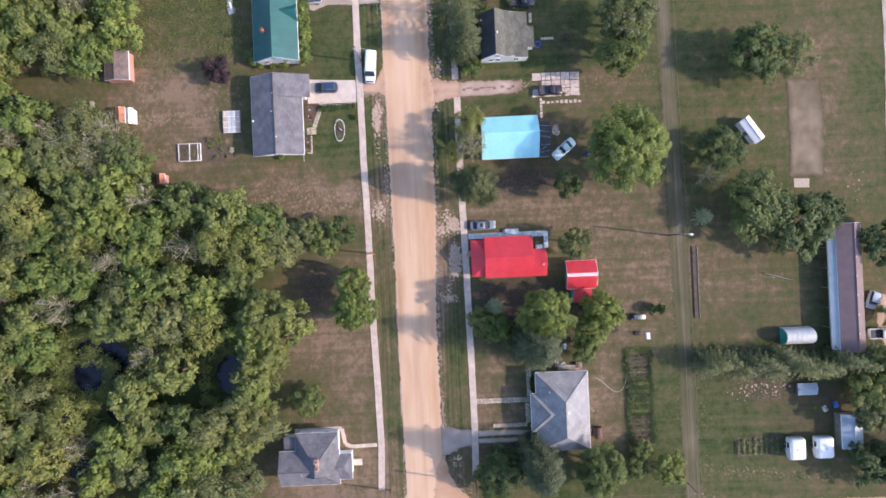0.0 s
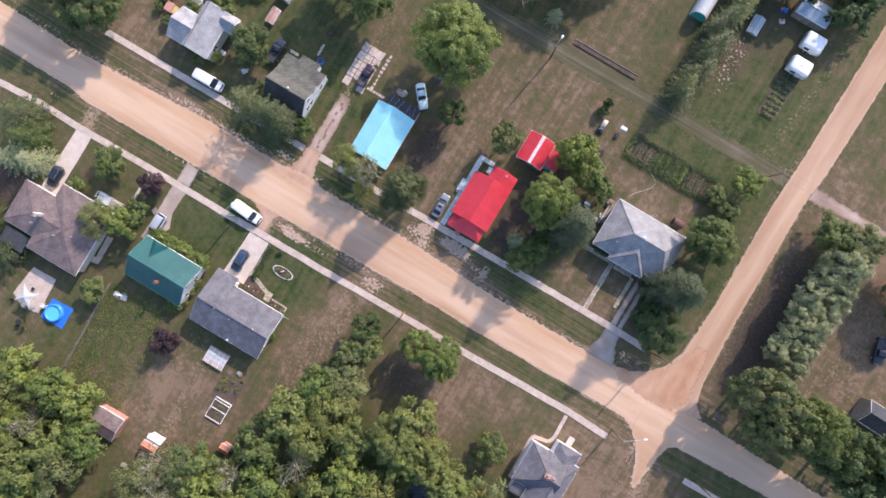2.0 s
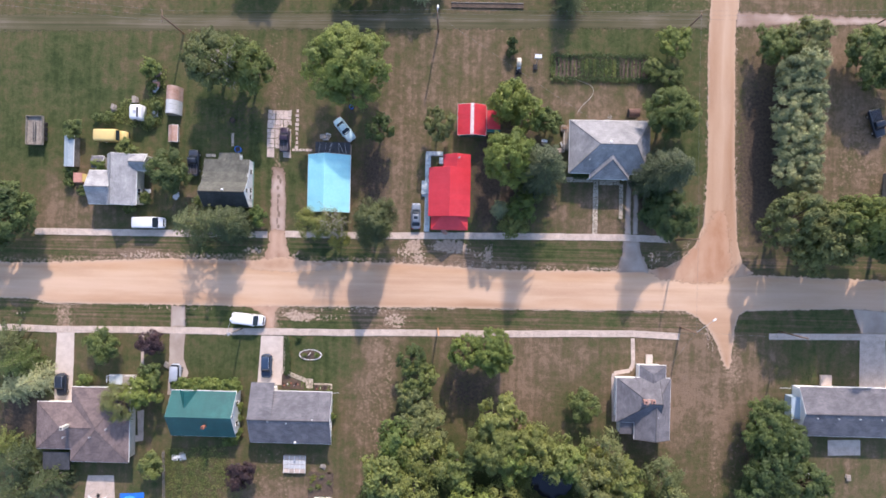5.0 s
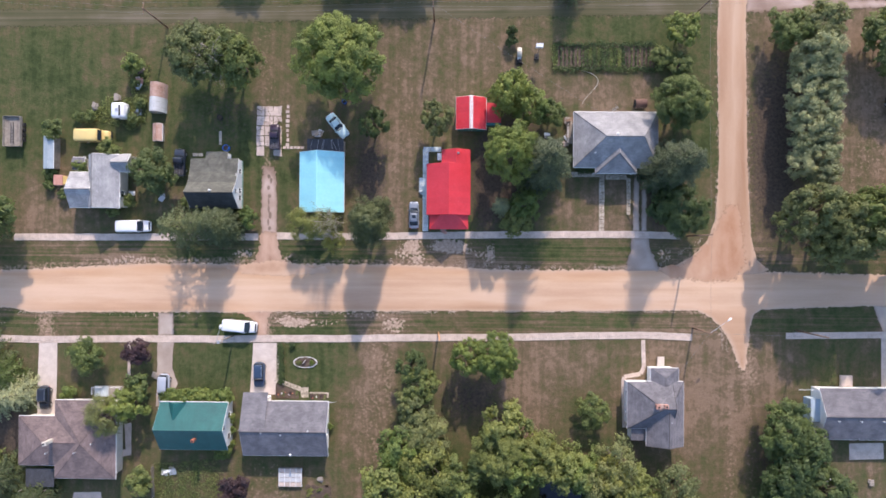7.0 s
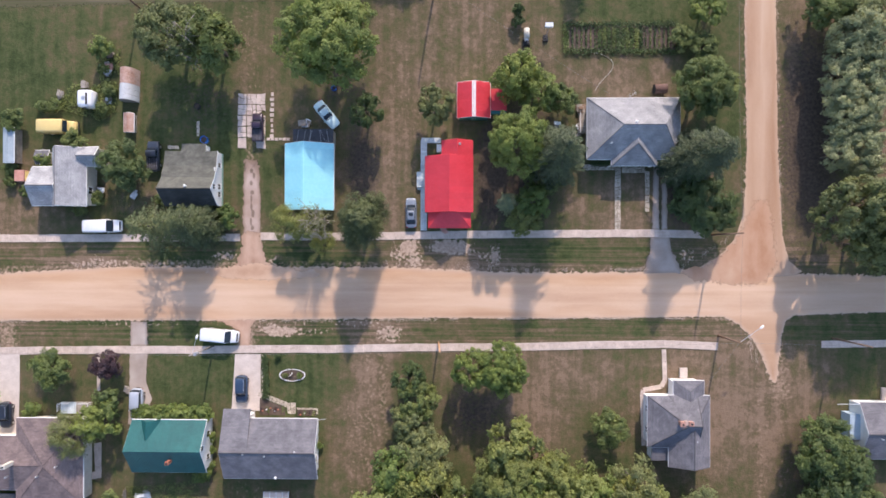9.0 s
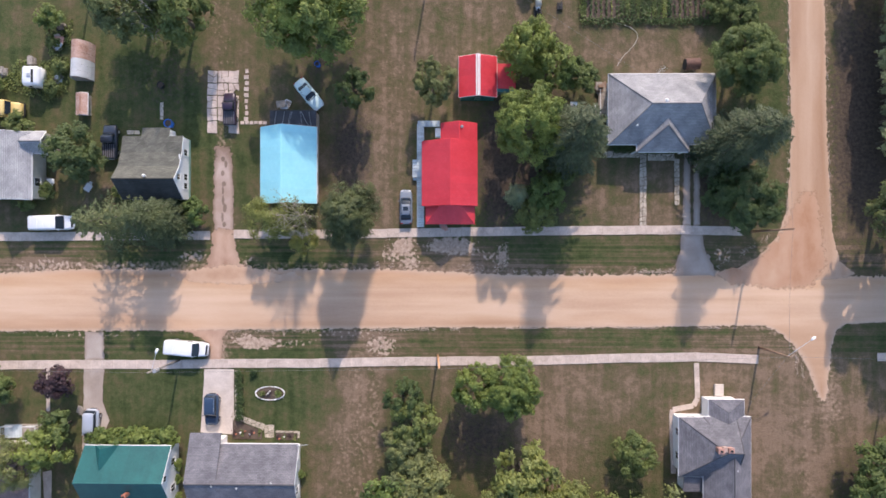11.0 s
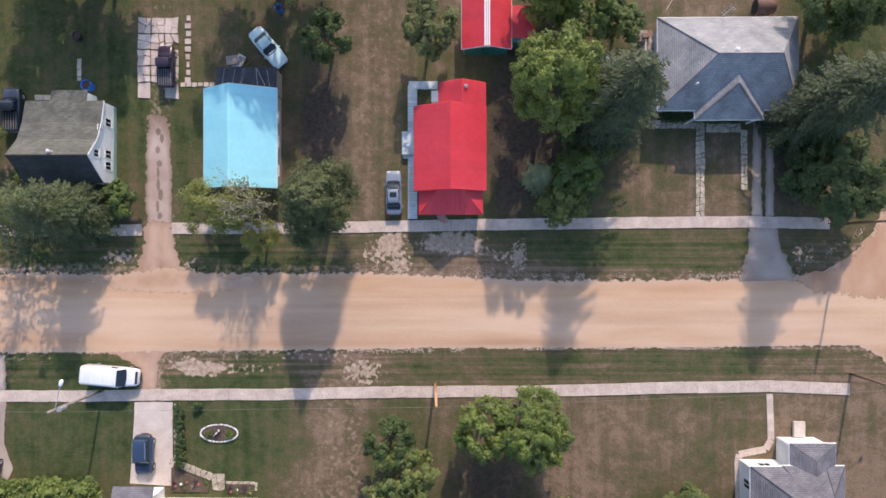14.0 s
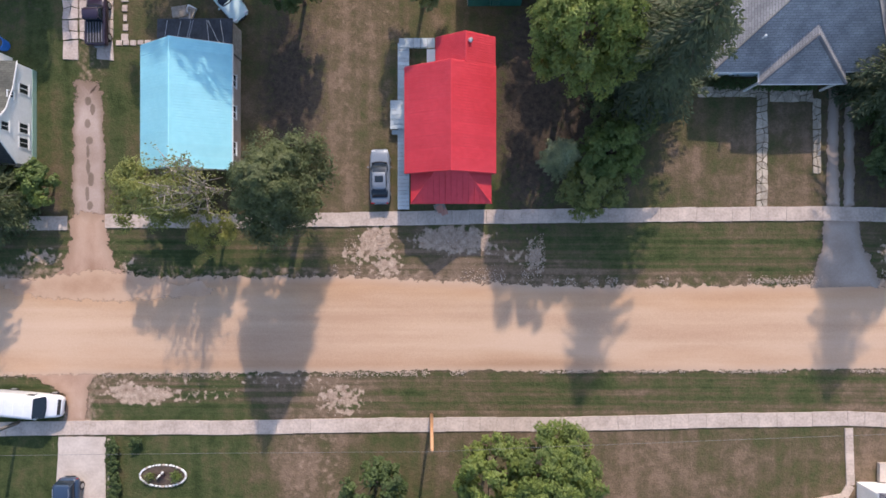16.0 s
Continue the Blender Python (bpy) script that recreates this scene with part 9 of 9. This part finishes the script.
def cold_frames():
    """Glass cold frames and raised beds behind the grey-roofed house."""
    x0, y0, x1, y1 = rect(-29.09, -37.50, -25.17, -40.67)
    c = thing("cold_frame", "grid of glass panes in white frames", "cold frame", (x0 + x1) / 2, (y0 + y1) / 2)
    part("box", boxes((x0, y0, 0, x1, y1, 0.5)), WOOD, c, world=True)
    for i in range(4):
        for j in range(4):
            a, b = x0 + (x1 - x0) * i / 4, y0 + (y1 - y0) * j / 4
            part("pane", boxes((a + 0.06, b + 0.06, 0.5, a + (x1 - x0) / 4 - 0.06, b + (y1 - y0) / 4 - 0.06, 0.55 + 0.03 * ((i + j) % 3))), PALE_SHEET if (i * 3 + j) % 3 else CONCRETE, c, world=True)
    for i in range(5):
        a = x0 + (x1 - x0) * i / 4
        part("bar", boxes((a - 0.04, y0, 0.5, a + 0.04, y1, 0.6)), TRIM, c, world=True)
    x0, y0, x1, y1 = rect(-23.48, -49.14, -20.38, -45.18)
    r = thing("raised_bed", "timber raised bed with pale rails", "garden bed", (x0 + x1) / 2, (y0 + y1) / 2)
    part("soil", boxes((x0, y0, 0, x1, y1, 0.25)), SOIL, r, world=True)
    for a in ((x0 - 0.08, y0, x0, y1), (x1, y0, x1 + 0.08, y1), (x0, y0 - 0.08, x1, y0), (x0, y1, x1, y1 + 0.08), (x0, (y0 + y1) / 2 - 0.06, x1, (y0 + y1) / 2 + 0.06), (x0, y1 - 0.5, x1, y1 - 0.38)):
        part("rail", boxes((a[0], a[1], 0.0, a[2], a[3], 0.4)), TRIM, r, world=True)
    for k in range(4):
        crop_row(r, -0.9, -1.2 + k * 0.7, 0.9, -1.2 + k * 0.7, 60, 0.15, L_MID, 0.5, 0.18)
    x0, y0, x1, y1 = rect(-24.52, -45.65, -20.11, -40.60)
    sheet("garden_bed", [(x0, y0), (x1, y0), (x1, y1), (x0, y1)], 0.02, SOIL, "dug flower bed behind the house", "garden bed", 0.35, 0.4, 83)
    b = thing("flower_patch", "scattered plants in dug soil", "flowers", (x0 + x1) / 2, (y0 + y1) / 2)
    for k in range(9):
        a, d = crop_rng.uniform(x0, x1) - (x0 + x1) / 2, crop_rng.uniform(y0, y1) - (y0 + y1) / 2
        crop_row(b, a - 0.3, d, a + 0.3, d + 0.2, 60, 0.2, L_MID if k % 2 else L_YELLOW, 0.5, 0.2)


cold_frames()


def black_strip():
    # a long dark raised strip, boarded along its north edge
    x0, y0, x1, y1 = rect(-0.58, 44.84, 12.43, 43.99)
    s = thing("dark_strip", "long low dark strip with a board along one edge", "garden bed", (x0 + x1) / 2, (y0 + y1) / 2)
    part("cover", boxes((x0, y0, -0.05, x1, y1, 0.16), bevel=0.04), SOIL, s, world=True)
    part("edge_board", boxes((x0, y1 + 0.01, 0, x1, y1 + 0.08, 0.3)), WOOD, s, world=True)


black_strip()


def board_fence(pts, label, h=1.0, gap=0.16, material=None):
    (ax, ay), (bx, by) = pts
    d = math.hypot(bx - ax, by - ay)
    f = thing("fence", label, "fence", ax, ay, 0, math.degrees(math.atan2(by - ay, bx - ax)))
    n = int(d / gap)
    me = mesh("board", boxes((-0.06, -0.012, 0.05, 0.06, 0.012, h)), material or WOOD)
    for k in range(n):
        o = new("board", me)
        o.parent, o.location = f, (k * gap, 0, 0)
    for k in range(int(d / 2.4) + 1):
        part("post", boxes((k * 2.4 - 0.05, 0.015, 0, k * 2.4 + 0.05, 0.11, h + 0.1)), WOOD, f)
    for z in (0.25, h - 0.2):
        part("rail", boxes((0, 0.012, z, d, 0.06, z + 0.08)), WOOD, f)


board_fence([(-50.47, -54.79), (-51.04, -37.20)], "low weathered board fence behind the yard", 1.0, 0.2)
board_fence([(4.90, 56.89), (6.35, 61.73)], "short broken picket fence", 0.7, 0.3, WHITE)

# ---- loose stones and grass along the edges ----
def stones_along(name, label, lines, seed, material):
    """Loose pebbles thrown up along a road edge, thick and thin by turns: (from, to, spread, count)."""
    rng = np.random.default_rng(seed)
    vs, fs, k = [], [], 0
    for ax, ay, bx, by, spread, count in lines:
        for t in rng.uniform(0, 1, count):
            x, y = ax + (bx - ax) * t, ay + (by - ay) * t
            if noise.noise((x * 0.22, y * 0.22, seed)) + noise.noise((x * 0.9, y * 0.9, seed)) * 0.6 < 0.0:
                continue
            x, y = x + rng.normal() * 0.1, y + rng.normal() * spread
            r = rng.uniform(0.016, 0.05) * (1.6 if rng.random() < 0.08 else 1.0)
            a, z = rng.uniform(0, 6.28), r * rng.uniform(0.6, 1.0)
            ca, sa = math.cos(a) * r, math.sin(a) * r
            vs += [(x + ca * 1.4, y + sa * 1.4, 0.01), (x - sa, y + ca, 0.012), (x - ca * 1.2, y - sa * 1.2, 0.01), (x + sa, y - ca, 0.008), (x + ca * 0.2, y + sa * 0.2, 0.02 + z)]
            fs += [(k, k + 1, k + 4), (k + 1, k + 2, k + 4), (k + 2, k + 3, k + 4), (k + 3, k, k + 4)]
            k += 5
    me = bpy.data.meshes.new(name)
    me.from_pydata(vs, [], fs)
    me.materials.append(material)
    return tagged(new(name, me), label, "gravel", kind="stuff")


PEBBLE = surface("pale_pebbles", (0.38, 0.285, 0.215), (0.60, 0.49, 0.40), 6.0, 0.9, 0.1)
stones_along("edge_gravel", "pale loose stones along the street's edge", [
    (-30, -10.75, 4, -10.45, 0.14, 1800), (-4, -10.42, 42, -10.15, 0.07, 3000), (42, -10.1, 47.5, -12.6, 0.14, 500), (-75, -11.0, -37, -10.8, 0.14, 1500),
    (8, -2.7, 31, -2.6, 0.20, 2000), (-11, -1.6, 8, -2.4, 0.35, 1200), (-60, -2.1, -46, -2.3, 0.25, 1000), (36, -2.0, 45, 3.2, 0.25, 350), (45.5, 4, 46, 40, 0.10, 1500), (51.3, 4, 50.7, 40, 0.10, 1200),
], 3, PEBBLE)
stones_along("verge_gravel", "scattered pale stones on the worn verge", [
    (-9.2, 0.3, -4.6, 0.3, 0.9, 300), (-2.8, 0.8, 2.8, 0.8, 0.6, 250), (6.4, -0.6, 7.8, -0.6, 0.9, 350), (-29.5, -12.4, -23, -12.4, 0.5, 250), (-12, -12.6, -7, -12.7, 0.8, 500), (-56, -1.4, -50, -1.4, 0.5, 400), (46.2, -13.5, 48.2, -17.5, 0.8, 500),
], 4, PEBBLE)


# ---- utility poles and wires ----
def utility_pole(x, y, h, material, label, arm=2.0, turn=0.0, lamp=0.0, transformer=False):
    """A wooden pole with a crossarm, insulators and, where it has one, a street lamp on a bracket towards lamp degrees."""
    p = thing("utility_pole", label, "utility pole", x, y, 0, turn)
    part("pole", rod(bmesh.new(), (0, 0, -0.2), (0, 0, h), 0.16, 0.11, 12), material, p, "", True)
    if arm:
        a = part("crossarm", boxes((-0.06, -arm / 2, h - 0.45, 0.06, arm / 2, h - 0.33)), material, p)
        for y0 in (-arm / 2 + 0.1, 0.0, arm / 2 - 0.1):
            part("insulator", rod(bmesh.new(), (0, y0, h - 0.33), (0, y0, h - 0.18), 0.05, 0.035, 8), STEEL, a)
    if transformer:
        t = rod(bmesh.new(), (0.3, 0.0, h - 2.0), (0.3, 0.0, h - 1.1), 0.26, 0.26, 16)
        part("transformer", t, STEEL, p)
    return p


def street_lamp_arm(pole, h, dx, dy, material):
    bm = bmesh.new()
    rod(bm, (0, 0, h - 0.6), (dx * 0.9, dy * 0.9, h - 0.1), 0.035, 0.03, 8)
    a = part("lamp_arm", bm, STEEL, pole)
    d = Vector((dx, dy, 0)).normalized() * 0.32
    e = Vector((dx, dy, h - 0.1))
    hb = loft(bmesh.new(), [(-0.34, 0.08, -0.06, 0.05), (-0.1, 0.16, -0.10, 0.09), (0.2, 0.17, -0.10, 0.08), (0.36, 0.08, -0.05, 0.03)])
    hb.transform(Matrix.Translation(e) @ pose(0, 0, 0, 0, 0, math.degrees(math.atan2(dy, dx))))
    part("lamp_head", hb, CANVAS, a, "pale street lamp head", True)


pole_mid = utility_pole(-1.8, -14.05, 8.9, FRESH_WOOD, "new pale-brown utility pole by the sidewalk", 0)
pole_west = utility_pole(-37.31, -14.82, 8.6, WOOD, "grey street lamp pole by the sidewalk", 0, 0, transformer=True)
street_lamp_arm(pole_west, 8.2, 0.9, 2.6, STEEL)
pole_east = utility_pole(41.76, -12.86, 7.4, POLE_WOOD, "brown street lamp pole at the corner", 0)
street_lamp_arm(pole_east, 7.3, 2.9, 2.3, STEEL)
pole_corner = utility_pole(40.70, 2.84, 10.0, POLE_WOOD, "dark utility pole on the street corner", 0)
pole_far = utility_pole(59.28, -13.13, 8.8, POLE_WOOD, "dark utility pole across the corner", 0)
alley_w = utility_pole(-49.20, 38.59, 8.4, POLE_WOOD, "dark utility pole along the alley", 2.0, 0)
alley_m = utility_pole(-2.81, 39.63, 8.4, POLE_WOOD, "alley utility pole with a lamp", 1.6, 0)
street_lamp_arm(alley_m, 8.5, 0.1, 1.0, STEEL)
alley_e = utility_pole(41.21, 40.20, 8.0, POLE_WOOD, "dark utility pole along the alley", 1.6, 0)
alley_far = utility_pole(73.26, 40.92, 7.8, POLE_WOOD, "dark utility pole along the far alley", 1.8, 0)


def wire(a, b, sag, r=0.012):
    """A hanging cable as a thin tube with a few bends."""
    a, b = Vector(a), Vector(b)
    cu = bpy.data.curves.new("cable", "CURVE")
    cu.dimensions, cu.bevel_depth, cu.bevel_resolution = "3D", r, 0
    sp = cu.splines.new("POLY")
    sp.points.add(12)
    for k in range(13):
        t = k / 12
        p = a.lerp(b, t) - Vector((0, 0, 4 * sag * t * (1 - t)))
        sp.points[k].co = (*p, 1)
    cu.materials.append(CABLE)
    ob = new("cable", cu)
    return tagged(ob, "thin grey overhead cable between poles", "cable", "overhead cables")


CABLE = surface("cable_sheath", (0.10, 0.10, 0.10), (0.18, 0.18, 0.18), 2.0, 0.5, 0.0)


def top(p, dz=0.0):
    return p.location + Vector((0, 0, dz))


pole_mid.matrix_basis = pose(-1.8, -14.05, 0, 0, 2.4, 0)
mid_top = Vector((-1.43, -14.15, 8.85))
wire(top(pole_west, 8.5), mid_top, 0.12)
wire(mid_top, top(pole_east, 7.2), 0.15)
wire(top(pole_west, 8.5), (-115, -14.5, 8.4), 0.6)
wire(top(pole_east, 7.2), top(pole_far, 8.6), 0.4)
wire(top(pole_corner, 9.8), top(pole_east, 7.2), 0.3)
wire(top(pole_corner, 9.8), top(alley_e, 7.8), 0.5)
for o in (-0.9, 0.0, 0.9):
    wire(top(alley_w, 8.2) + Vector((0, o, 0)), top(alley_m, 8.2) + Vector((0, o * 0.8, 0)), 0.6)
    wire(top(alley_m, 8.2) + Vector((0, o * 0.8, 0)), top(alley_e, 7.8) + Vector((0, o * 0.8, 0)), 0.6)
    wire(top(alley_e, 7.8) + Vector((0, o * 0.8, 0)), top(alley_far, 7.6) + Vector((0, o * 0.8, 0)), 0.5)
    wire(top(alley_w, 8.2) + Vector((0, o, 0)), (-120, 45 + o, 8.2), 0.5)
wire(top(alley_m, 7.6), (25.60, 22.46, 4.2), 0.5)
wire(top(pole_east, 6.8), (34.26, -23.91, 5.6), 0.3)


def garden_hose():
    cu = bpy.data.curves.new("hose", "CURVE")
    cu.dimensions, cu.bevel_depth, cu.bevel_resolution = "3D", 0.028, 1
    pts = [(22.57, 25.37), (23.16, 26.55), (24.85, 28.03), (25.52, 29.50), (24.63, 30.54), (23.01, 31.07), (21.56, 31.46)]
    sp = cu.splines.new("NURBS")
    sp.points.add(len(pts) - 1)
    for k, (x, y) in enumerate(pts):
        sp.points[k].co = (x, y, 0.06, 1)
    sp.use_endpoint_u, sp.order_u = True, 3
    cu.materials.append(P_CREAM)
    tagged(new("garden_hose", cu), "pale garden hose lying across the lawn", "hose")


garden_hose()


def antenna():
    a = thing("antenna", "metal television aerial at the cottage eave", "antenna", 27.01, 23.46, 3.0)
    part("mast", rod(bmesh.new(), (0, 0, -0.1), (0, 0, 1.6), 0.03, 0.02, 6), STEEL, a)
    part("boom", rod(bmesh.new(), (-0.5, -0.4, 1.5), (0.5, 0.4, 1.5), 0.02, 0.02, 6), STEEL, a)
    for k in range(6):
        t = -0.45 + k * 0.18
        part("element", rod(bmesh.new(), (t - 0.25, t * 0.8 + 0.3, 1.5), (t + 0.25, t * 0.8 - 0.3, 1.5), 0.012, 0.012, 4), STEEL, a)


antenna()


junk(-22.93, 20.18, 201, STEEL, "heap of metal and pale scrap behind the lean-to", 6, 0.6)
junk(-22.41, 20.40, 202, WHITE, "white scrap boards behind the lean-to", 4, 0.45)
junk(20.3, 22.41, 203, POLE_WOOD, "tan boards stacked beside the cottage", 5, 0.7)
junk(20.25, 19.9, 204, WHITE, "white boxes beside the cottage wall", 4, 0.5)
